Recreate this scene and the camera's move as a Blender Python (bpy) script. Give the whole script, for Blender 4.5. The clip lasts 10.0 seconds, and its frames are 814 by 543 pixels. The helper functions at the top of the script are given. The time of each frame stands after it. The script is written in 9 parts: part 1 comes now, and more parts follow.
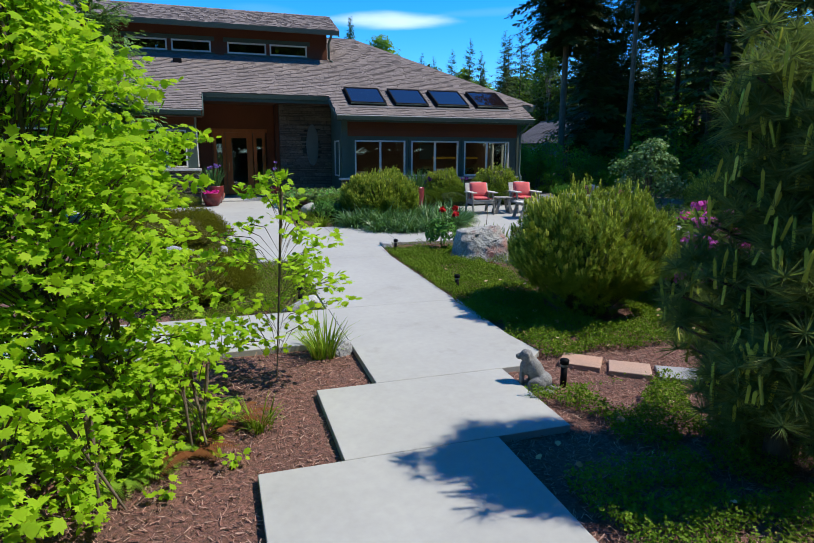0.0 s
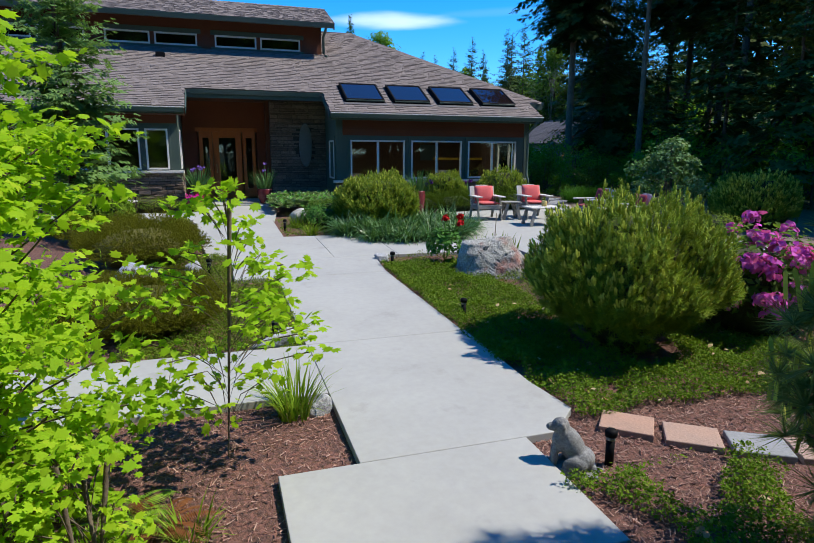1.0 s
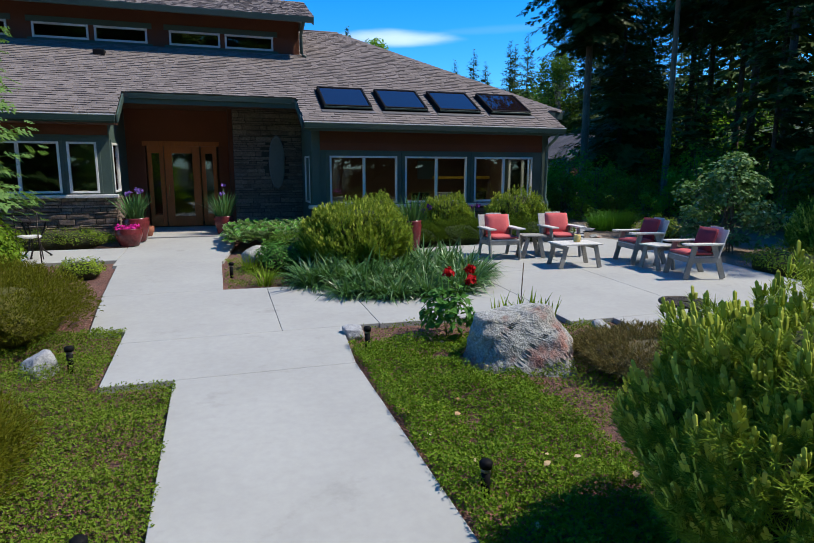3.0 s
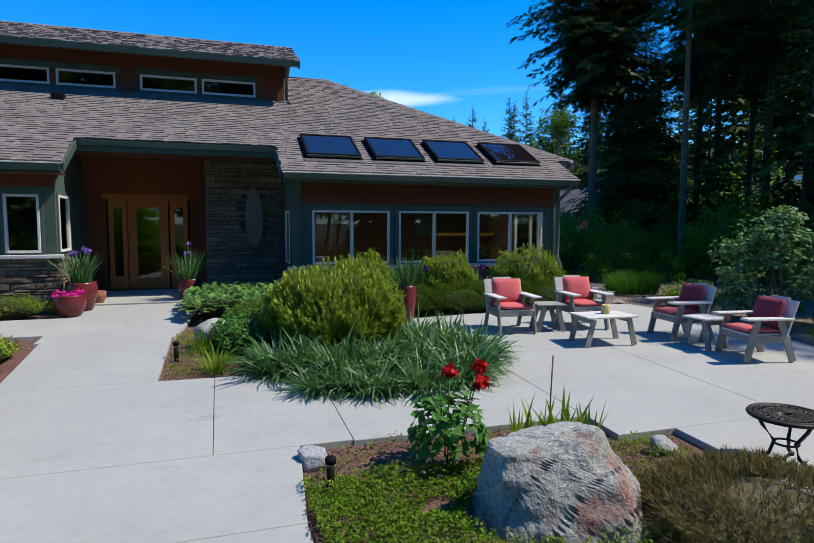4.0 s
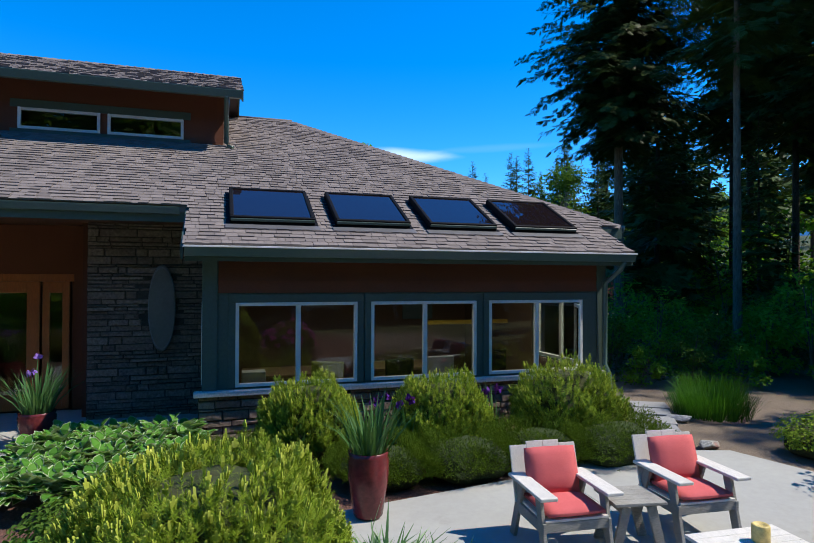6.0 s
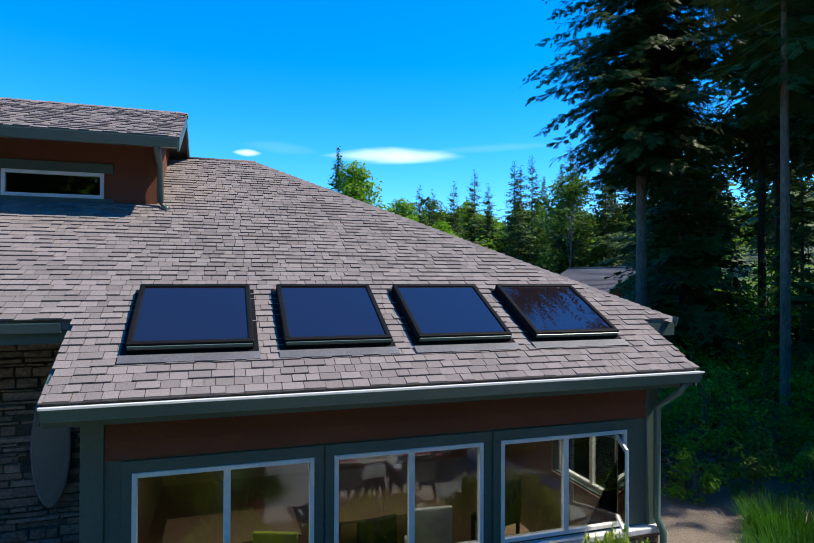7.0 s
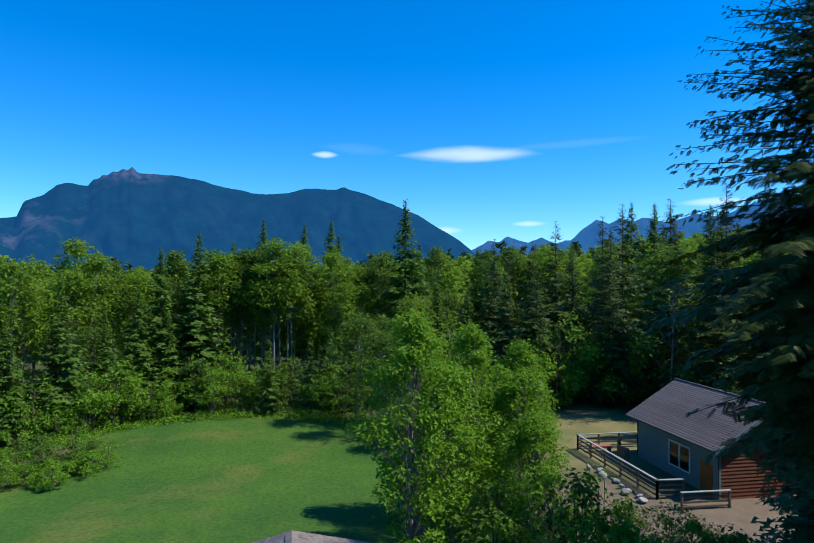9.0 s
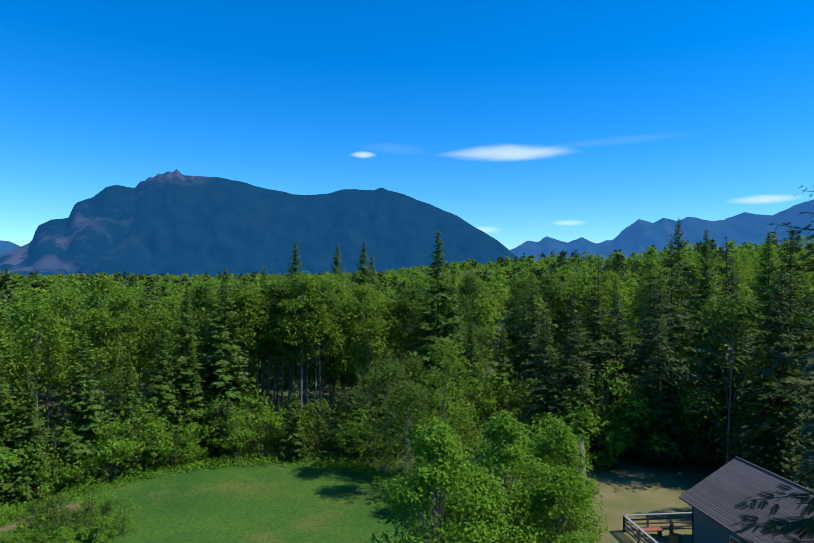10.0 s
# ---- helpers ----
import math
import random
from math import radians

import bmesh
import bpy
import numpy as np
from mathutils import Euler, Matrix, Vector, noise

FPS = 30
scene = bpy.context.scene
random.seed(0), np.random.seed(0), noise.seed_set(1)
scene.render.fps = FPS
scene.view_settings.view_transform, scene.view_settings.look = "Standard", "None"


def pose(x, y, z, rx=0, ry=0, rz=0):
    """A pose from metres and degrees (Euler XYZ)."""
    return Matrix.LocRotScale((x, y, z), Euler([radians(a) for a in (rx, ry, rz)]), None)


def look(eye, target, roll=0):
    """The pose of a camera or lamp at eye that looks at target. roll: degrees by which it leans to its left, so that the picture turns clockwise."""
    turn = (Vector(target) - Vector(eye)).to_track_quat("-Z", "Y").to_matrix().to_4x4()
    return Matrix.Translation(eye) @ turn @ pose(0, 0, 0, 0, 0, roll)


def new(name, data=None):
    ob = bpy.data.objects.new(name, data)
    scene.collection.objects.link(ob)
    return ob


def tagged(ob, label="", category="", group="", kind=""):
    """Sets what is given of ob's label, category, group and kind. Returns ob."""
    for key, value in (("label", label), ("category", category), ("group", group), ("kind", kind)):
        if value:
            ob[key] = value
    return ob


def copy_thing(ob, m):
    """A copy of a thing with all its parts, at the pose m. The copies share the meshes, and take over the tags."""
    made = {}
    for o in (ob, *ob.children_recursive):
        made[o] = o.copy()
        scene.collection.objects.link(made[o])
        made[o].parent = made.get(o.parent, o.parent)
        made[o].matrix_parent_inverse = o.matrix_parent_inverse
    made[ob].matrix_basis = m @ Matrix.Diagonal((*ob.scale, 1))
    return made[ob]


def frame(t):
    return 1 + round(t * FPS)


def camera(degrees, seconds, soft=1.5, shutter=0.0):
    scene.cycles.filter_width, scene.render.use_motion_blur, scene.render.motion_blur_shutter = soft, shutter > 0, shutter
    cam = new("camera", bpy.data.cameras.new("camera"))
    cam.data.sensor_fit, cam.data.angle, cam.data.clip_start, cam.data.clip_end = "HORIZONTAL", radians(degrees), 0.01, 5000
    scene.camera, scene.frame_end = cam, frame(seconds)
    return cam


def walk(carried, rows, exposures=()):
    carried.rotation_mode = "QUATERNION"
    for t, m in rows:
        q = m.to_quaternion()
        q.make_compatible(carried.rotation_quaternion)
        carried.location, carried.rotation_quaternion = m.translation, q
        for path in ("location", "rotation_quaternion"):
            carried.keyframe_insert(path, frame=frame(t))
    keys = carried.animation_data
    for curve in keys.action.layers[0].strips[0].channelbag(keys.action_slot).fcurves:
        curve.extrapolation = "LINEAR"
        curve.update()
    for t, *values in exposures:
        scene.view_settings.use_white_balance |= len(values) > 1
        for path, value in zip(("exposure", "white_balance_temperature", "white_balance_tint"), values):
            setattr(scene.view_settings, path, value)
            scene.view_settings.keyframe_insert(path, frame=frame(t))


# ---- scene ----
cam = camera(69.5, 10.0, soft=1.0)
METRES, EYE, TILT, LEAN, TURN = 27.0, 1.95, 0.0, 0.0, -18.0
ROWS = [
    (0.0, 0.0, 0.0, 0.0, 0.05, -11.4, -0.23),
    (0.5, 0.0011, 0.0227, 0.0, 0.16, -11.37, -0.17),
    (1.0, 0.0017, 0.0488, 0.0004, 0.17, -11.37, -0.21),
    (1.5, 0.0031, 0.0775, 0.0007, 0.18, -11.36, -0.16),
    (2.0, 0.005, 0.1084, 0.0014, 0.23, -11.25, -0.16),
    (2.5, 0.0067, 0.1405, 0.0024, 0.25, -10.47, -0.14),
    (4.0, 0.013, 0.2446, 0.0043, 0.25, -4.65, -0.14),
    (4.5, 0.0155, 0.2816, 0.0052, 0.22, 0.73, -0.16),
    (5.0, 0.0176, 0.3199, 0.0105, 0.23, 0.69, -0.18),
    (6.5, 0.0289, 0.4469, 0.0464, 0.32, 0.62, -0.2),
    (7.0, 0.0326, 0.4935, 0.0804, 0.39, 0.61, -0.2),
    (7.5, 0.0345, 0.5433, 0.1309, 0.32, 0.61, -0.12),
    (8.0, 0.0355, 0.597, 0.1928, 0.6, 0.55, -0.03),
    (8.5, 0.0359, 0.6478, 0.2603, 2.84, 0.54, -0.13),
    (9.0, 0.0372, 0.6967, 0.3312, 7.66, 0.49, -0.3),
    (9.5, 0.0405, 0.748, 0.3993, 10.2, 0.48, -0.43),
    (10.0, 0.0416, 0.7968, 0.462, 11.34, 0.41, -0.48),
]
walk(cam, [(t, pose(0, 0, EYE, TILT, LEAN, TURN) @ pose(METRES * x, METRES * y, METRES * z, 90 + pitch, roll, yaw)) for t, x, y, z, yaw, pitch, roll in ROWS],
     ((0.0, 0.31), (1.5, 0.27), (2.5, 0.17), (4.0, 0.18), (4.5, -0.04), (5.2, -0.02), (6.4, 0.44), (7.0, 0.6), (7.6, 0.46), (8.5, 0.1), (9.2, 0.0), (10.0, -0.1)))

# ---- world, sun ----
SUN_EL, SUN_AZ = 53.5, 106.0          # degrees above the horizon; degrees from +y towards +x
sun_vec = Vector((math.sin(radians(SUN_AZ)) * math.cos(radians(SUN_EL)), math.cos(radians(SUN_AZ)) * math.cos(radians(SUN_EL)), math.sin(radians(SUN_EL))))
world = bpy.data.worlds.new("world")
scene.world = world
world.use_nodes = True
wn, wl = world.node_tree.nodes, world.node_tree.links
wn.clear()
sky = wn.new("ShaderNodeTexSky")
sky.sky_type, sky.sun_disc = "NISHITA", False
sky.sun_elevation, sky.sun_rotation = radians(SUN_EL), radians(SUN_AZ)
sky.altitude, sky.air_density, sky.dust_density, sky.ozone_density = 200.0, 1.0, 0.0, 3.0
hsv = wn.new("ShaderNodeHueSaturation")
hsv.inputs["Saturation"].default_value, hsv.inputs["Value"].default_value = 1.2, 1.5
hsv.inputs["Hue"].default_value = 0.503
tone = wn.new("ShaderNodeMix")
tone.data_type, tone.blend_type = "RGBA", "MULTIPLY"
sky_dir, sky_up, overhead = wn.new("ShaderNodeTexCoord"), wn.new("ShaderNodeSeparateXYZ"), wn.new("ShaderNodeMapRange")
wl.new(sky_dir.outputs["Generated"], sky_up.inputs[0])
wl.new(sky_up.outputs["Z"], overhead.inputs["Value"])
overhead.interpolation_type = "SMOOTHSTEP"
overhead.inputs["From Min"].default_value, overhead.inputs["From Max"].default_value = 0.42, 0.95
deepen = wn.new("ShaderNodeMix")
deepen.data_type = "RGBA"
deepen.inputs["A"].default_value, deepen.inputs["B"].default_value = (0.52, 0.77, 1.03, 1), (0.50, 0.71, 0.94, 1)
wl.new(overhead.outputs[0], deepen.inputs["Factor"])
wl.new(deepen.outputs["Result"], tone.inputs["B"])
tone.inputs["Factor"].default_value = 1.0
wl.new(sky.outputs[0], tone.inputs["A"])
wl.new(tone.outputs["Result"], hsv.inputs["Color"])


def cloud_mask(az, el, half_az, half_el, tilt=0.0):
    """Soft streak of thin cloud round one direction of the sky."""
    a, e = radians(az), radians(el)
    d = Vector((math.sin(a) * math.cos(e), math.cos(a) * math.cos(e), math.sin(e)))
    right = Vector((math.cos(a), -math.sin(a), 0))
    up = right.cross(d)
    right, up = right * math.cos(tilt) + up * math.sin(tilt), up * math.cos(tilt) - right * math.sin(tilt)
    tc = wn.new("ShaderNodeTexCoord")
    sums = []
    for axis, half in ((right, half_az), (up, half_el)):
        dot = wn.new("ShaderNodeVectorMath")
        dot.operation = "DOT_PRODUCT"
        dot.inputs[1].default_value = axis / math.tan(radians(half))
        wl.new(tc.outputs["Generated"], dot.inputs[0])
        sq = wn.new("ShaderNodeMath")
        sq.operation = "POWER"
        ab = wn.new("ShaderNodeMath")
        ab.operation = "ABSOLUTE"
        wl.new(dot.outputs["Value"], ab.inputs[0])
        wl.new(ab.outputs[0], sq.inputs[0])
        sq.inputs[1].default_value = 1.6
        sums.append(sq)
    add = wn.new("ShaderNodeMath")
    wl.new(sums[0].outputs[0], add.inputs[0])
    wl.new(sums[1].outputs[0], add.inputs[1])
    ns = wn.new("ShaderNodeTexNoise")
    ns.inputs["Scale"].default_value, ns.inputs["Detail"].default_value = 14.0, 5.0
    mp = wn.new("ShaderNodeMapping")
    mp.inputs["Scale"].default_value = (1, 1, 5)
    wl.new(tc.outputs["Generated"], mp.inputs[0])
    wl.new(mp.outputs[0], ns.inputs["Vector"])
    ad2 = wn.new("ShaderNodeMath")
    ad2.operation = "MULTIPLY_ADD"
    wl.new(ns.outputs["Fac"], ad2.inputs[0])
    ad2.inputs[1].default_value = 0.6
    wl.new(add.outputs[0], ad2.inputs[2])
    rng = wn.new("ShaderNodeMapRange")
    rng.interpolation_type = "SMOOTHSTEP"
    rng.inputs["From Min"].default_value, rng.inputs["From Max"].default_value = 1.25, 0.25
    wl.new(ad2.outputs[0], rng.inputs["Value"])
    front = wn.new("ShaderNodeVectorMath")
    front.operation = "DOT_PRODUCT"
    front.inputs[1].default_value = d
    wl.new(tc.outputs["Generated"], front.inputs[0])
    gt = wn.new("ShaderNodeMath")
    gt.operation = "GREATER_THAN"
    gt.inputs[1].default_value = 0.5
    wl.new(front.outputs["Value"], gt.inputs[0])
    mul = wn.new("ShaderNodeMath")
    mul.operation = "MULTIPLY"
    wl.new(rng.outputs[0], mul.inputs[0])
    wl.new(gt.outputs[0], mul.inputs[1])
    return mul.outputs[0]


sky_colour = hsv.outputs[0]
for az, el, wa, we, strength, tilt in ((16.2, 11.75, 7.5, 0.95, 0.62, 0.0), (26.0, 12.4, 8.0, 0.5, 0.05, 0.03), (2.3, 11.6, 1.5, 0.42, 0.6, 0.02), (5.5, 12.2, 4.5, 0.7, 0.045, -0.05),
                                      (14.0, 4.5, 2.2, 0.5, 0.45, 0.0), (22.0, 5.1, 2.0, 0.35, 0.45, 0.0), (38.0, 6.6, 3.5, 0.5, 0.5, 0.0)):
    mix = wn.new("ShaderNodeMix")
    mix.data_type = "RGBA"
    fac = wn.new("ShaderNodeMath")
    fac.operation = "MULTIPLY"
    fac.inputs[1].default_value = strength
    wl.new(cloud_mask(az, el, wa, we, tilt), fac.inputs[0])
    wl.new(fac.outputs[0], mix.inputs["Factor"])
    wl.new(sky_colour, mix.inputs["A"])
    mix.inputs["B"].default_value = (7.5, 8.6, 10.0, 1)
    sky_colour = mix.outputs["Result"]
bg = wn.new("ShaderNodeBackground")
bg.inputs["Strength"].default_value = 0.135
wl.new(sky_colour, bg.inputs["Color"])
wl.new(bg.outputs[0], wn.new("ShaderNodeOutputWorld").inputs["Surface"])

sun = new("sun", bpy.data.lights.new("sun", "SUN"))
sun.data.energy, sun.data.angle, sun.data.color = 5.0, radians(0.53), (1.0, 0.94, 0.83)
sun.matrix_world = look(sun_vec * 60, (0, 0, 0))
# area lamp added below the closed ceiling, standing in for the four skylights' daylight
day = new("skylight_daylight", bpy.data.lights.new("skylight_daylight", "AREA"))
day.data.shape, day.data.size, day.data.size_y, day.data.energy, day.data.color = "RECTANGLE", 5.4, 1.1, 32.0, (1.0, 0.93, 0.84)
day.matrix_world = pose(6.85, 19.05, 2.985, 0, 0, 0)

# ---- helpers for meshes and materials ----
def fast_mesh(name, verts, faces, smooth=False):
    """A mesh from arrays: verts (n, 3), faces (m, k)."""
    verts, faces = np.asarray(verts, np.float32), np.asarray(faces, np.int32)
    me = bpy.data.meshes.new(name)
    m, k = faces.shape
    me.vertices.add(len(verts))
    me.vertices.foreach_set("co", verts.ravel())
    me.loops.add(m * k)
    me.loops.foreach_set("vertex_index", faces.ravel())
    me.polygons.add(m)
    me.polygons.foreach_set("loop_start", np.arange(0, m * k, k, dtype=np.int32))
    me.polygons.foreach_set("use_smooth", np.full(m, bool(smooth)))
    me.update(calc_edges=True)
    return me


def add(name, data, material, parent=None, label="", kind="", category=""):
    ob = new(name, data)
    if material is not None and not data.materials:
        data.materials.append(material)
    if parent is not None:
        ob.parent = parent
    return tagged(ob, label, category, "", kind)


def part(name, bm, material, parent=None, label="", kind="", smooth=False):
    """Links a bmesh as one mesh object."""
    me = bpy.data.meshes.new(name)
    if smooth:
        for f in bm.faces:
            f.smooth = True
    bm.to_mesh(me)
    bm.free()
    return add(name, me, material, parent, label, kind)


def thing(name, label, category, m=None, group="", kind=""):
    ob = new(name)
    ob.empty_display_size = 0.2
    if m is not None:
        ob.matrix_basis = m
    return tagged(ob, label, category, group, kind)


def box(x0, y0, z0, x1, y1, z1, bev=0.0, m=None, bm=None):
    """A box (bevelled), put into bm."""
    own = bmesh.new()
    geo = bmesh.ops.create_cube(own, size=1.0)
    bmesh.ops.scale(own, vec=(abs(x1 - x0), abs(y1 - y0), abs(z1 - z0)), verts=own.verts)
    bmesh.ops.translate(own, vec=((x0 + x1) / 2, (y0 + y1) / 2, (z0 + z1) / 2), verts=own.verts)
    if bev:
        bmesh.ops.bevel(own, geom=own.edges[:], offset=bev, segments=2, profile=0.5, affect="EDGES")
    if m is not None:
        bmesh.ops.transform(own, matrix=m, verts=own.verts)
    if bm is None:
        return own
    tmp = bpy.data.meshes.new("tmp")
    own.to_mesh(tmp)
    own.free()
    bm.from_mesh(tmp)
    bpy.data.meshes.remove(tmp)
    return bm


def prism(poly, z0, z1, bev=0.0, zfun=None):
    """An upright prism over a plan polygon; zfun adds the ground's height."""
    bm = bmesh.new()
    vs = [bm.verts.new((x, y, 0)) for x, y in poly]
    f = bm.faces.new(vs)
    if f.normal.z < 0:
        f.normal_flip()
    f.normal_update()
    if f.normal.z < 0:
        bmesh.ops.reverse_faces(bm, faces=[f])
    top = bmesh.ops.extrude_face_region(bm, geom=[f])
    tv = [g for g in top["geom"] if isinstance(g, bmesh.types.BMVert)]
    for v in tv:
        v.co.z = z1
    for v in vs:
        v.co.z = z0
    bmesh.ops.recalc_face_normals(bm, faces=bm.faces)
    if bev:
        es = [e for e in bm.edges if all(abs(v.co.z - z1) < 1e-5 for v in e.verts)]
        bmesh.ops.bevel(bm, geom=es, offset=bev, segments=2, profile=0.5, affect="EDGES")
    if zfun:
        for v in bm.verts:
            v.co.z += zfun(v.co.x, v.co.y)
    return bm


def tube(points, radii, sides=8, bm=None, cap=True):
    """A tapered tube along points."""
    bm = bm or bmesh.new()
    pts = [Vector(p) for p in points]
    rings = []
    for i, p in enumerate(pts):
        d = (pts[min(i + 1, len(pts) - 1)] - pts[max(i - 1, 0)]).normalized()
        a = d.orthogonal().normalized() if abs(d.z) > 0.9 else Vector((0, 0, 1)).cross(d).normalized()
        b = d.cross(a)
        r = radii[i] if hasattr(radii, "__len__") else radii
        rings.append([bm.verts.new(p + (a * math.cos(t) + b * math.sin(t)) * r) for t in (2 * math.pi * k / sides for k in range(sides))])
    for r0, r1 in zip(rings, rings[1:]):
        for k in range(sides):
            f = bm.faces.new((r0[k], r0[(k + 1) % sides], r1[(k + 1) % sides], r1[k]))
            f.smooth = True
    if cap:
        bm.faces.new(rings[0][::-1])
        bm.faces.new(rings[-1])
    return bm


def lathe(profile, sides=24, bm=None, smooth=True):
    """A turned body from (radius, height) pairs."""
    bm = bm or bmesh.new()
    rings = []
    for r, z in profile:
        rings.append([bm.verts.new((r * math.cos(2 * math.pi * k / sides), r * math.sin(2 * math.pi * k / sides), z)) for k in range(sides)])
    for r0, r1 in zip(rings, rings[1:]):
        for k in range(sides):
            f = bm.faces.new((r0[k], r0[(k + 1) % sides], r1[(k + 1) % sides], r1[k]))
            f.smooth = smooth
    bm.faces.new(rings[0][::-1])
    bm.faces.new(rings[-1])
    bmesh.ops.recalc_face_normals(bm, faces=bm.faces)
    return bm


def node_mat(name):
    m = bpy.data.materials.new(name)
    m.use_nodes = True
    n, l = m.node_tree.nodes, m.node_tree.links
    return m, n, l, n["Principled BSDF"]


def mix_rgb(n, l, a, b, fac, mode="MIX"):
    mx = n.new("ShaderNodeMix")
    mx.data_type, mx.blend_type = "RGBA", mode
    for sock, v in (("A", a), ("B", b)):
        if isinstance(v, tuple):
            mx.inputs[sock].default_value = (*v, 1)
        else:
            l.new(v, mx.inputs[sock])
    if isinstance(fac, float):
        mx.inputs["Factor"].default_value = fac
    else:
        l.new(fac, mx.inputs["Factor"])
    return mx.outputs["Result"]


def noise_fac(n, l, vec, scale, lo, hi, detail=5.0, stretch=None):
    if stretch:
        mp = n.new("ShaderNodeMapping")
        mp.inputs["Scale"].default_value = stretch
        l.new(vec, mp.inputs[0])
        vec = mp.outputs[0]
    ns = n.new("ShaderNodeTexNoise")
    ns.inputs["Scale"].default_value, ns.inputs["Detail"].default_value, ns.inputs["Roughness"].default_value = scale, detail, 0.62
    l.new(vec, ns.inputs["Vector"])
    r = n.new("ShaderNodeMapRange")
    r.inputs["From Min"].default_value, r.inputs["From Max"].default_value = lo, hi
    l.new(ns.outputs["Fac"], r.inputs["Value"])
    return r.outputs[0]


def random_fac(n, l):
    """A random number for each object and each loose piece of a mesh."""
    oi, ge, ad = n.new("ShaderNodeObjectInfo"), n.new("ShaderNodeNewGeometry"), n.new("ShaderNodeMath")
    l.new(oi.outputs["Random"], ad.inputs[0])
    l.new(ge.outputs["Random Per Island"], ad.inputs[1])
    fr = n.new("ShaderNodeMath")
    fr.operation = "FRACT"
    l.new(ad.outputs[0], fr.inputs[0])
    return fr.outputs[0]


def surface(name, a, b, rough=0.75, metal=0.0, big=1.2, fine=28.0, fine_amount=0.35, bump=0.25, stretch=None, pieces=0.0, pieces_to=None, spec=0.4, stain=None, stain_at=0.6):
    """A weathered surface: two colours in broad patches, a fine grain, relief; pieces: how far loose pieces differ."""
    m, n, l, p = node_mat(name)
    tc = n.new("ShaderNodeTexCoord")
    vec = tc.outputs["Object"]
    col = mix_rgb(n, l, a, b, noise_fac(n, l, vec, big, 0.35, 0.65))
    if stain:
        col = mix_rgb(n, l, col, stain, noise_fac(n, l, vec, big * (2.7 if stain_at > 0.55 else 0.9), stain_at, stain_at + 0.12, 8.0))
    if pieces:
        col = mix_rgb(n, l, col, pieces_to or (0.02, 0.02, 0.02), mult(n, l, random_fac(n, l), pieces))
    grain = noise_fac(n, l, vec, fine, 0.3, 0.7, 8.0, stretch)
    dark = mix_rgb(n, l, (1 - fine_amount,) * 3, (1 + fine_amount * 0.6,) * 3, grain)
    col = mix_rgb(n, l, col, dark, 1.0, "MULTIPLY")
    l.new(col, p.inputs["Base Color"])
    p.inputs["Roughness"].default_value, p.inputs["Metallic"].default_value = rough, metal
    p.inputs["Specular IOR Level"].default_value = spec
    if bump:
        bp = n.new("ShaderNodeBump")
        bp.inputs["Strength"].default_value, bp.inputs["Distance"].default_value = bump, 0.01
        l.new(grain, bp.inputs["Height"])
        l.new(bp.outputs[0], p.inputs["Normal"])
    return m


def mult(n, l, sock, k):
    mu = n.new("ShaderNodeMath")
    mu.operation = "MULTIPLY"
    l.new(sock, mu.inputs[0])
    mu.inputs[1].default_value = k
    return mu.outputs[0]


def leaf_mat(name, a, b, tip=None, through_light=0.35, rough=0.5, spec=0.12):
    """Foliage: each leaf takes its own mixture of two or three greens and lets some light through."""
    m, n, l, p = node_mat(name)
    ramp = n.new("ShaderNodeValToRGB")
    ramp.color_ramp.elements[0].color, ramp.color_ramp.elements[1].color = (*a, 1), (*b, 1)
    if tip:
        e = ramp.color_ramp.elements.new(0.9)
        e.color = (*b, 1)
        ramp.color_ramp.elements[-1].color = (*tip, 1)
    l.new(random_fac(n, l), ramp.inputs[0])
    tc = n.new("ShaderNodeTexCoord")
    col = mix_rgb(n, l, ramp.outputs[0], (0.6, 0.65, 0.55), mult(n, l, noise_fac(n, l, tc.outputs["Object"], 1.1, 0.35, 0.7), 0.45), "MULTIPLY")
    l.new(col, p.inputs["Base Color"])
    p.inputs["Roughness"].default_value, p.inputs["Specular IOR Level"].default_value = rough, spec * 0.6
    if through_light:
        tr = n.new("ShaderNodeBsdfTranslucent")
        l.new(mix_rgb(n, l, col, (1.0, 1.0, 0.55), 1.0, "MULTIPLY"), tr.inputs["Color"])
        ms = n.new("ShaderNodeMixShader")
        ms.inputs[0].default_value = through_light
        l.new(p.outputs[0], ms.inputs[1])
        l.new(tr.outputs[0], ms.inputs[2])
        l.new(ms.outputs[0], n["Material Output"].inputs["Surface"])
    return m


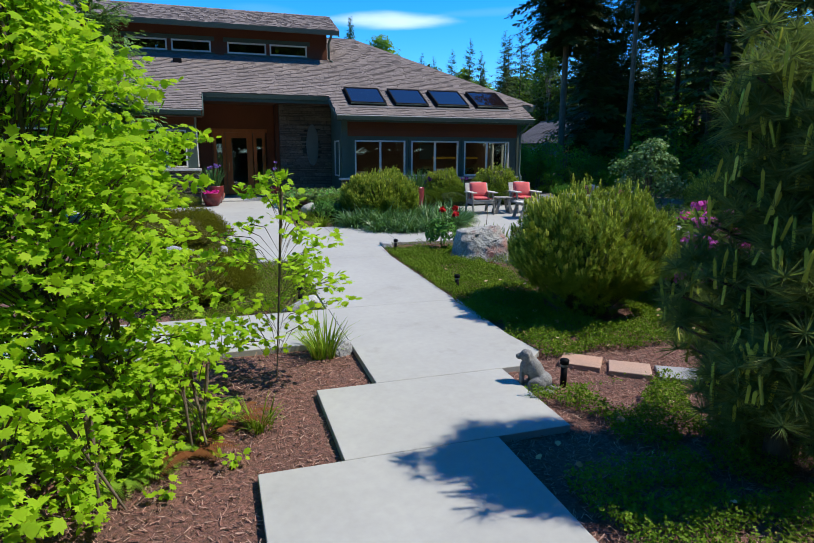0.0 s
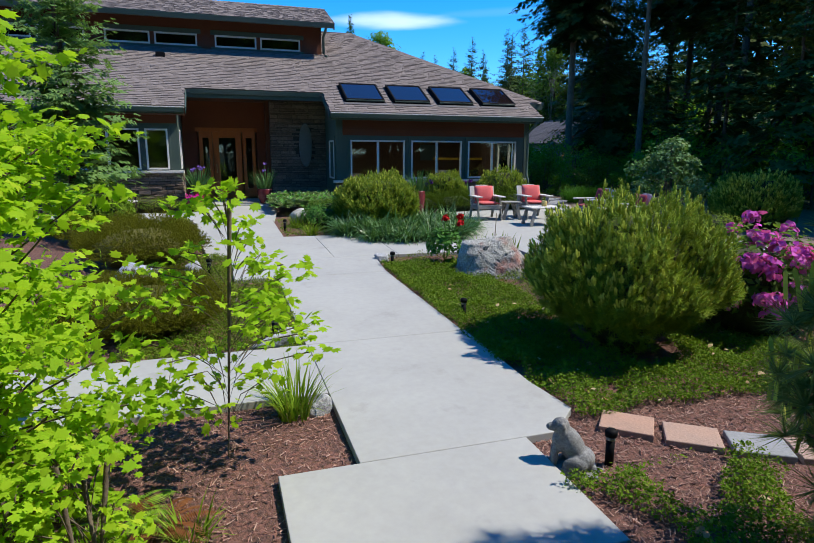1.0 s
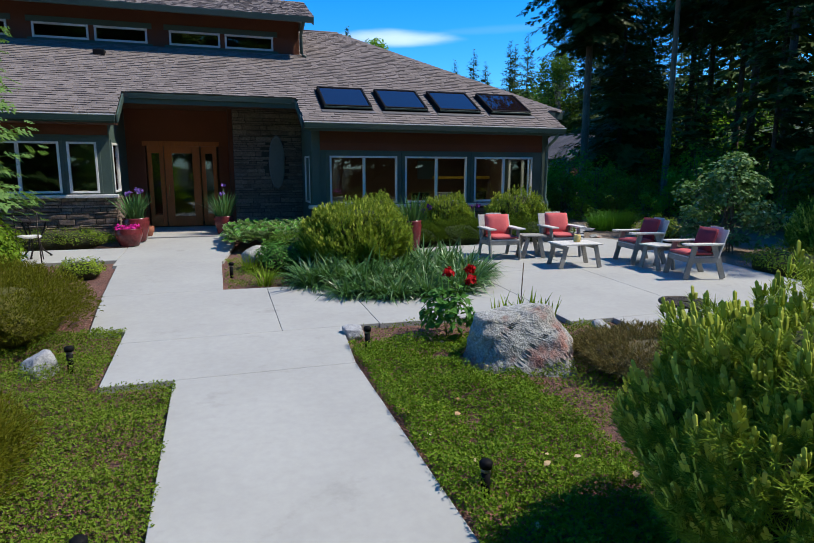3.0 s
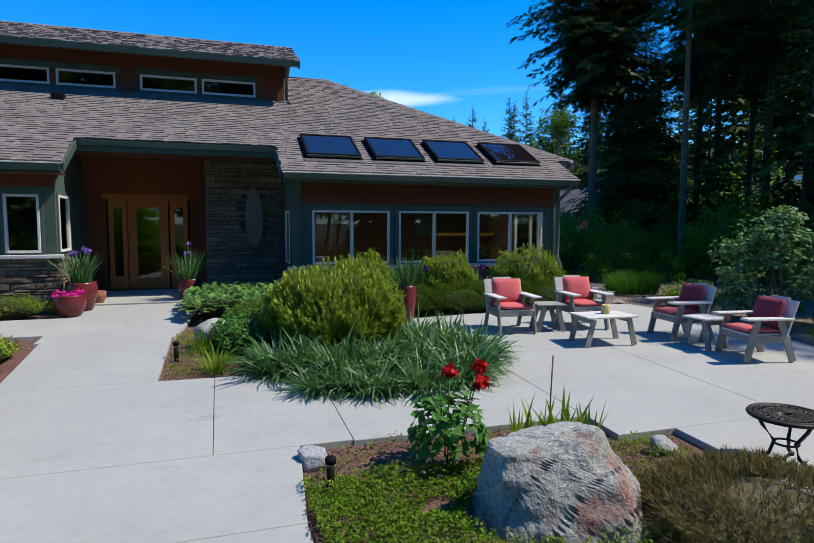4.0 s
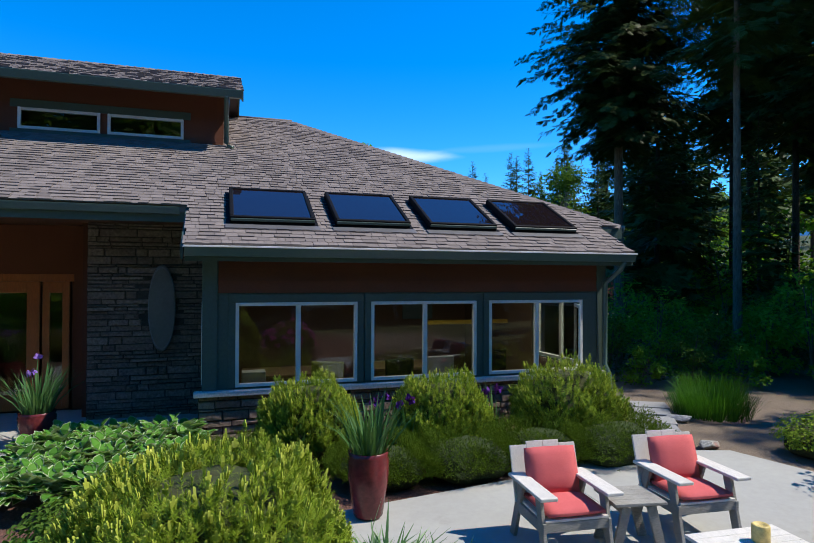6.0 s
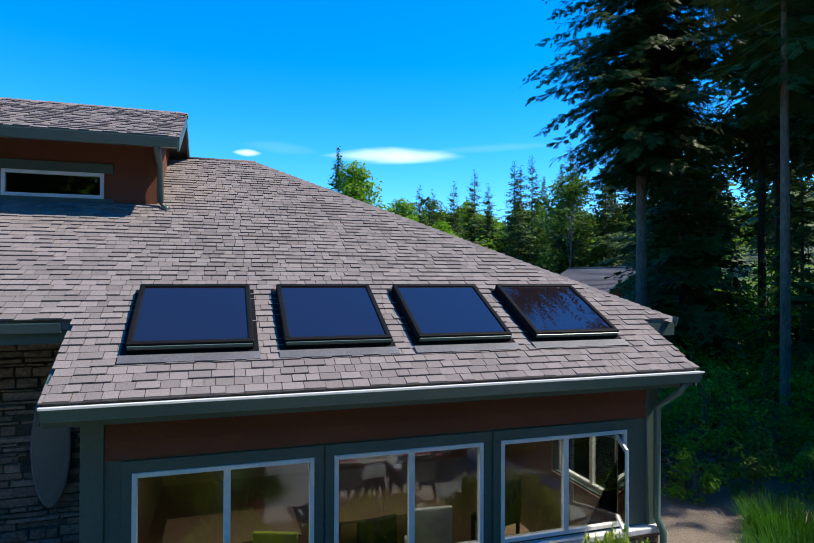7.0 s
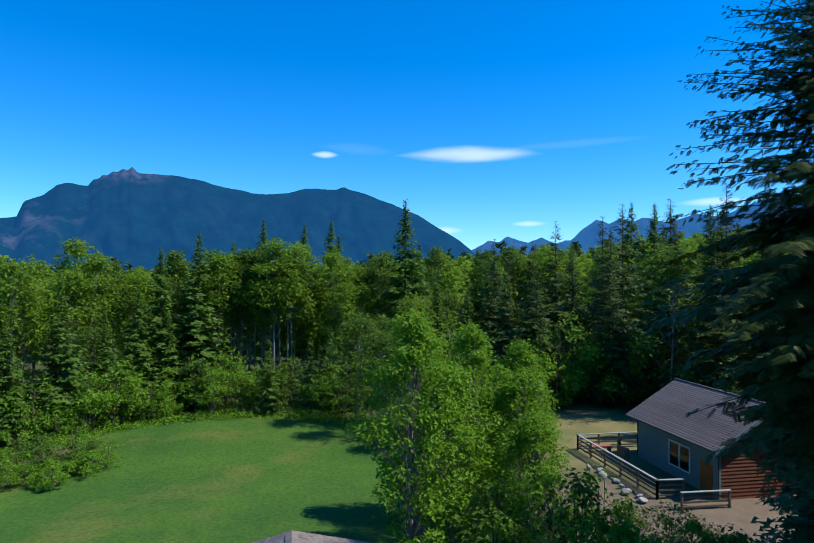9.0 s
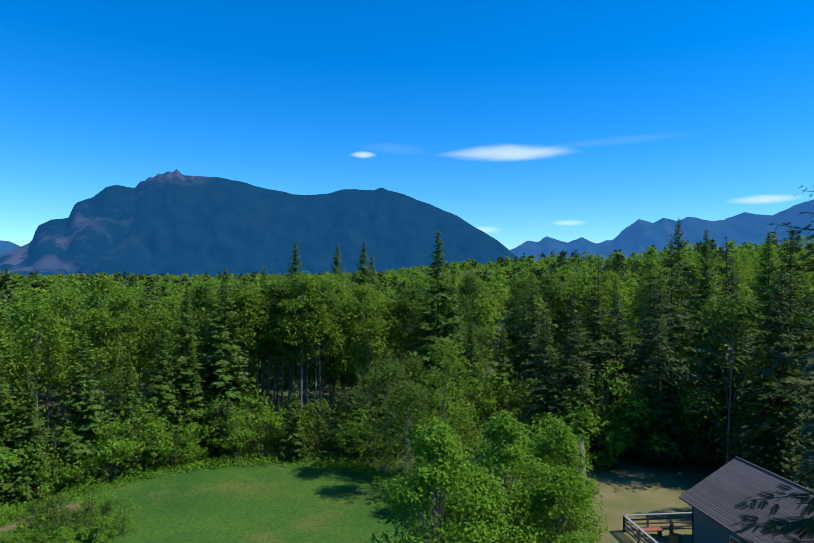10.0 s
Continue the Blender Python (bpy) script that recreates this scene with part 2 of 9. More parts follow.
def glass_mat(name, tint, gloss=1.0, base=0.0, sheen=0.0):
    m, n, l, p = node_mat(name)
    n.remove(p)
    tr, gl, ms, fr = n.new("ShaderNodeBsdfTransparent"), n.new("ShaderNodeBsdfGlossy"), n.new("ShaderNodeMixShader"), n.new("ShaderNodeFresnel")
    tr.inputs["Color"].default_value = (*tint, 1)
    gl.inputs["Roughness"].default_value = 0.0
    fr.inputs["IOR"].default_value = 1.55
    ad = n.new("ShaderNodeMath")
    ad.operation = "MULTIPLY_ADD"
    l.new(fr.outputs[0], ad.inputs[0])
    ad.inputs[1].default_value, ad.inputs[2].default_value = gloss, base
    l.new(ad.outputs[0], ms.inputs[0])
    l.new(tr.outputs[0], ms.inputs[1])
    l.new(gl.outputs[0], ms.inputs[2])
    out = ms.outputs[0]
    # A pale violet sheen is mixed into the pane as diffuse colour.
    if sheen:
        df, md = n.new("ShaderNodeBsdfDiffuse"), n.new("ShaderNodeMixShader")
        df.inputs["Color"].default_value = (0.42, 0.27, 0.36, 1)
        md.inputs[0].default_value = sheen
        l.new(out, md.inputs[1])
        l.new(df.outputs[0], md.inputs[2])
        out = md.outputs[0]
    l.new(out, n["Material Output"].inputs["Surface"])
    return m


# ---- materials ----
M_CONCRETE = surface("concrete", (0.366, 0.366, 0.340), (0.326, 0.325, 0.303), 0.85, 0, 0.9, 14.0, 0.06, 0.03, stain=(0.292, 0.29, 0.268))
M_CHIP = surface("bark_chip", (0.27, 0.11, 0.078), (0.18, 0.072, 0.053), 0.9, 0, 6.0, 60.0, 0.4, 0.3, pieces=0.85, pieces_to=(0.46, 0.31, 0.24))
M_LAWN = surface("lawn_soil", (0.030, 0.105, 0.005), (0.060, 0.145, 0.008), 0.9, 0, 0.16, 5.0, 0.5, 0.6, stain=(0.10, 0.145, 0.018), stain_at=0.53)
M_SHINGLE = surface("asphalt_shingle", (0.192, 0.166, 0.154), (0.155, 0.134, 0.126), 0.95, 0, 0.5, 90.0, 0.35, 0.0, pieces=0.6, pieces_to=(0.290, 0.248, 0.228), spec=0.08)
M_FASCIA = surface("green_fascia_paint", (0.062, 0.10, 0.082), (0.054, 0.088, 0.072), 0.5, 0, 1.5, 30.0, 0.12, 0.05)
M_GUTTER = surface("green_gutter_metal", (0.085, 0.135, 0.112), (0.075, 0.12, 0.10), 0.3, 0, 1.5, 30.0, 0.1, 0.03)
M_CEDAR = surface("red_brown_siding", (0.20, 0.058, 0.022), (0.155, 0.045, 0.017), 0.75, 0, 0.8, 40.0, 0.4, 0.3, (1, 1, 9), pieces=0.3)
M_TEAL = surface("teal_trim_paint", (0.072, 0.108, 0.088), (0.062, 0.095, 0.078), 0.6, 0, 1.2, 35.0, 0.15, 0.06)
M_TEAL_LIGHT = surface("pale_teal_trim", (0.16, 0.235, 0.25), (0.14, 0.21, 0.225), 0.6, 0, 1.2, 35.0, 0.12, 0.05)
M_VINYL = surface("white_window_frame", (0.74, 0.72, 0.67), (0.68, 0.66, 0.62), 0.4, 0, 2.0, 20.0, 0.06, 0.0)
M_STONE = surface("ledge_stone", (0.20, 0.14, 0.105), (0.13, 0.095, 0.075), 0.85, 0, 2.5, 26.0, 0.5, 0.7, pieces=0.6, pieces_to=(0.34, 0.26, 0.205))
M_MORTAR = surface("dark_mortar", (0.075, 0.062, 0.052), (0.06, 0.05, 0.043), 0.95)
M_SILL = surface("pale_stone_sill", (0.60, 0.59, 0.57), (0.50, 0.49, 0.47), 0.8, 0, 3.0, 40.0, 0.25, 0.4)
M_DOOR = surface("varnished_door_wood", (0.46, 0.13, 0.03), (0.36, 0.095, 0.022), 0.35, 0, 1.0, 14.0, 0.35, 0.08, (9, 9, 0.8))
M_SOFFIT = surface("dark_soffit_boards", (0.15, 0.06, 0.03), (0.12, 0.05, 0.025), 0.7, 0, 1.0, 16.0, 0.3, 0.1, (1, 9, 1))
M_ROOM = surface("beige_room_wall", (0.24, 0.15, 0.095), (0.21, 0.13, 0.082), 0.85)
M_ROOM_FLOOR = surface("room_floor", (0.20, 0.12, 0.07), (0.16, 0.095, 0.055), 0.5, 0, 1.0, 12.0, 0.3, 0.1, (1, 8, 1))
M_BLACK = surface("black_metal_frame", (0.007, 0.0075, 0.008), (0.010, 0.010, 0.011), 0.6, 0, 2.0, 40.0, 0.2, 0.05, spec=0.06)
M_BRASS = surface("brass", (0.55, 0.38, 0.14), (0.5, 0.33, 0.11), 0.3, 1.0)
M_GREY_WOOD = surface("weathered_grey_wood", (0.32, 0.31, 0.275), (0.24, 0.23, 0.205), 0.85, 0, 3.0, 22.0, 0.35, 0.35, (1, 12, 12))
M_PALE_WOOD = surface("pale_painted_wood", (0.66, 0.63, 0.57), (0.55, 0.53, 0.48), 0.8, 0, 3.0, 22.0, 0.22, 0.25, (12, 1, 12))
M_RED = surface("coral_red_fabric", (0.60, 0.125, 0.125), (0.54, 0.105, 0.105), 0.95, 0, 4.0, 180.0, 0.14, 0.2)
M_MAROON = surface("maroon_fabric", (0.26, 0.035, 0.055), (0.22, 0.03, 0.045), 0.95, 0, 4.0, 180.0, 0.14, 0.2)
M_IRON = surface("cast_iron", (0.03, 0.026, 0.024), (0.045, 0.036, 0.03), 0.5, 0.6, 6.0, 60.0, 0.4, 0.3)
M_WAX = surface("yellow_candle_wax", (0.62, 0.48, 0.17), (0.55, 0.42, 0.14), 0.5)
M_GLAZE = surface("maroon_glazed_pot", (0.16, 0.028, 0.03), (0.12, 0.022, 0.024), 0.25, 0, 3.0, 20.0, 0.3, 0.05)
M_TERRA = surface("terracotta", (0.34, 0.12, 0.07), (0.28, 0.10, 0.06), 0.85, 0, 4.0, 50.0, 0.2, 0.2)
M_BOULDER = surface("granite_boulder", (0.40, 0.405, 0.37), (0.24, 0.225, 0.20), 0.9, 0, 2.6, 34.0, 0.5, 0.9, stain=(0.30, 0.135, 0.105), stain_at=0.53)
M_GREY_ROCK = surface("pale_grey_rock", (0.42, 0.42, 0.42), (0.32, 0.325, 0.33), 0.9, 0, 3.5, 30.0, 0.4, 0.8, stain=(0.16, 0.15, 0.14))
M_STATUE = surface("grey_cast_stone", (0.25, 0.25, 0.245), (0.16, 0.16, 0.155), 0.9, 0, 7.0, 60.0, 0.35, 0.4, stain=(0.08, 0.085, 0.07))
M_PAVER = surface("pink_sandstone_paver", (0.44, 0.26, 0.18), (0.36, 0.23, 0.17), 0.9, 0, 3.0, 50.0, 0.22, 0.3, pieces=0.5, pieces_to=(0.34, 0.30, 0.27))
M_SLATE = surface("grey_slate_step", (0.26, 0.265, 0.27), (0.22, 0.225, 0.23), 0.85, 0, 2.0, 40.0, 0.2, 0.25, pieces=0.3, pieces_to=(0.33, 0.33, 0.32))
M_BARK = surface("conifer_bark", (0.125, 0.083, 0.056), (0.08, 0.055, 0.04), 0.95, 0, 1.5, 12.0, 0.6, 1.0, (3, 3, 0.5))
M_BARK_PALE = surface("pale_lichened_bark", (0.30, 0.27, 0.24), (0.20, 0.17, 0.145), 0.95, 0, 1.2, 9.0, 0.5, 0.9, (3, 3, 0.6))
M_BARK_GREY = surface("grey_fir_bark", (0.25, 0.17, 0.11), (0.15, 0.105, 0.07), 0.95, 0, 1.2, 9.0, 0.5, 0.9, (3, 3, 0.6))
M_TWIG = surface("brown_twig_bark", (0.16, 0.125, 0.085), (0.12, 0.09, 0.06), 0.9, 0, 5.0, 40.0, 0.3, 0.4)
M_GLASS = glass_mat("window_glass", (0.72, 0.76, 0.74), 1.0, 0.02)
M_SKYGLASS = glass_mat("skylight_glass", (0.10, 0.12, 0.14), 1.0, 0.10, 0.02)

# ---- ground ----
def smooth_step(a, b, v):
    t = np.clip((np.asarray(v, float) - a) / (b - a), 0, 1)
    return t * t * (3 - 2 * t)


def gz(x, y):
    """Height of the paving and lawns."""
    x, y = np.asarray(x, float), np.asarray(y, float)
    front = np.clip(0.037 * (y - 4.7), -0.12, 0.5)
    west = 1 - smooth_step(13, 22, x)
    lawn = -2.0 * smooth_step(31, 56, y) * west
    hill = 16.0 * smooth_step(34, 190, x) * smooth_step(25, 70, y)
    far = 7.0 * smooth_step(150, 900, y) * smooth_step(-400, 300, x)
    return front + lawn + hill + far


def gz1(x, y):
    return float(gz(x, y))


def grid_sheet(name, xs, ys, zfun):
    X, Y = np.meshgrid(xs, ys)
    V = np.stack([X.ravel(), Y.ravel(), zfun(X.ravel(), Y.ravel())], 1)
    nx = len(xs)
    i = (np.arange(len(ys) - 1)[:, None] * nx + np.arange(nx - 1)[None, :]).ravel()
    return fast_mesh(name, V, np.stack([i, i + 1, i + nx + 1, i + nx], 1), True)


span = np.sinh(np.linspace(-5.2, 5.2, 141)) / math.sinh(5.2)
ground_mat, gn, gl, gp = node_mat("ground_soil")
geo = gn.new("ShaderNodeNewGeometry")
sep = gn.new("ShaderNodeSeparateXYZ")
gl.new(geo.outputs["Position"], sep.inputs[0])


def zone(sock, a, b):
    r = gn.new("ShaderNodeMapRange")
    r.interpolation_type = "SMOOTHSTEP"
    r.inputs["From Min"].default_value, r.inputs["From Max"].default_value = a, b
    gl.new(sock, r.inputs["Value"])
    return r.outputs[0]


mulch_fine = noise_fac(gn, gl, geo.outputs["Position"], 30.0, 0.3, 0.7, 8.0)
mulch_big = noise_fac(gn, gl, geo.outputs["Position"], 1.6, 0.35, 0.65)
mulch_col = mix_rgb(gn, gl, mix_rgb(gn, gl, (0.285, 0.125, 0.09), (0.20, 0.09, 0.066), mulch_big), (0.065, 0.038, 0.028), mulch_fine)
dirt_col = mix_rgb(gn, gl, mix_rgb(gn, gl, (0.235, 0.18, 0.13), (0.18, 0.14, 0.10), mulch_big), (0.12, 0.09, 0.065), mult(gn, gl, mulch_fine, 0.6))
wood_col = mix_rgb(gn, gl, (0.055, 0.085, 0.022), (0.06, 0.06, 0.025), noise_fac(gn, gl, geo.outputs["Position"], 0.35, 0.35, 0.65))
east = mult(gn, gl, zone(sep.outputs["X"], 9.2, 10.2), 1.0)
dirt_or_mulch = mix_rgb(gn, gl, mulch_col, dirt_col, east)
back = zone(sep.outputs["Y"], 21.0, 30.0)
side = zone(sep.outputs["X"], 13.5, 16.0)
mx = gn.new("ShaderNodeMath")
mx.operation = "MAXIMUM"
gl.new(back, mx.inputs[0])
gl.new(side, mx.inputs[1])


def field(x0, x1, y0, y1, soft):
    """A soft-edged stretch of the plan."""
    out = None
    for sock, a, b in ((sep.outputs["X"], x0 - soft, x0 + soft), (sep.outputs["X"], x1 + soft, x1 - soft), (sep.outputs["Y"], y0 - soft, y0 + soft), (sep.outputs["Y"], y1 + soft, y1 - soft)):
        z = zone(sock, a, b)
        if out is None:
            out = z
        else:
            mu = gn.new("ShaderNodeMath")
            mu.operation = "MULTIPLY"
            gl.new(out, mu.inputs[0])
            gl.new(z, mu.inputs[1])
            out = mu.outputs[0]
    return out


hay = mix_rgb(gn, gl, (0.23, 0.19, 0.08), (0.14, 0.155, 0.045), noise_fac(gn, gl, geo.outputs["Position"], 0.6, 0.35, 0.65, 8.0))
soil = mix_rgb(gn, gl, dirt_or_mulch, wood_col, mx.outputs[0])
soil = mix_rgb(gn, gl, soil, wood_col, zone(sep.outputs["X"], -3.4, -6.0))
soil = mix_rgb(gn, gl, soil, wood_col, zone(sep.outputs["Y"], -1.5, -4.5))
soil = mix_rgb(gn, gl, soil, hay, field(19.5, 31.0, 47.0, 62.0, 2.0))
soil = mix_rgb(gn, gl, soil, dirt_col, field(18.0, 23.0, 39.5, 46.0, 1.2))
soil = mix_rgb(gn, gl, soil, dirt_col, field(20.0, 34.0, 37.0, 43.2, 1.2))
gl.new(soil, gp.inputs["Base Color"])
gp.inputs["Roughness"].default_value = 0.95
gb = gn.new("ShaderNodeBump")
gb.inputs["Strength"].default_value, gb.inputs["Distance"].default_value = 0.9, 0.02
gl.new(mulch_fine, gb.inputs["Height"])
gl.new(gb.outputs[0], gp.inputs["Normal"])

ground = add("ground", grid_sheet("ground", 6 + span * 4200, 12 + span * 4200, lambda x, y: gz(x, y) - 0.06), ground_mat, None, "mulched garden soil running out into forest floor", "structure", "ground")

# ---- concrete paving ----
pavement = thing("pavement", "pale grey poured concrete walk and patio slabs with open joints", "pavement", kind="structure")
SLABS = (
    ((-0.5, -3.0), (1.83, -3.0), (1.83, 0.9), (-0.5, 0.9)), ((0.16, 0.92), (1.83, 0.92), (1.83, 3.5), (0.16, 3.5)),
    ((0.72, 3.52), (2.43, 3.52), (2.43, 4.63), (0.72, 4.63)), ((1.24, 4.65), (2.68, 4.65), (3.0, 4.95), (2.93, 5.5), (2.93, 6.88), (1.24, 6.88)),
    ((1.22, 6.9), (2.90, 6.9), (2.86, 9.74), (1.22, 9.74)), ((0.62, 9.76), (2.86, 9.76), (2.97, 10.94), (0.62, 10.94)),
    ((0.62, 10.96), (2.28, 10.96), (2.28, 13.10), (1.67, 13.12), (0.10, 13.12), (0.25, 11.4), (0.62, 11.38)),
    ((0.10, 13.14), (1.67, 13.14), (1.67, 15.36), (-0.03, 15.36)), ((-0.1, 15.38), (1.70, 15.38), (1.95, 17.2), (1.95, 18.48), (-0.1, 18.48)),
    ((-4.0, 15.9), (-0.12, 15.9), (-0.12, 17.25), (-4.0, 17.25)), ((-9.0, 15.9), (-4.02, 15.9), (-4.02, 17.25), (-9.0, 17.25)),
    ((-0.02, 5.74), (1.22, 5.74), (1.22, 6.88), (-0.02, 6.88)), ((-3.0, 5.72), (-0.04, 5.72), (-0.04, 6.88), (-3.0, 6.88)), ((-7.0, 5.72), (-3.02, 5.72), (-3.02, 6.88), (-7.0, 6.88)),
    ((2.30, 10.96), (3.42, 10.96), (3.42, 13.10), (2.30, 13.10)), ((3.44, 10.94), (5.69, 10.9), (5.69, 13.28), (3.44, 13.28)),
    ((5.71, 10.42), (7.69, 10.42), (7.69, 13.28), (5.71, 13.28)), ((7.71, 10.42), (10.7, 10.42), (10.7, 13.28), (7.71, 13.28)),
    ((4.6, 13.30), (7.69, 13.30), (7.69, 16.15), (4.6, 15.7)), ((7.71, 13.30), (10.7, 13.30), (11.0, 14.6), (10.4, 16.2), (9.0, 16.6), (7.71, 16.2)),
    ((6.32, 7.6), (7.69, 7.6), (7.69, 10.40), (6.32, 10.40)), ((7.71, 7.6), (10.7, 7.6), (10.7, 10.40), (7.71, 10.40)),
)
for poly in SLABS:
    cx, cy = sum(p[0] for p in poly) / len(poly), sum(p[1] for p in poly) / len(poly)
    grown = [(x + math.copysign(0.0075, x - cx), y + math.copysign(0.0075, y - cy)) for x, y in poly]
    part("slab", prism(grown, -0.12, 0.0, 0.006, gz1), M_CONCRETE, pavement)
part("porch_slab", prism(((-0.42, 18.5), (3.8, 18.5), (3.8, 20.85), (-0.42, 20.85)), 0.3, 0.53, 0.008), M_CONCRETE, pavement)

# ---- the lodge ----
house = thing("house", "low wooden lodge with shingled hip roof, teal trim and ledge-stone base", "house")
S = 0.526                        # roof pitch
EAVE_Y, EAVE_Z, RIDGE_Y, RIDGE_Z = 17.85, 3.10, 23.88, 6.28
RE = (5.57, RIDGE_Y, RIDGE_Z)    # east end of the ridge
E_X, E_Z = 10.68, 3.65           # east eave
N2 = (6.69, 25.0, 5.69)
A2 = (6.64, 29.7, 5.72)          # north end of the back ridge


def roof_z(y):
    return EAVE_Z + (y - EAVE_Y) * S


def wall_box(name, x0, y0, z0, x1, y1, z1, material, bev=0.0):
    return part(name, box(x0, y0, z0, x1, y1, z1, bev), material, house)


def board_wall(x0, x1, z0, z1, y, step=0.15):
    """Horizontal lap boards on a wall that faces the garden."""
    n = max(1, round((z1 - z0) / step))
    h = (z1 - z0) / n
    for i in range(n):
        bm = bmesh.new()
        a, b = z0 + i * h, z0 + (i + 1) * h
        vs = [bm.verts.new(c) for c in ((x0, y - 0.028, a), (x1, y - 0.028, a), (x1, y - 0.008, b), (x0, y - 0.008, b), (x0, y, a), (x1, y, a), (x1, y, b), (x0, y, b))]
        for f in ((0, 1, 2, 3), (4, 7, 6, 5), (0, 4, 5, 1), (3, 2, 6, 7), (0, 3, 7, 4), (1, 5, 6, 2)):
            bm.faces.new([vs[k] for k in f])
        part("siding_board", bm, M_CEDAR, house)


def window(x0, x1, z0, z1, m, lights=2, trim=0.09, frame_w=0.045, open_light=False):
    """A window in the plane y = 0 of m that faces -y: trim, frame, mullion, panes."""
    w = part("window", box(x0, -0.035, z0, x0 + frame_w, 0.05, z1, 0.006), M_VINYL, house, "white-framed slider window set in teal trim")
    bm = bmesh.new()
    bm.from_mesh(w.data)
    box(x1 - frame_w, -0.035, z0, x1, 0.05, z1, 0.006, None, bm)
    box(x0 + frame_w, -0.033, z0, x1 - frame_w, 0.05, z0 + frame_w, 0.006, None, bm)
    box(x0 + frame_w, -0.033, z1 - frame_w, x1 - frame_w, 0.05, z1, 0.006, None, bm)
    bm.to_mesh(w.data)
    bm.free()
    w.matrix_basis = m
    step = (x1 - x0) / lights
    for i in range(1, lights):
        part("mullion", box(x0 + step * i - 0.032, -0.028, z0 + 0.03, x0 + step * i + 0.032, 0.04, z1 - 0.03, 0.005), M_VINYL, w)
    for i in range(lights):
        pane = part("pane", box(x0 + step * i + 0.02, 0.0, z0 + 0.02, x0 + step * (i + 1) - 0.02, 0.006, z1 - 0.02), M_GLASS, w)
        pane.visible_shadow = False
    if trim:
        for a, b, c, d in ((x0 - trim, z1, x1 + trim, z1 + trim * 1.25), (x0 - trim, z0, x0, z1), (x1, z0, x1 + trim, z1)):
            part("trim_board", box(a, -0.022, b, c, 0.0, d, 0.004), M_TEAL, w)
    return w


def wall_with_openings(name, x0, x1, z0, z1, y0, y1, holes, material):
    """A wall along x with rectangular openings (xa, xb, za, zb), all of the same height."""
    za, zb = holes[0][2], holes[0][3]
    bm = box(x0, y0, z0, x1, y1, za)
    box(x0, y0, zb, x1, y1, z1, 0, None, bm)
    xs = [x0] + [v for h in holes for v in (h[0], h[1])] + [x1]
    for a, b in zip(xs[::2], xs[1::2]):
        if b - a > 0.01:
            box(a, y0, za, b, y1, zb, 0, None, bm)
    return part(name, bm, material, house)


random.seed(4)


def ledge_stones(x0, x1, z0, z1, m, skip=None):
    """Thin courses of split stone on the plane y = 0 of m (facing -y), each stone its own piece."""
    z, n = z0, 0
    part("stone_backing", box(x0, 0.0, z0, x1, 0.03, z1), M_MORTAR, house).matrix_basis = m
    while z < z1 - 0.02:
        h = min(random.choice((0.04, 0.05, 0.06, 0.08, 0.10, 0.12)), z1 - z)
        x = x0
        while x < x1 - 0.02:
            w = min(random.uniform(0.10, 0.55), x1 - x)
            if x1 - x - w < 0.1:
                w = x1 - x
            hh = h if random.random() < 0.8 or z + 2 * h > z1 else h
            d = random.uniform(0.012, 0.055)
            if not (skip and skip(x + w / 2, z + h / 2)) and n < 300:
                bm = bmesh.new()
                j = lambda: random.uniform(-0.006, 0.006)
                a, b, c, e = x + 0.004, x + w - 0.004, z + 0.004, z + hh - 0.004
                vs = [bm.verts.new((p + j(), q, r + j())) for p, q, r in ((a, 0.01, c), (b, 0.01, c), (b, 0.01, e), (a, 0.01, e))]
                fr = [bm.verts.new((p + j(), -d + j(), r + j())) for p, r in ((a + 0.008, c + 0.006), (b - 0.008, c + 0.006), (b - 0.008, e - 0.006), (a + 0.008, e - 0.006))]
                mid = bm.verts.new(((a + b) / 2 + j() * 3, -d - random.uniform(0.0, 0.012), (c + e) / 2 + j()))
                for k in range(4):
                    bm.faces.new((vs[k], vs[(k + 1) % 4], fr[(k + 1) % 4], fr[k]))
                    bm.faces.new((fr[k], fr[(k + 1) % 4], mid))
                part("stone", bm, M_STONE, house).matrix_basis = m
                n += 1
            x += w
        z += h


def at_wall(y):
    return pose(0, y, 0)


def facing_east(x):
    """Plane whose local x runs along world +y, facing +x."""
    return pose(x, 0, 0, 0, 0, 90)


def side_wall(x0, x1, y0, y1, z0, drop=0.14):
    """A wall along y whose top follows the roof."""
    bm = bmesh.new()
    vs = [bm.verts.new((x, y, z)) for x in (x0, x1) for y, z in ((y0, z0), (y1, z0), (y1, roof_z(y1) - drop), (y0, roof_z(y0) - drop))]
    for f in ((0, 3, 2, 1), (4, 5, 6, 7), (0, 1, 5, 4), (1, 2, 6, 5), (2, 3, 7, 6), (3, 0, 4, 7)):
        bm.faces.new([vs[k] for k in f])
    return part("wall", bm, M_TEAL, house)


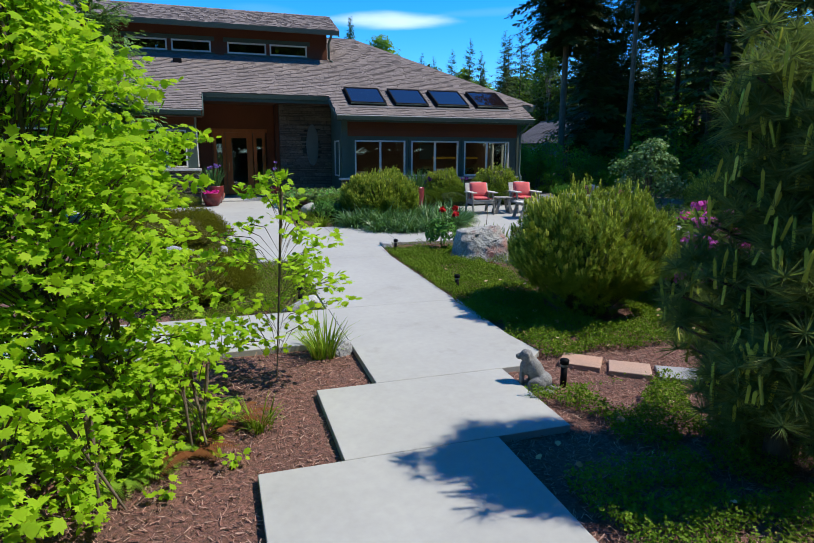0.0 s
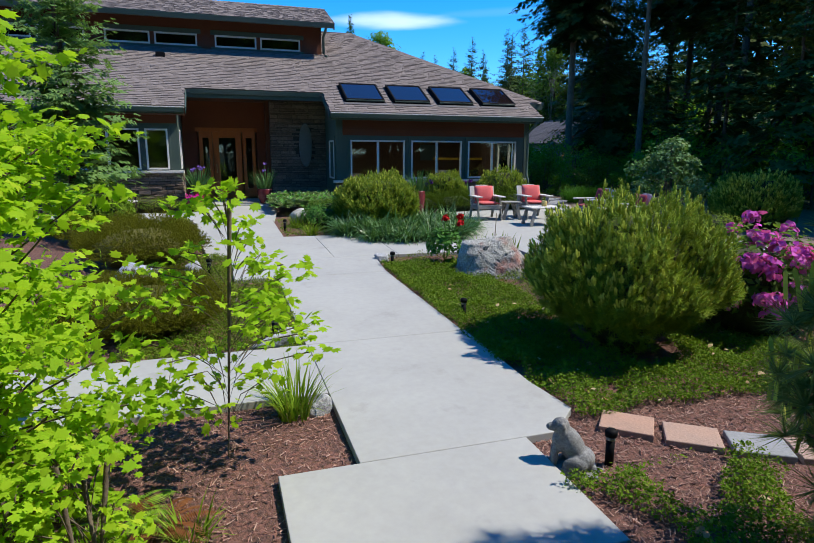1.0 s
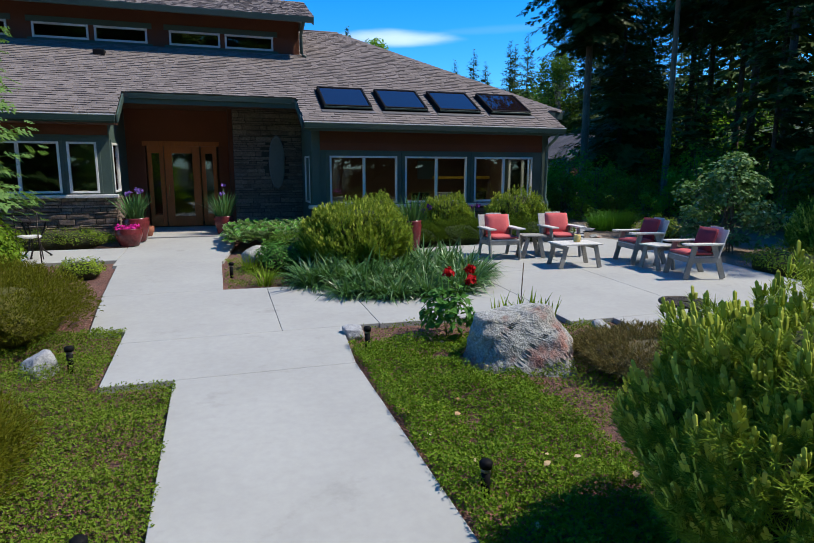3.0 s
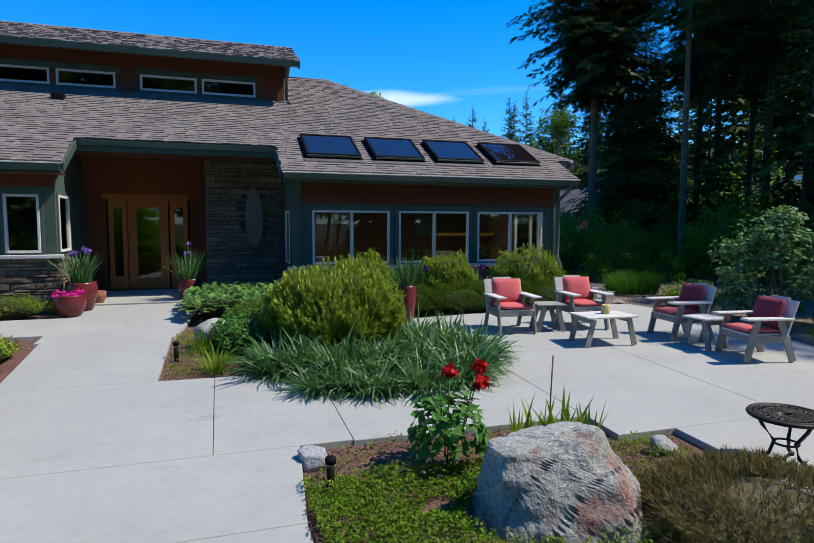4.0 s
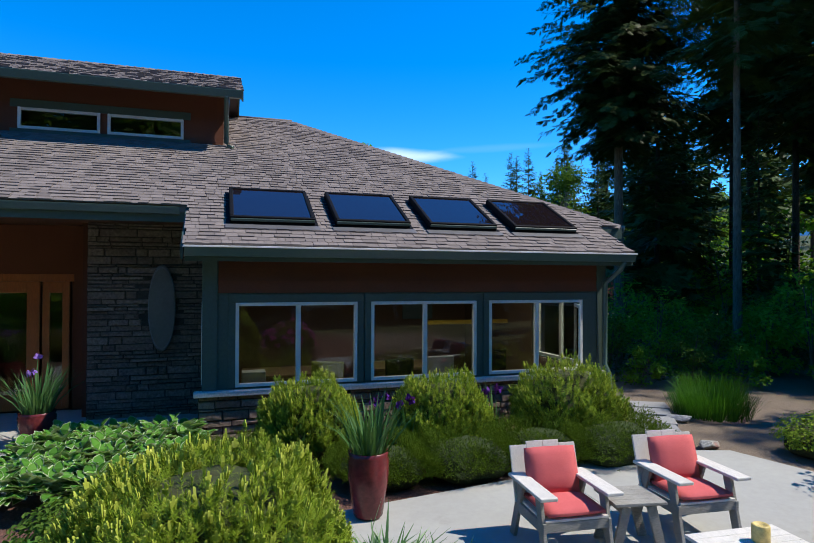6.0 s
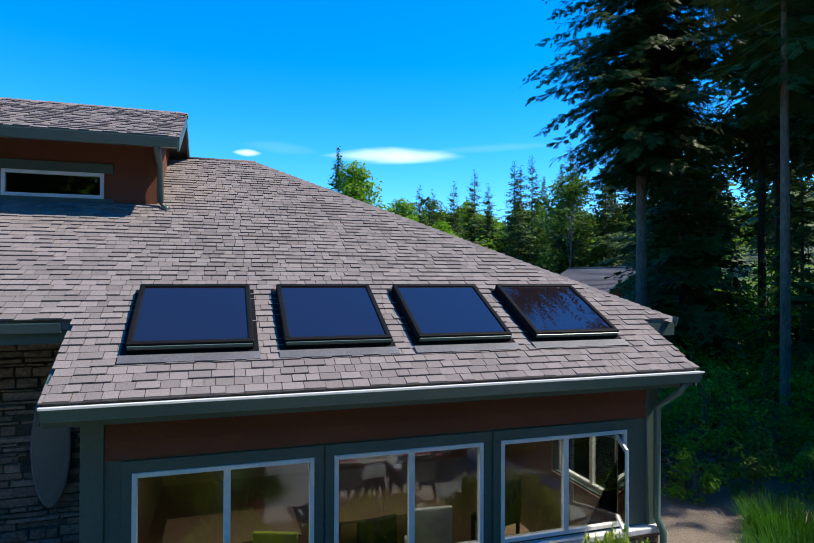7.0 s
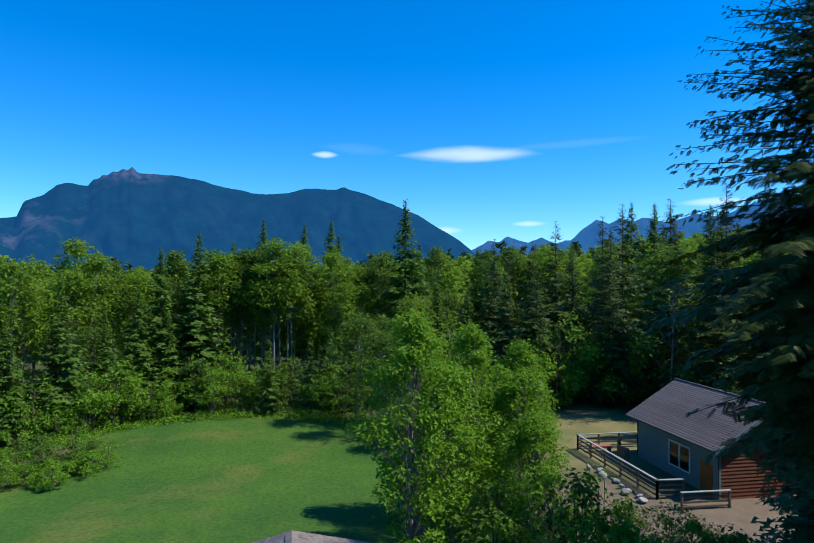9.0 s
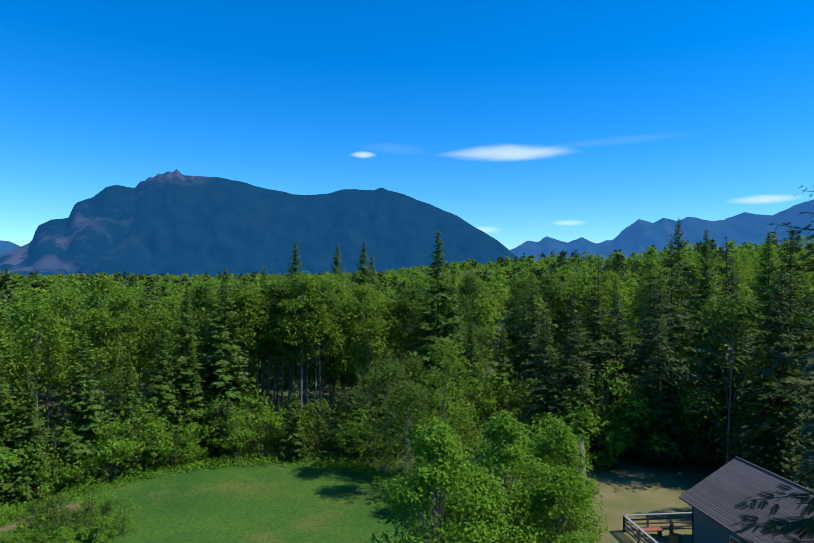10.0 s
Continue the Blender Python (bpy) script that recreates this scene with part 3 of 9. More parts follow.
# east wing, front wall
FY = 18.25
HOLES_E = [(4.2, 5.85, 1.22, 2.34), (6.05, 7.68, 1.22, 2.34), (7.89, 9.53, 1.22, 2.34)]
wall_with_openings("wall", 3.8, 9.95, 0.3, 3.25, FY, FY + 0.15, HOLES_E, M_TEAL)
for h in HOLES_E:
    window(h[0], h[1], h[2], h[3], at_wall(FY))
board_wall(3.98, 9.8, 2.47, 3.12, FY)
ledge_stones(3.74, 9.98, 0.36, 1.12, at_wall(FY - 0.02))
part("stone_sill", box(3.68, FY - 0.12, 1.12, 10.0, FY + 0.02, 1.19, 0.012), M_SILL, house)
wall_box("corner_board", 3.78, FY - 0.03, 1.19, 3.97, FY, 3.1, M_TEAL, 0.005)
wall_box("corner_board", 9.8, FY - 0.03, 1.19, 9.97, FY, 3.1, M_TEAL, 0.005)
# its return towards the porch and the east side
side_wall(3.8, 3.95, FY + 0.15, 20.0, 0.3)
window(18.55, 19.3, 1.22, 2.34, pose(3.8, 37.85, 0, 0, 0, -90), 1)
# east wall with the room's side window
for y0, z0, y1, z1 in ((FY + 0.15, 0.3, 31.8, 1.22), (FY + 0.15, 2.34, 18.85, 3.22), (18.85, 2.34, 31.8, 3.48), (FY + 0.15, 1.22, FY + 0.4, 2.34), (FY + 2.0, 1.22, 31.8, 2.34)):
    wall_box("wall", 9.8, y0, z0, 9.95, y1, z1, M_TEAL)
for y0, z0, y1, z1 in ((FY + 0.15, 0.46, 23.5, 1.20), (FY + 0.15, 2.36, 23.5, 3.0), (FY + 0.15, 1.20, FY + 0.38, 2.36), (FY + 2.02, 1.20, 23.5, 2.36)):
    wall_box("room_wall", 9.77, y0, z0, 9.798, y1, z1, M_ROOM)
window(FY + 0.4, FY + 2.0, 1.22, 2.34, Matrix.Translation((9.93, 0, 0)) @ Matrix.Rotation(radians(90), 4, "Z"))
wall_box("wall", -9.0, 31.8, -1.2, 9.95, 31.95, 3.5, M_TEAL)
wall_box("wall", -9.15, 18.35, -0.3, -9.0, 31.8, 3.5, M_TEAL)

# porch: stone wall, door wall, side of the west wing
ledge_stones(2.1, 3.8, 0.5, 3.62, at_wall(20.0), lambda x, z: (x - 3.15) ** 2 / 0.05 + (z - 2.2) ** 2 / 0.46 < 1)
wall_box("wall", 2.1, 20.03, 0.3, 3.95, 20.2, 4.05, M_MORTAR)
wall_box("wall", 2.0, 20.2, 0.3, 2.1, 20.9, 4.1, M_CEDAR)
wall_box("wall", -0.6, 20.8, 2.62, 2.1, 20.95, 4.45, M_CEDAR)
wall_box("wall", -0.6, 20.8, 0.3, -0.02, 20.95, 2.62, M_CEDAR)
wall_box("wall", 1.74, 20.8, 0.3, 2.1, 20.95, 2.62, M_CEDAR)

# west wing, front wall
WY = 18.35
HOLES_W = [(-8.6, -7.2, 1.52, 2.58), (-6.9, -5.5, 1.52, 2.58), (-5.2, -3.2, 1.52, 2.58), (-2.92, -1.4, 1.52, 2.58), (-1.26, -0.7, 1.52, 2.58)]
wall_with_openings("wall", -9.0, -0.45, 0.3, 3.3, WY, WY + 0.15, HOLES_W, M_TEAL)
for h in HOLES_W:
    window(h[0], h[1], h[2], h[3], at_wall(WY), 1 if h[1] - h[0] < 1 else 2, 0.06)
board_wall(-9.0, -0.47, 2.72, 3.2, WY)
ledge_stones(-4.6, -0.40, 0.42, 1.42, at_wall(WY - 0.02))
ledge_stones(-9.0, -4.6, 0.42, 1.42, at_wall(WY - 0.02), lambda x, z: False)
part("stone_sill", box(-9.0, WY - 0.13, 1.42, -0.34, WY + 0.02, 1.49, 0.012), M_SILL, house)
bm_side = box(-0.6, WY + 0.15, 0.3, -0.45, 20.8, 1.52)
box(-0.6, 19.3, 1.52, -0.45, 20.8, 2.58, 0, None, bm_side)
part("wall", bm_side, M_TEAL, house)
side_wall(-0.6, -0.45, WY + 0.15, 20.8, 2.58)
window(18.5, 19.3, 1.52, 2.58, facing_east(-0.45), 1, 0.05)
ledge_stones(18.34, 19.6, 0.5, 1.42, facing_east(-0.43))

# rooms behind the glass
part("room_floor", box(3.95, FY + 0.15, 0.40, 9.8, 23.5, 0.46), M_ROOM_FLOOR, house)
part("room_wall", box(3.95, 23.5, 0.4, 9.8, 23.6, 3.3), M_ROOM, house)
part("room_wall", box(3.95, 20.2, 0.4, 4.0, 23.5, 3.3), M_ROOM, house)
part("room_ceiling", box(3.95, FY + 0.15, 3.0, 9.8, 23.5, 3.06), M_ROOM, house)
part("room_floor", box(-9.0, WY + 0.15, 0.5, -0.6, 23.5, 0.56), M_ROOM_FLOOR, house)
part("room_wall", box(-9.0, 23.5, 0.4, 3.9, 23.6, 3.6), M_ROOM, house)
part("room_ceiling", box(-9.0, WY + 0.15, 3.1, -0.6, 23.5, 3.16), M_ROOM, house)

# open sash and things seen through the glass
sash = thing("open_sash", "white window sash standing open inwards", "window", Matrix.Translation((9.46, FY + 0.08, 1.30)) @ Matrix.Rotation(radians(-118), 4, "Z"))
for a, b, c, d in ((0, 0, 0.05, 0.98), (0.65, 0, 0.70, 0.98), (0.05, 0, 0.65, 0.05), (0.05, 0.93, 0.65, 0.98)):
    part("sash_rail", box(a, -0.015, b, c, 0.015, d, 0.004), M_VINYL, sash)
pn = part("pane", box(0.04, -0.003, 0.04, 0.66, 0.003, 0.94), M_GLASS, sash)
pn.visible_shadow = False
# The yellow light on the wooden shelf is put in as its base colour.
M_YELLOW = surface("yellow_lit_wood", (0.62, 0.40, 0.03), (0.55, 0.35, 0.025), 0.5)
tagged(part("wall_shelf", box(7.9, 21.2, 1.74, 9.75, 21.35, 1.82, 0.008), M_YELLOW, None, "wooden shelf inside the room, coloured as if lit yellow"), "", "shelf")
tagged(part("storage_box", box(4.3, 18.55, 0.46, 4.62, 18.8, 1.36, 0.01), M_SILL, None, "white box standing inside by the window"), "", "box")

# entry door with side lights
door = part("door", box(0.42, 20.82, 0.56, 1.27, 20.87, 2.6, 0.004), M_DOOR, house, "varnished reddish wooden front door with a tall glass light")
bm = bmesh.new()
for a, b, c, d in ((0.42, 0.56, 0.60, 2.6), (1.09, 0.56, 1.27, 2.6), (0.60, 0.56, 1.09, 0.82), (0.60, 2.42, 1.09, 2.6)):
    box(a, 20.81, b, c, 20.86, d, 0.006, None, bm)
bm.to_mesh(door.data)
bm.free()
pane = part("pane", box(0.60, 20.83, 0.82, 1.09, 20.84, 2.42), M_GLASS, door)
pane.visible_shadow = False
part("door_handle", tube([(0.50, 20.80, 1.35), (0.50, 20.76, 1.37), (0.50, 20.76, 1.58), (0.50, 20.80, 1.60)], 0.012), M_BRASS, door, "brass pull handle")
for a in (0.02, 1.31):
    sl = part("side_light", box(a, 20.81, 0.56, a + 0.1, 20.88, 2.6, 0.004), M_DOOR, house, "wooden side light beside the front door")
    bm = bmesh.new()
    bm.from_mesh(sl.data)
    for p, q, r, t in ((a + 0.28, 0.56, a + 0.38, 2.6), (a + 0.1, 0.56, a + 0.28, 0.86), (a + 0.1, 2.42, a + 0.28, 2.6)):
        box(p, 20.81, q, r, 20.88, t, 0.004, None, bm)
    bm.to_mesh(sl.data)
    bm.free()
    pane = part("pane", box(a + 0.1, 20.83, 0.86, a + 0.28, 20.84, 2.42), M_GLASS, sl)
    pane.visible_shadow = False
part("door_trim", box(-0.08, 20.79, 2.6, 1.76, 20.83, 2.72, 0.004), M_DOOR, house)

# oval mirror on the stone wall
bm = lathe([(0.19, 0.0), (0.20, 0.012), (0.20, 0.03), (0.185, 0.035)], 40)
bmesh.ops.transform(bm, matrix=pose(3.15, 19.93, 2.2, 90, 0, 0) @ Matrix.Diagonal((1, 3.35, 1, 1)), verts=bm.verts)
oval = tagged(part("oval_panel", bm, M_STATUE, None, "tall oval grey panel on the stone wall"), "", "panel")
bm = lathe([(0.0001, 0.036), (0.183, 0.036), (0.183, 0.04), (0.0001, 0.041)], 40, None, False)
bmesh.ops.transform(bm, matrix=pose(3.15, 19.93, 2.2, 90, 0, 0) @ Matrix.Diagonal((1, 3.35, 1, 1)), verts=bm.verts)
part("polished_face", bm, surface("polished_face", (0.16, 0.165, 0.14), (0.13, 0.135, 0.115), 0.6, 0, 2.0, 20.0, 0.1, 0.0), oval)


# ---- roof decks ----
def roof_deck(pts, thick=0.1, material=M_SHINGLE):
    """A sloping roof plate: the polygon pts lifted off its underside."""
    bm = bmesh.new()
    top = [bm.verts.new(p) for p in pts]
    low = [bm.verts.new((p[0], p[1], p[2] - thick)) for p in pts]
    bm.faces.new(top)
    bm.faces.new(low[::-1])
    for i in range(len(pts)):
        k = (i + 1) % len(pts)
        bm.faces.new((top[i], low[i], low[k], top[k]))
    bmesh.ops.recalc_face_normals(bm, faces=bm.faces)
    return part("roof_deck", bm, material, house)


def fz(y):
    return roof_z(y) - 0.012


W_X = -10.0
HC = (E_X, RIDGE_Y - (E_X - RE[0]), roof_z(RIDGE_Y - (E_X - RE[0])))       # foot of the south-east hip
front_deck = [(3.58, EAVE_Y, fz(EAVE_Y)), (10.17, EAVE_Y, fz(EAVE_Y)), (10.17, HC[1], fz(HC[1])), (HC[0], HC[1], fz(HC[1])), (RE[0], RE[1], RE[2] - 0.012),
              (4.0, RE[1], RE[2] - 0.012), (4.0, 21.75, fz(21.75)), (3.58, 21.75, fz(21.75))]
roof_deck(front_deck)
roof_deck([(-0.25, 19.0, fz(19.0)), (3.58, 19.0, fz(19.0)), (3.58, 21.75, fz(21.75)), (-0.25, 21.75, fz(21.75))])
roof_deck([(W_X, EAVE_Y + 0.1, fz(EAVE_Y + 0.1)), (-0.25, EAVE_Y + 0.1, fz(EAVE_Y + 0.1)), (-0.25, 21.75, fz(21.75)), (W_X, 21.75, fz(21.75))])
NE2 = (E_X, 32.4, E_Z)
NW2 = (2.75, 32.4, E_Z)
roof_deck([(E_X, HC[1], HC[2]), NE2, A2, N2, RE])
roof_deck([A2, NE2, NW2])
VAL = (A2[0] - 3.0, N2[1] + 3.0, N2[2] - 3.0 * S)
roof_deck([N2, A2, NW2, VAL])
roof_deck([(W_X, RE[1], RE[2] - 0.012), (RE[0], RE[1], RE[2] - 0.012), N2, VAL, (W_X, VAL[1], VAL[2])])

# clerestory
CY, CX, CE_Y, CE_Z, CR_Y, CR_Z = 21.8, 4.05, 21.2, 6.08, 23.0, 6.88
HOLES_C = [(-5.7, -4.43, 5.24, 5.61), (-4.3, -3.03, 5.24, 5.61), (-2.5, -1.24, 5.24, 5.61), (-1.11, 0.13, 5.24, 5.61), (0.66, 1.94, 5.24, 5.61), (2.06, 3.34, 5.24, 5.61)]
wall_with_openings("wall", -10.0, CX, 4.6, 6.2, CY, CY + 0.12, HOLES_C, M_CEDAR)
for h in HOLES_C:
    window(h[0], h[1], h[2], h[3], at_wall(CY), 1, 0.0, 0.05)
for a, b in ((-5.8, -2.93), (-2.62, 0.25), (0.54, 3.46)):
    bm = box(a, CY - 0.02, 5.61, b, CY, 5.75, 0.004)
    box(a, CY - 0.02, 5.06, b, CY, 5.24, 0.004, None, bm)
    part("trim_board", bm, M_TEAL, house)
wall_box("wall", -10.0, 24.0, 4.6, CX, 24.1, 6.25, M_CEDAR)
bm = bmesh.new()
gab = [bm.verts.new((CX, y, z)) for y, z in ((CY, 4.9), (CY, 6.3), (CR_Y, CR_Z - 0.06), (24.1, 6.3), (24.1, 5.9))]
bm.faces.new(gab)
gx = bmesh.ops.extrude_face_region(bm, geom=bm.faces[:])
bmesh.ops.translate(bm, vec=(-0.12, 0, 0), verts=[g for g in gx["geom"] if isinstance(g, bmesh.types.BMVert)])
bmesh.ops.recalc_face_normals(bm, faces=bm.faces)
part("gable_wall", bm, M_CEDAR, house)
CS = (CR_Z - CE_Z) / (CR_Y - CE_Y)
CB_Y = 24.5
roof_deck([(W_X, CE_Y, CE_Z), (4.37, CE_Y, CE_Z), (4.37, CR_Y, CR_Z), (W_X, CR_Y, CR_Z)], 0.09)
roof_deck([(W_X, CR_Y, CR_Z), (4.37, CR_Y, CR_Z), (4.37, CB_Y, CR_Z - CS * (CB_Y - CR_Y)), (W_X, CB_Y, CR_Z - CS * (CB_Y - CR_Y))], 0.09)


# ---- gutters, fascia, spouts ----
def gutter(p0, p1, out, depth=0.11, h=0.12):
    """An open eaves gutter from p0 to p1; out is the direction away from the roof."""
    p0, p1, out = Vector(p0), Vector(p1), Vector(out)
    prof = [(0.0, 0.0), (0.0, -h), (depth * 0.7, -h), (depth * 0.85, -h * 0.55), (depth, -0.01), (depth, 0.0), (depth - 0.012, 0.0), (depth - 0.018, -0.02), (depth * 0.75, -h * 0.55), (depth * 0.65, -h + 0.012), (0.012, -h + 0.012), (0.012, 0.0)]
    bm = bmesh.new()
    rings = [[bm.verts.new(p + out * a + Vector((0, 0, b))) for a, b in prof] for p in (p0, p1)]
    for k in range(len(prof)):
        j = (k + 1) % len(prof)
        bm.faces.new((rings[0][k], rings[0][j], rings[1][j], rings[1][k]))
    bm.faces.new(rings[0][::-1])
    bm.faces.new(rings[1])
    bmesh.ops.recalc_face_normals(bm, faces=bm.faces)
    return part("gutter", bm, M_GUTTER, house)


def fascia(p0, p1, h=0.2, t=0.03):
    p0, p1 = Vector(p0), Vector(p1)
    d = (p1 - p0)
    side = Vector((d.y, -d.x, 0)).normalized() * t
    bm = bmesh.new()
    vs = [bm.verts.new(p + o + Vector((0, 0, z))) for p in (p0, p1) for o in (Vector(), side) for z in (0, -h)]
    for f in ((0, 1, 3, 2), (4, 6, 7, 5), (0, 4, 5, 1), (2, 3, 7, 6), (0, 2, 6, 4), (1, 5, 7, 3)):
        bm.faces.new([vs[k] for k in f])
    bmesh.ops.recalc_face_normals(bm, faces=bm.faces)
    return part("fascia", bm, M_FASCIA, house)


gutter((3.58, EAVE_Y + 0.01, EAVE_Z - 0.04), (10.19, EAVE_Y + 0.01, EAVE_Z - 0.04), (0, -1, 0))
gutter((W_X, EAVE_Y + 0.11, EAVE_Z + 0.01), (-0.25, EAVE_Y + 0.11, EAVE_Z + 0.01), (0, -1, 0))
gutter((-0.1, 19.01, roof_z(19.0) - 0.04), (3.45, 19.01, roof_z(19.0) - 0.04), (0, -1, 0), 0.08, 0.1)
gutter((W_X, CE_Y + 0.01, CE_Z - 0.03), (4.37, CE_Y + 0.01, CE_Z - 0.03), (0, -1, 0), 0.12, 0.13)
gutter((E_X - 0.01, HC[1], E_Z - 0.04), (E_X - 0.01, NE2[1], E_Z - 0.04), (1, 0, 0))
fascia((3.58, EAVE_Y + 0.04, EAVE_Z - 0.05), (10.17, EAVE_Y + 0.04, EAVE_Z - 0.05), 0.17)
fascia((W_X, EAVE_Y + 0.14, EAVE_Z), (-0.25, EAVE_Y + 0.14, EAVE_Z), 0.17)
fascia((-0.25, 19.04, roof_z(19.0) - 0.05), (3.58, 19.04, roof_z(19.0) - 0.05), 0.2)
fascia((3.56, 19.05, roof_z(19.05) - 0.04), (3.56, EAVE_Y, EAVE_Z - 0.04), 0.16)
fascia((-0.22, EAVE_Y + 0.1, EAVE_Z + 0.02), (-0.22, 19.05, roof_z(19.05) - 0.04), 0.16)
fascia((10.17, EAVE_Y, EAVE_Z - 0.04), (10.17, HC[1], HC[2] - 0.04), 0.17)
fascia((10.17, HC[1] + 0.02, HC[2] - 0.04), (E_X + 0.02, HC[1] + 0.02, HC[2] - 0.04), 0.17)
fascia((4.36, CE_Y, CE_Z - 0.02), (4.36, CR_Y, CR_Z - 0.02), 0.18)
fascia((4.36, CR_Y, CR_Z - 0.02), (4.36, CB_Y, CR_Z - CS * (CB_Y - CR_Y) - 0.02), 0.18)
for pts in ([(3.58, EAVE_Y + 0.02), (10.17, EAVE_Y + 0.02), (10.17, FY), (3.58, FY)], [(W_X, EAVE_Y + 0.1), (-0.25, EAVE_Y + 0.1), (-0.25, WY), (W_X, WY)]):
    part("soffit", prism(pts, 2.93, 2.95), M_SOFFIT, house)
part("porch_ceiling", prism([(-0.45, 19.03), (3.8, 19.03), (3.8, 20.9), (-0.45, 20.9)], 3.5, 3.53), M_SOFFIT, house)
part("soffit", prism([(9.95, HC[1]), (E_X, HC[1]), (E_X, 31.9), (9.95, 31.9)], 3.44, 3.46), M_SOFFIT, house)
part("downspout", tube([(10.02, EAVE_Y - 0.03, EAVE_Z - 0.15), (10.0, EAVE_Y + 0.05, EAVE_Z - 0.28), (9.90, FY - 0.1, EAVE_Z - 0.5), (9.90, FY - 0.09, 1.3), (9.9, FY - 0.2, 1.16), (9.9, FY - 0.2, 0.75)], 0.042, 10), M_GUTTER, house)
part("downspout", tube([(4.1, CE_Y - 0.05, CE_Z - 0.13), (4.1, CE_Y, CE_Z - 0.2), (4.1, CY - 0.1, CE_Z - 0.36), (4.1, CY - 0.1, 5.22), (4.14, CY - 0.16, 5.13), (4.22, CY - 0.2, 5.1)], 0.045, 10), M_GUTTER, house)
part("ridge_cap", tube([(4.37, RE[1], RE[2] + 0.01), (RE[0], RE[1], RE[2] + 0.01)], 0.045, 6), M_SHINGLE, house)

# white strips on the front gutters' lips: the sun's glint put in as colour
for x0, x1, y, z in ((3.57, 10.2, EAVE_Y - 0.105, EAVE_Z - 0.04), (W_X, -0.24, EAVE_Y - 0.005, EAVE_Z + 0.01)):
    part("gutter_lip", box(x0, y - 0.008, z - 0.012, x1, y + 0.008, z + 0.012, 0.004), M_VINYL, house, "white strip painted as sunlight glinting on the gutter lip")

# ---- skylights ----
M_FLASHING = surface("grey_flashing_metal", (0.16, 0.155, 0.16), (0.12, 0.118, 0.122), 0.55, 0.3, 2.0, 30.0, 0.25, 0.05)
SKYLIGHTS = ((4.12, 5.27), (5.57, 6.68), (6.98, 8.09), (8.39, 9.52))


def skylight(x0, x1):
    """A raised roof window: dark kerb frame, bevelled cover, one pane."""
    y0, y1 = 18.40, 19.44
    L = math.hypot(y1 - y0, (y1 - y0) * S)
    m = Matrix.Translation((x0, y0, roof_z(y0))) @ Matrix.Rotation(math.atan(S), 4, "X")
    w = x1 - x0
    sk = part("skylight", box(-0.05, -0.05, -0.03, w + 0.05, L + 0.05, 0.025, 0.004), M_BLACK, house, "black-framed roof skylight with dark blue glass")
    sk.matrix_basis = m
    for c in ((0, 0, w, 0.055), (0, L - 0.055, w, L), (0, 0.055, 0.055, L - 0.055), (w - 0.055, 0.055, w, L - 0.055)):
        part("frame_rail", box(c[0], c[1], -0.02, c[2], c[3], 0.125, 0.012), M_BLACK, sk)
    part("pane", box(0.05, 0.05, 0.10, w - 0.05, L - 0.05, 0.108), M_SKYGLASS, sk)
    part("flashing", box(-0.06, -0.17, 0.022, w + 0.06, -0.045, 0.032, 0.003), M_FLASHING, sk, "grey metal flashing below the frame")
    part("bottom_cover", box(0.01, -0.012, 0.06, w - 0.01, 0.02, 0.10, 0.006), M_GUTTER, sk, "grey metal drip edge")


for a, b in SKYLIGHTS:
    skylight(a, b)

# ---- shingles ----
rng = np.random.default_rng(7)
EXPO = 0.118
TABS = (0.10, 0.13, 0.16, 0.20)


def tab_shape(w, t=0.017):
    """A shingle tab: thick butt end, thin head."""
    g = 0.003
    V = [(g, 0, -0.004), (w - g, 0, -0.004), (g, 0, t), (w - g, 0, t), (g, EXPO + 0.02, 0.004), (w - g, EXPO + 0.02, 0.004), (g, EXPO + 0.02, -0.004), (w - g, EXPO + 0.02, -0.004)]
    return np.array(V, np.float32), np.array([(0, 1, 3, 2), (2, 3, 5, 4), (0, 2, 4, 6), (1, 7, 5, 3)], np.int32)


tab_meshes = []
for w in TABS:
    me = fast_mesh("shingle", *tab_shape(w, 0.022 if w in TABS[1::2] else 0.011))
    me.materials.append(M_SHINGLE)
    tab_meshes.append(me)


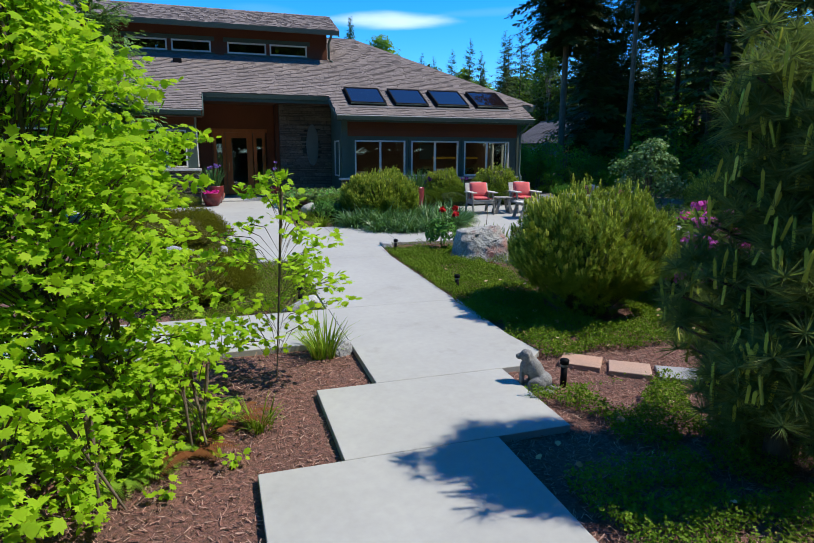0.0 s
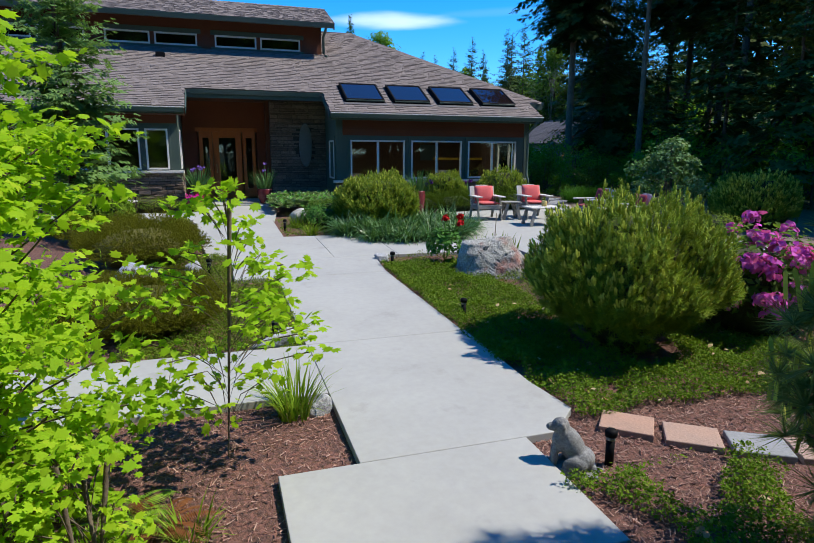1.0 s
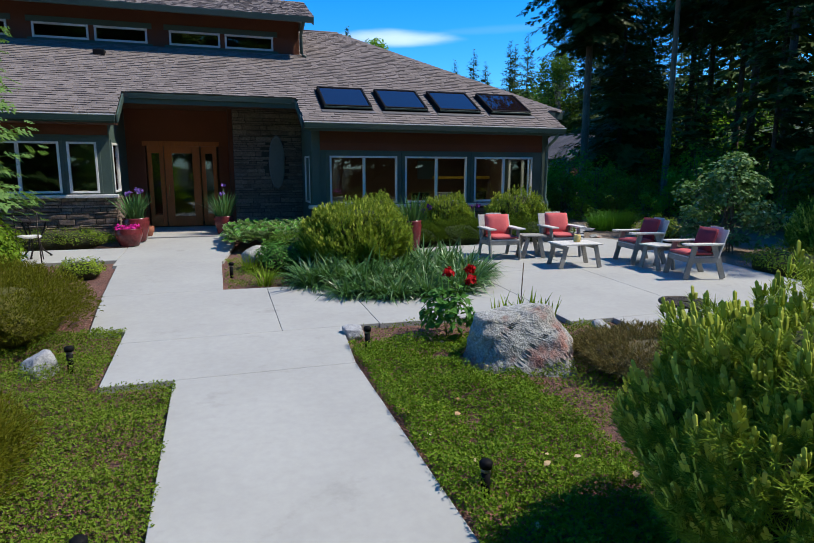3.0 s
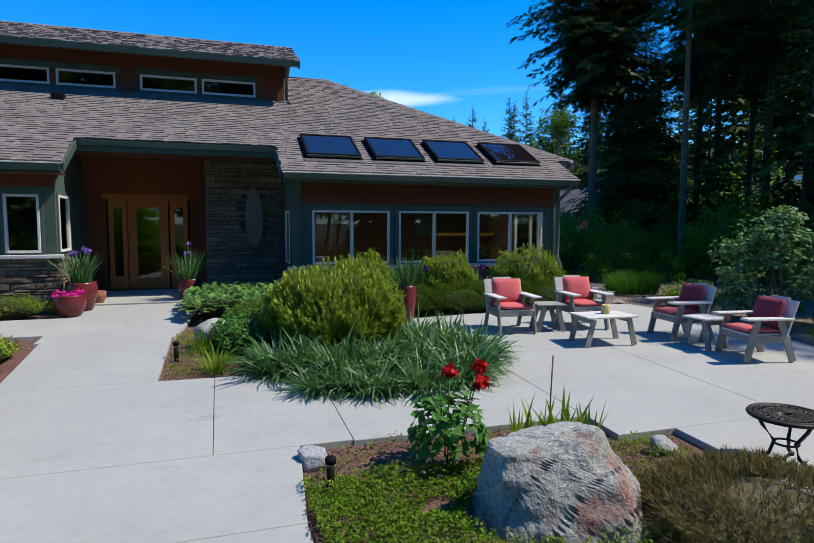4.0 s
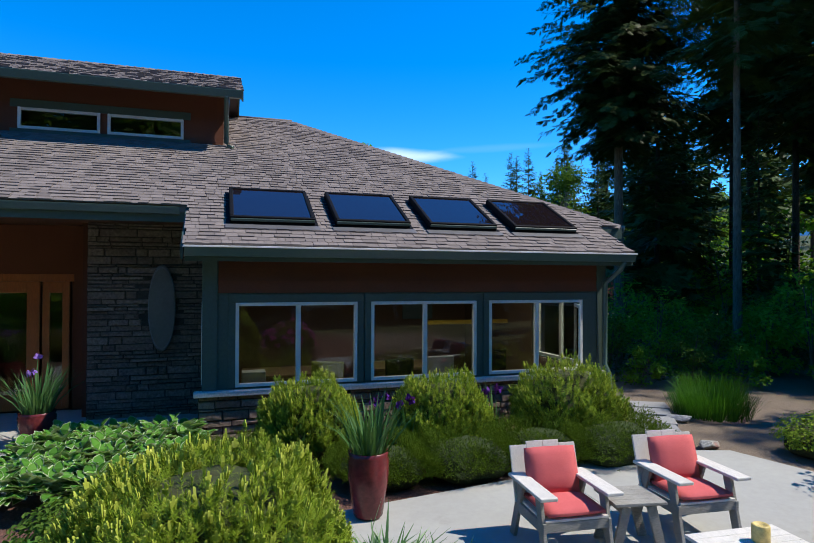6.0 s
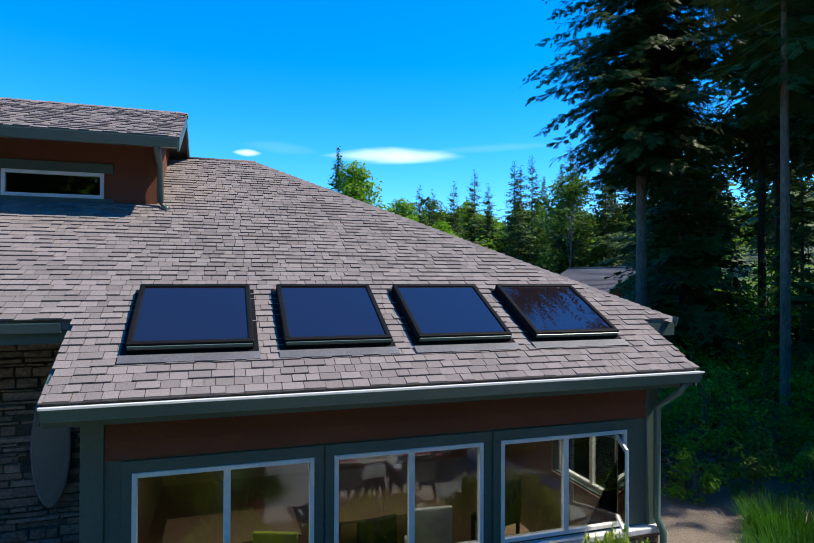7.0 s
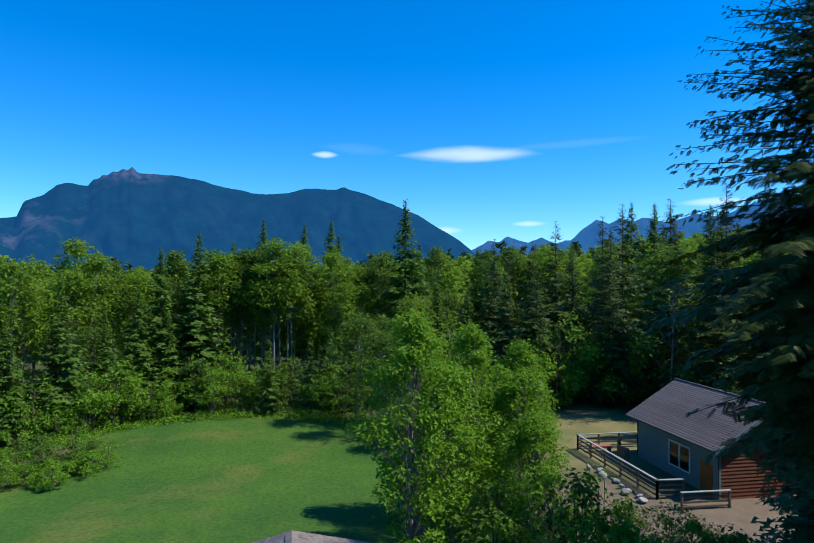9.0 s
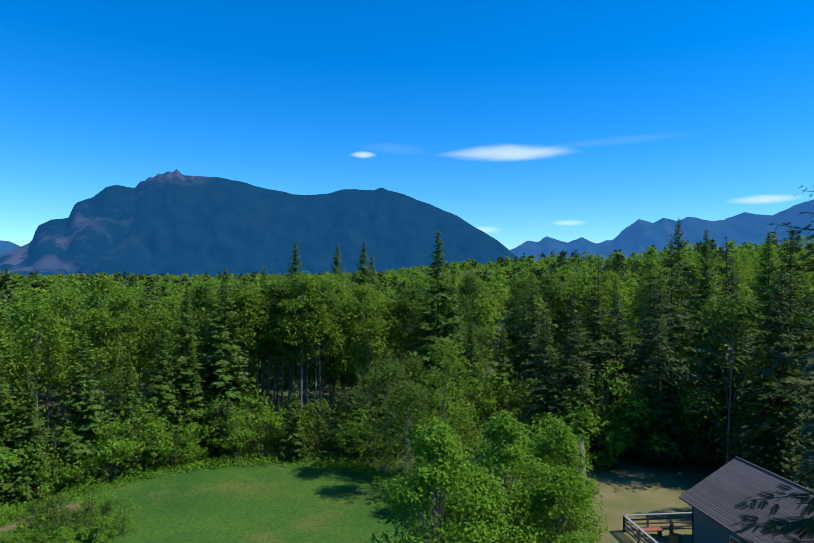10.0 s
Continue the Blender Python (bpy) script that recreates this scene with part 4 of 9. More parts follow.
def shingle_plane(origin, u, v, v_end, span_at, near=None, skip=None, limit=300, v_start=0.0):
    """Courses of tabs on a plane. span_at(v): the stretch of u that the roof covers there. near(p): tabs that are pieces of their own."""
    origin, u, v = np.array(origin, float), np.array(u, float), np.array(v, float)
    n = np.cross(u, v)
    basis = np.stack([u, v, n], 0)
    rot = Matrix(basis.T.tolist()).to_4x4()
    Vs, Fs, count, singles = [], [], 0, 0
    row = int(math.ceil(v_start / EXPO))
    while row * EXPO < v_end - 0.03:
        v0 = row * EXPO
        a, b = span_at(v0 + EXPO * 0.5)
        x = a - rng.uniform(0, 0.2)
        while x < b:
            k = int(rng.integers(0, 4))
            w = TABS[k]
            lo, hi = max(x, a), min(x + w, b)
            if hi - lo > 0.03:
                mid = origin + u * (lo + hi) / 2 + v * (v0 + 0.07)
                if not (skip and skip(mid)):
                    lift = float(rng.uniform(0, 0.0015)) + 0.004
                    p = origin + u * lo + v * v0 + n * lift
                    if near and near(mid) and hi - lo > w - 0.001 and singles < limit:
                        ob = add("shingle", tab_meshes[k], None, house)
                        ob.matrix_basis = Matrix.Translation(p.tolist()) @ rot
                        singles += 1
                    else:
                        tv, tf = tab_shape(hi - lo, 0.022 if k % 2 else 0.011)
                        Vs.append(tv @ basis + p)
                        Fs.append(tf + count)
                        count += 8
            x += w
        row += 1
    add("shingle_course", fast_mesh("shingle_course", np.concatenate(Vs), np.concatenate(Fs)), M_SHINGLE, house, "", "stuff")


SL = math.sqrt(1 + S * S)
UPV = (0, 1 / SL, S / SL)


def east_span(v):
    y = EAVE_Y + v / SL
    hip = RE[0] + (RIDGE_Y - y) if y > HC[1] else 10.2
    return (W_X if y > 19.0 else 3.55), hip


in_skylight = lambda p: 18.42 < p[1] < 19.42 and any(a + 0.03 < p[0] < b - 0.03 for a, b in SKYLIGHTS)
shingle_plane((0, EAVE_Y - 0.03, roof_z(EAVE_Y - 0.03)), (1, 0, 0), UPV, (RIDGE_Y - EAVE_Y) * SL + 0.02, east_span, lambda p: p[1] < 19.0 and p[0] > 3.5,
              lambda p: in_skylight(p) or (p[1] > 21.8 and p[0] < CX - 0.1))
shingle_plane((0, EAVE_Y - 0.03, roof_z(EAVE_Y - 0.03)), (1, 0, 0), UPV, (19.0 - EAVE_Y) * SL, lambda v: (W_X, -0.22), v_start=0.08)
CSL = math.sqrt(1 + CS * CS)
shingle_plane((0, CE_Y - 0.03, CE_Z - 0.012), (1, 0, 0), (0, 1 / CSL, CS / CSL), (CR_Y - CE_Y) * CSL + 0.04, lambda v: (W_X, 4.4))
# east face: rises towards -x, courses run along y
ES = (RE[2] - HC[2]) / (E_X - RE[0])
ESL = math.sqrt(1 + ES * ES)


def hip_span(v):
    d = v / ESL
    x = E_X + 0.03 - d
    lo = HC[1] + d
    hi = NE2[1] - d * (NE2[1] - A2[1]) / (E_X - A2[0]) if x > A2[0] else A2[1]
    if x <= N2[0]:
        hi = RIDGE_Y + (x - RE[0])
    return lo, hi


shingle_plane((E_X + 0.03, 0, HC[2] - 0.015), (0, 1, 0), (-1 / ESL, 0, ES / ESL), (E_X - RE[0]) * ESL, hip_span)
# west face of the back roof
WSL = math.sqrt(1 + S * S)


def west_span(v):
    d = v / WSL
    x = NW2[0] + d
    return max(N2[1] + (A2[0] - x), 25.2), NW2[1] - d * (NW2[1] - A2[1]) / (A2[0] - NW2[0])


shingle_plane((NW2[0], 58.0, E_Z), (0, -1, 0), (1 / WSL, 0, S / WSL), (A2[0] - NW2[0]) * WSL, lambda v: (58.0 - west_span(v)[1], 58.0 - west_span(v)[0]))


def cap_line(p0, p1, width=0.25, step=0.145):
    """Overlapping folded cap shingles along a hip or ridge, each its own piece."""
    p0, p1 = Vector(p0), Vector(p1)
    d = (p1 - p0)
    n = int(d.length / step)
    d.normalize()
    side = Vector((d.y, -d.x, 0)).normalized()
    V = []
    for p, up in ((Vector(), 0.038), (d * (step + 0.05), 0.02)):
        for s, dz in ((-1, -0.075), (0, 0.0), (1, -0.075)):
            V.append(p + side * (s * width / 2) + Vector((0, 0, up + dz)))
    V += [v - Vector((0, 0, 0.02)) for v in V[:3]]
    me = fast_mesh("cap_shingle", [tuple(v) for v in V], [(0, 1, 4, 3), (1, 2, 5, 4), (6, 7, 1, 0), (7, 8, 2, 1)])
    me.materials.append(M_SHINGLE)
    for i in range(n):
        add("cap_shingle", me, None, house).matrix_basis = Matrix.Translation(p0 + d * (i * step))


cap_line(HC, RE)
cap_line(RE, (4.3, RE[1], RE[2]))
cap_line(N2, RE)
cap_line(A2, N2)
cap_line(NE2, A2)
cap_line(NW2, A2)
cap_line((W_X, CR_Y, CR_Z), (4.39, CR_Y, CR_Z))

# roof vents
vent = tagged(part("roof_vent", box(-1.05, 20.95, roof_z(21.0) - 0.04, -0.79, 21.2, roof_z(21.1) + 0.09, 0.02), M_BLACK, None, "small black roof vent on the shingles"), "", "vent")
bm = lathe([(0.09, 0.0), (0.09, 0.45), (0.13, 0.45), (0.13, 0.53), (0.0001, 0.56)], 16)
bmesh.ops.translate(bm, vec=(3.9, 25.6, 5.58), verts=bm.verts)
tagged(part("flue_pipe", bm, M_SILL, None, "short pale metal flue pipe on the back roof"), "", "flue")
bm = lathe([(0.055, 0.0), (0.055, 0.5), (0.0001, 0.5)], 12)
bmesh.ops.translate(bm, vec=(5.5, 26.2, 5.25), verts=bm.verts)
tagged(part("vent_pipe", bm, M_BLACK, None, "thin black vent pipe on the back roof"), "", "vent")
for p0, p1 in (((3.56, EAVE_Y - 0.055), (10.2, EAVE_Y - 0.055)), ((W_X, EAVE_Y + 0.045), (-0.23, EAVE_Y + 0.045))):
    part("drip_edge", box(p0[0], p0[1] - 0.02, roof_z(p0[1]) - 0.022, p1[0], p0[1] + 0.03, roof_z(p0[1]) - 0.008), M_SILL, house, "pale metal drip edge")

# ---- foliage builders ----
def frames(normals, spin):
    """Rotations (n, 3, 3) whose third axis is the normal, turned by spin; rows are the axes."""
    nz = normals / np.linalg.norm(normals, axis=1, keepdims=True)
    ref = np.where(np.abs(nz[:, 2:3]) > 0.95, np.array([[1.0, 0, 0]]), np.array([[0, 0, 1.0]]))
    a = np.cross(ref, nz)
    a /= np.linalg.norm(a, axis=1, keepdims=True)
    b = np.cross(nz, a)
    c, s = np.cos(spin)[:, None], np.sin(spin)[:, None]
    return np.stack([a * c + b * s, b * c - a * s, nz], 1)


def aim(dirs, ups):
    """Rotations whose first axis is dirs and whose third is near ups."""
    x = dirs / np.linalg.norm(dirs, axis=1, keepdims=True)
    z = ups - x * np.sum(ups * x, 1, keepdims=True)
    z /= np.linalg.norm(z, axis=1, keepdims=True) + 1e-9
    return np.stack([x, np.cross(z, x), z], 1)


def spread(shape, P, R, size):
    """Copies of a small shape (verts, faces) at points P, turned by R: arrays for one mesh."""
    V, Fc = np.asarray(shape[0], float), np.asarray(shape[1], int)
    size = np.asarray(size, float)
    size = size[:, None, None] if size.ndim == 1 else size[:, None, :]
    W = np.einsum("nvk,nkj->nvj", V[None] * size, R) + P[:, None, :]
    n, k = len(P), len(V)
    return W.reshape(-1, 3), (Fc[None] + (np.arange(n) * k)[:, None, None]).reshape(-1, Fc.shape[1])


def joined(parts):
    Vs, Fs, c = [], [], 0
    for v, f in parts:
        Vs.append(v)
        Fs.append(f + c)
        c += len(v)
    return np.concatenate(Vs), np.concatenate(Fs)


LEAF = ([(0, 0, 0), (0.28, 0.45, 0.08), (0, 1.0, -0.04), (-0.28, 0.45, 0.08)], [(0, 1, 2, 3)])
BROAD = ([(0, 0, 0), (0.36, 0.35, 0.07), (0.26, 0.75, 0.05), (0, 1.0, -0.1), (-0.26, 0.75, 0.05), (-0.36, 0.35, 0.07)], [(0, 1, 2, 3, 4, 5)])


def lobed_leaf():
    """A palmate leaf with seven pointed lobes."""
    lobes, gaps = ((0, 0.64), (40, 0.62), (80, 0.56), (122, 0.38)), ((20, 0.40), (60, 0.37), (101, 0.31))
    half = sorted(lobes + gaps)
    ring = [(-a, r) for a, r in half[:0:-1]] + list(half) + [(180, 0.24)]
    return [(r * math.sin(radians(a)), 0.36 + r * math.cos(radians(a)), -0.16 * r * r + 0.03 * (r < 0.45)) for a, r in ring][::-1], [tuple(range(len(ring)))]


MAPLE = lobed_leaf()
TWIG = ([(0, 0, 0), (0.35, 0.09, -0.01), (1.0, 0.0, -0.08), (0.35, -0.09, -0.01)], [(0, 1, 2, 3)])


def feather(n, wide=0.10, side=0.55):
    """A flat spray of needles: a middle twig and shorter side twigs."""
    V, F = [], []
    def twig(o, d, L, w):
        o, d = np.array(o), np.array(d) / np.linalg.norm(d)
        q = np.array([-d[1], d[0], 0]) * w
        i = len(V)
        V.extend([o + d * L * 0.12 + q * 1.15, o + d * L * 0.12 - q * 1.15, o + d * L + np.array([0, 0, -0.12 * L])])
        F.append((i, i + 1, i + 2))
    twig((0, 0, 0), (1, 0, 0), 1.0, wide * 0.7)
    for k in range(n):
        s = 0.12 + 0.7 * k / max(1, n - 1)
        for sg in (1, -1):
            twig((s, 0, -0.04 * s), (0.7, sg * 0.8, 0), side * (1 - 0.55 * s), wide)
    return np.array(V), np.array(F)


def needle_shoot(n, lean_lo, lean_hi, candle=0.5, seed=1):
    """An upright pine shoot: needles all round and a pale candle on top; triangles."""
    r = np.random.default_rng(seed)
    V, F = [], []
    for k in range(n):
        a = 2 * math.pi * k / n + r.uniform(-0.3, 0.3)
        le = math.radians(r.uniform(lean_lo, lean_hi))
        d = np.array([math.cos(a) * math.sin(le), math.sin(a) * math.sin(le), math.cos(le)])
        o = np.array([0, 0, r.uniform(0.0, 0.55)])
        q = np.array([-math.sin(a), math.cos(a), 0]) * 0.035
        L = r.uniform(0.5, 0.75)
        i = len(V)
        V.extend([o - q, o + q, o + d * L])
        F.append((i, i + 1, i + 2))
    i = len(V)
    c = 0.045
    if candle:
        V.extend([(c, 0, 0.3), (-c / 2, c, 0.3), (-c / 2, -c, 0.3), (0, 0, 0.55 + candle)])
        F.extend([(i, i + 1, i + 3), (i + 1, i + 2, i + 3), (i + 2, i, i + 3)])
    return np.array(V, float), np.array(F)


def star_bunch(n, seed=2):
    """A round bunch of long pine needles."""
    r = np.random.default_rng(seed)
    V, F = [], []
    for k in range(n):
        d = r.normal(size=3)
        d[2] = abs(d[2]) * 0.7 - 0.15
        d /= np.linalg.norm(d)
        q = np.cross(d, r.normal(size=3))
        q = q / np.linalg.norm(q) * 0.02
        i = len(V)
        V.extend([-q, q, d])
        F.append((i, i + 1, i + 2))
    return np.array(V), np.array(F)


def blade(bend, width=0.05, segs=3):
    """A grass blade, 1 high, bending along +x."""
    V, F = [], []
    for k in range(segs + 1):
        s = k / segs
        ang = bend * s
        x = (1 - math.cos(ang)) / max(bend, 0.01)
        z = math.sin(ang) / max(bend, 0.01)
        w = width * (1 - s) ** 0.6 if k < segs else 0.002
        V.extend([(x, -w, z), (x, w, z)])
        if k:
            i = 2 * k
            F.append((i - 2, i - 1, i + 1, i))
    return np.array(V), np.array(F)


def limb_arrays(p0, p1, r0, r1, sag=0.0, sides=5, segs=3):
    """A limb as arrays."""
    p0, p1 = np.array(p0, float), np.array(p1, float)
    d = (p1 - p0) / (np.linalg.norm(p1 - p0) + 1e-9)
    a = np.cross(d, [0, 0, 1.0])
    a = a / np.linalg.norm(a) if np.linalg.norm(a) > 0.1 else np.array([1.0, 0, 0])
    b = np.cross(d, a)
    V, F = [], []
    for i in range(segs + 1):
        s = i / segs
        c = p0 + (p1 - p0) * s + np.array([0, 0, -sag * 4 * s * (1 - s)])
        r = r0 + (r1 - r0) * s
        for k in range(sides):
            t = 2 * math.pi * k / sides
            V.append(c + (a * math.cos(t) + b * math.sin(t)) * r)
    for i in range(segs):
        for k in range(sides):
            F.append((i * sides + k, i * sides + (k + 1) % sides, (i + 1) * sides + (k + 1) % sides, (i + 1) * sides + k))
    return np.array(V), np.array(F)


def conifer_meshes(h, clear, reach, seed, whorl=0.42, per=6, gap=0.2, sprays=4, spray_len=0.55, trunk_r=0.2, top_up=35, low_down=-12, wide=0.10, ragged=0.35, taper=0.68, hang=0.5, low_rise=7.0):
    """Trunk mesh and needle mesh of a conifer: whorls of drooping limbs with flat sprays."""
    r = np.random.default_rng(seed)
    wood = [limb_arrays((0, 0, -0.3), (r.normal() * 0.05, r.normal() * 0.05, h * 0.55), trunk_r, trunk_r * 0.62, 0, 10, 5), limb_arrays((0, 0, h * 0.55), (0, 0, h), trunk_r * 0.62, 0.015, 0, 8, 5)]
    P, D, U, L, twigs = [], [], [], [], []
    z = clear
    while z < h - 0.2:
        f = (z - clear) / (h - clear)
        for k in range(per):
            if r.random() < 0.12:
                continue
            a = r.uniform(0, 2 * math.pi)
            zz = z + r.uniform(-0.5, 0.5) * whorl
            fl = reach * ((1 - f) ** taper) * r.uniform(1 - ragged, 1.08) * (0.4 + 0.6 * min(1, f * low_rise)) + 0.15
            el = math.radians(low_down + (top_up - low_down) * f + r.uniform(-8, 8))
            out = np.array([math.cos(a), math.sin(a), 0])
            n = max(3, int(fl / gap))
            s = (np.arange(n) + r.uniform(0.2, 0.8)) / n
            s = s[s > 0.12]
            droop = 0.10 * fl * (1.2 - f)
            pts = out[None] * (s * fl * math.cos(el))[:, None]
            pts[:, 2] = zz + s * fl * math.sin(el) - droop * s ** 2 * fl * 0.6 + 0.12 * fl * np.maximum(0, s - 0.75)
            if fl > 0.8:
                q = pts[len(pts) // 2]
                twigs.append(limb_arrays((0, 0, zz), q, 0.008 + 0.007 * fl, 0.010, 0, 3, 1))
                twigs.append(limb_arrays(q, pts[-1], 0.012, 0.006, 0, 3, 1))
            side = np.array([-out[1], out[0], 0])
            for sg in (-1, 1):
                m = len(s)
                d = out[None] * r.uniform(0.35, 0.8, (m, 1)) + side[None] * sg * r.uniform(0.5, 0.95, (m, 1))
                d[:, 2] += r.uniform(-hang, 0.05, m) + math.sin(el) * 0.4
                P.append(pts + r.normal(size=(m, 3)) * np.array([0.06, 0.06, 0.10]) * min(1.0, gap * 3.5))
                D.append(d)
                U.append(np.tile([0.0, 0, 1.0], (m, 1)) + out[None] * 0.65 + r.normal(size=(m, 3)) * 0.3)
                L.append(spray_len * (1.15 - 0.55 * s) * r.uniform(0.7, 1.2, m) * min(1.0, 0.12 + 1.25 * (1 - f)))
        z += whorl * r.uniform(0.8, 1.2) * (0.4 + 0.6 * (1 - f))
    P, D, U, L = np.concatenate(P), np.concatenate(D), np.concatenate(U), np.concatenate(L)
    V, F = spread(feather(sprays, wide), P, aim(D, U), L)
    return fast_mesh("trunk", *joined(wood), True), fast_mesh("crown", *joined([(V, F)] + [(a, np.concatenate([b[:, :3], b[:, [0, 2, 3]]])) for a, b in twigs]))


def broadleaf_meshes(h, clear, reach, seed, leaves=1500, leaf=0.3, clumps=26, trunk_r=0.12, stems=1, shape=LEAF, squash=1.0, lean=0.0, flat=0.0, rise=0.25, clump=(0.22, 0.45)):
    """Trunk mesh and leaf mesh of a broadleaved tree: limbs that end in loose clumps of leaves."""
    r = np.random.default_rng(seed)
    wood, cl, rad = [], [], []
    for sdx in range(stems):
        base = np.array([r.normal() * 0.12 * (stems > 1), r.normal() * 0.12 * (stems > 1), -0.1])
        topp = np.array([r.normal() * reach * 0.25 + lean, r.normal() * reach * 0.25, h * r.uniform(0.8, 0.97)])
        wood.append(limb_arrays(base, topp, trunk_r / math.sqrt(stems), 0.015, 0, 7, 5))
        for k in range(clumps // stems):
            f = r.uniform(0, 1) ** 0.8
            z = clear + (h - clear) * f
            a = r.uniform(0, 2 * math.pi)
            prof = math.sin(math.pi * min(1, 0.22 + 0.78 * f)) ** 0.6
            rr = reach * prof * r.uniform(0.35, 1.0)
            onto = base + (topp - base) * min(0.95, max(0.12, (z - rise * h) / h))
            c = np.array([onto[0] * 0.6 + rr * math.cos(a), onto[1] * 0.6 + rr * math.sin(a), z])
            wood.append(limb_arrays(onto, c, trunk_r * 0.2, 0.006, -0.06 * h * r.random(), 3, 2))
            cl.append(c)
            rad.append(reach * r.uniform(*clump))
    cl, rad = np.array(cl), np.array(rad)
    i = r.integers(0, len(cl), leaves)
    d = r.normal(size=(leaves, 3))
    d /= np.linalg.norm(d, axis=1, keepdims=True)
    P = cl[i] + d * (rad[i] * r.uniform(0.25, 1.0, leaves) ** 0.5)[:, None] * np.array([1, 1, 0.7 * squash])
    P[:, 2] = np.maximum(P[:, 2], clear * 0.6)
    N = d * 0.6 * (1 - flat) + np.array([0, 0, 0.8]) + r.normal(size=(leaves, 3)) * 0.45
    V, F = spread(shape, P, frames(N, r.uniform(0, 6.28, leaves)), leaf * r.uniform(0.6, 1.25, leaves))
    return fast_mesh("trunk", *joined(wood), True), fast_mesh("crown", V, F)


def dome_points(r, n, rx, ry, h, lump=0.12, low=0.05):
    """Points and outward normals over a lumpy dome."""
    d = r.normal(size=(n, 3))
    d[:, 2] = np.abs(d[:, 2]) - low * 2
    d /= np.linalg.norm(d, axis=1, keepdims=True)
    k = 1 + lump * (np.sin(d[:, 0] * 5 + 1.3) * np.cos(d[:, 1] * 4 + 0.4) + 0.6 * np.sin(d[:, 2] * 7 + d[:, 0] * 9))
    flat = (d[:, 0] ** 2 + d[:, 1] ** 2 + 1e-6) ** -0.22
    P = d * k[:, None] * np.array([rx, ry, h * 0.62])
    P[:, :2] *= flat[:, None]
    P[:, 2] += h * 0.38
    return P, d


def tree(name, meshes, mats, label, category, m, group="", kind=""):
    ob = thing(name, label, category, m, group, kind)
    add("trunk", meshes[0], mats[0], ob)
    add("crown", meshes[1], mats[1], ob)
    return ob


M_FIR = leaf_mat("fir_needles", (0.050, 0.084, 0.022), (0.075, 0.118, 0.030), (0.120, 0.170, 0.042), 0.12)
# Darker copy of the fir needles: the near fir's shade is in the colour.
M_FIR_SHADED = leaf_mat("shaded_fir_needles", (0.038, 0.060, 0.014), (0.052, 0.080, 0.019), (0.080, 0.115, 0.028), 0.1)
M_FIR_BRIGHT = leaf_mat("young_conifer_needles", (0.09, 0.175, 0.028), (0.13, 0.235, 0.042), (0.18, 0.29, 0.06), 0.4)
M_FIR_SOFT = leaf_mat("soft_green_conifer_needles", (0.10, 0.19, 0.032), (0.14, 0.25, 0.042), (0.19, 0.30, 0.06), 0.4)
M_SPRUCE = leaf_mat("blue_green_spruce_needles", (0.14, 0.26, 0.075), (0.20, 0.34, 0.10), (0.28, 0.42, 0.13), 0.4, 0.6, 0.2)
M_ALDER = leaf_mat("alder_leaves", (0.165, 0.285, 0.03), (0.225, 0.36, 0.043), (0.29, 0.425, 0.06), 0.5)
M_ALDER_DARK = leaf_mat("dark_broad_leaves", (0.10, 0.185, 0.03), (0.14, 0.245, 0.042), (0.18, 0.29, 0.06), 0.48)
M_BIRCH = leaf_mat("fresh_birch_leaves", (0.15, 0.31, 0.026), (0.21, 0.40, 0.038), (0.29, 0.47, 0.06), 0.5)
M_MAPLE = leaf_mat("lime_maple_leaves", (0.30, 0.52, 0.022), (0.42, 0.64, 0.03), (0.56, 0.72, 0.05), 0.55)
M_MUGO = leaf_mat("mugo_pine_needles", (0.15, 0.23, 0.018), (0.245, 0.335, 0.027), (0.36, 0.43, 0.045), 0.12)
M_MUGO_OLIVE = leaf_mat("olive_heath_foliage", (0.108, 0.118, 0.008), (0.15, 0.156, 0.010), (0.195, 0.185, 0.015), 0.3)
M_PINE = leaf_mat("long_pine_needles", (0.13, 0.19, 0.06), (0.19, 0.26, 0.085), (0.30, 0.37, 0.14), 0.45)
M_CANDLE = leaf_mat("pine_candles", (0.40, 0.46, 0.06), (0.50, 0.55, 0.09), (0.58, 0.60, 0.14), 0.2)
M_COVER = leaf_mat("groundcover_leaves", (0.10, 0.18, 0.014), (0.17, 0.28, 0.02), (0.33, 0.36, 0.05), 0.3)
M_COVER_DULL = leaf_mat("dull_groundcover_leaves", (0.13, 0.20, 0.02), (0.19, 0.28, 0.028), (0.28, 0.21, 0.07), 0.35)
M_GRASS = leaf_mat("meadow_grass", (0.068, 0.175, 0.006), (0.095, 0.215, 0.009), (0.17, 0.22, 0.025), 0.3)
M_LILY = leaf_mat("daylily_blades", (0.15, 0.26, 0.02), (0.23, 0.35, 0.03), (0.36, 0.42, 0.07), 0.3, 0.45)
M_FESCUE = leaf_mat("blue_oat_grass", (0.045, 0.125, 0.030), (0.10, 0.22, 0.060), (0.34, 0.46, 0.27), 0.25, 0.38, 0.7)
M_IRIS = leaf_mat("iris_blades", (0.06, 0.15, 0.05), (0.10, 0.21, 0.07), (0.16, 0.28, 0.10), 0.25, 0.4)
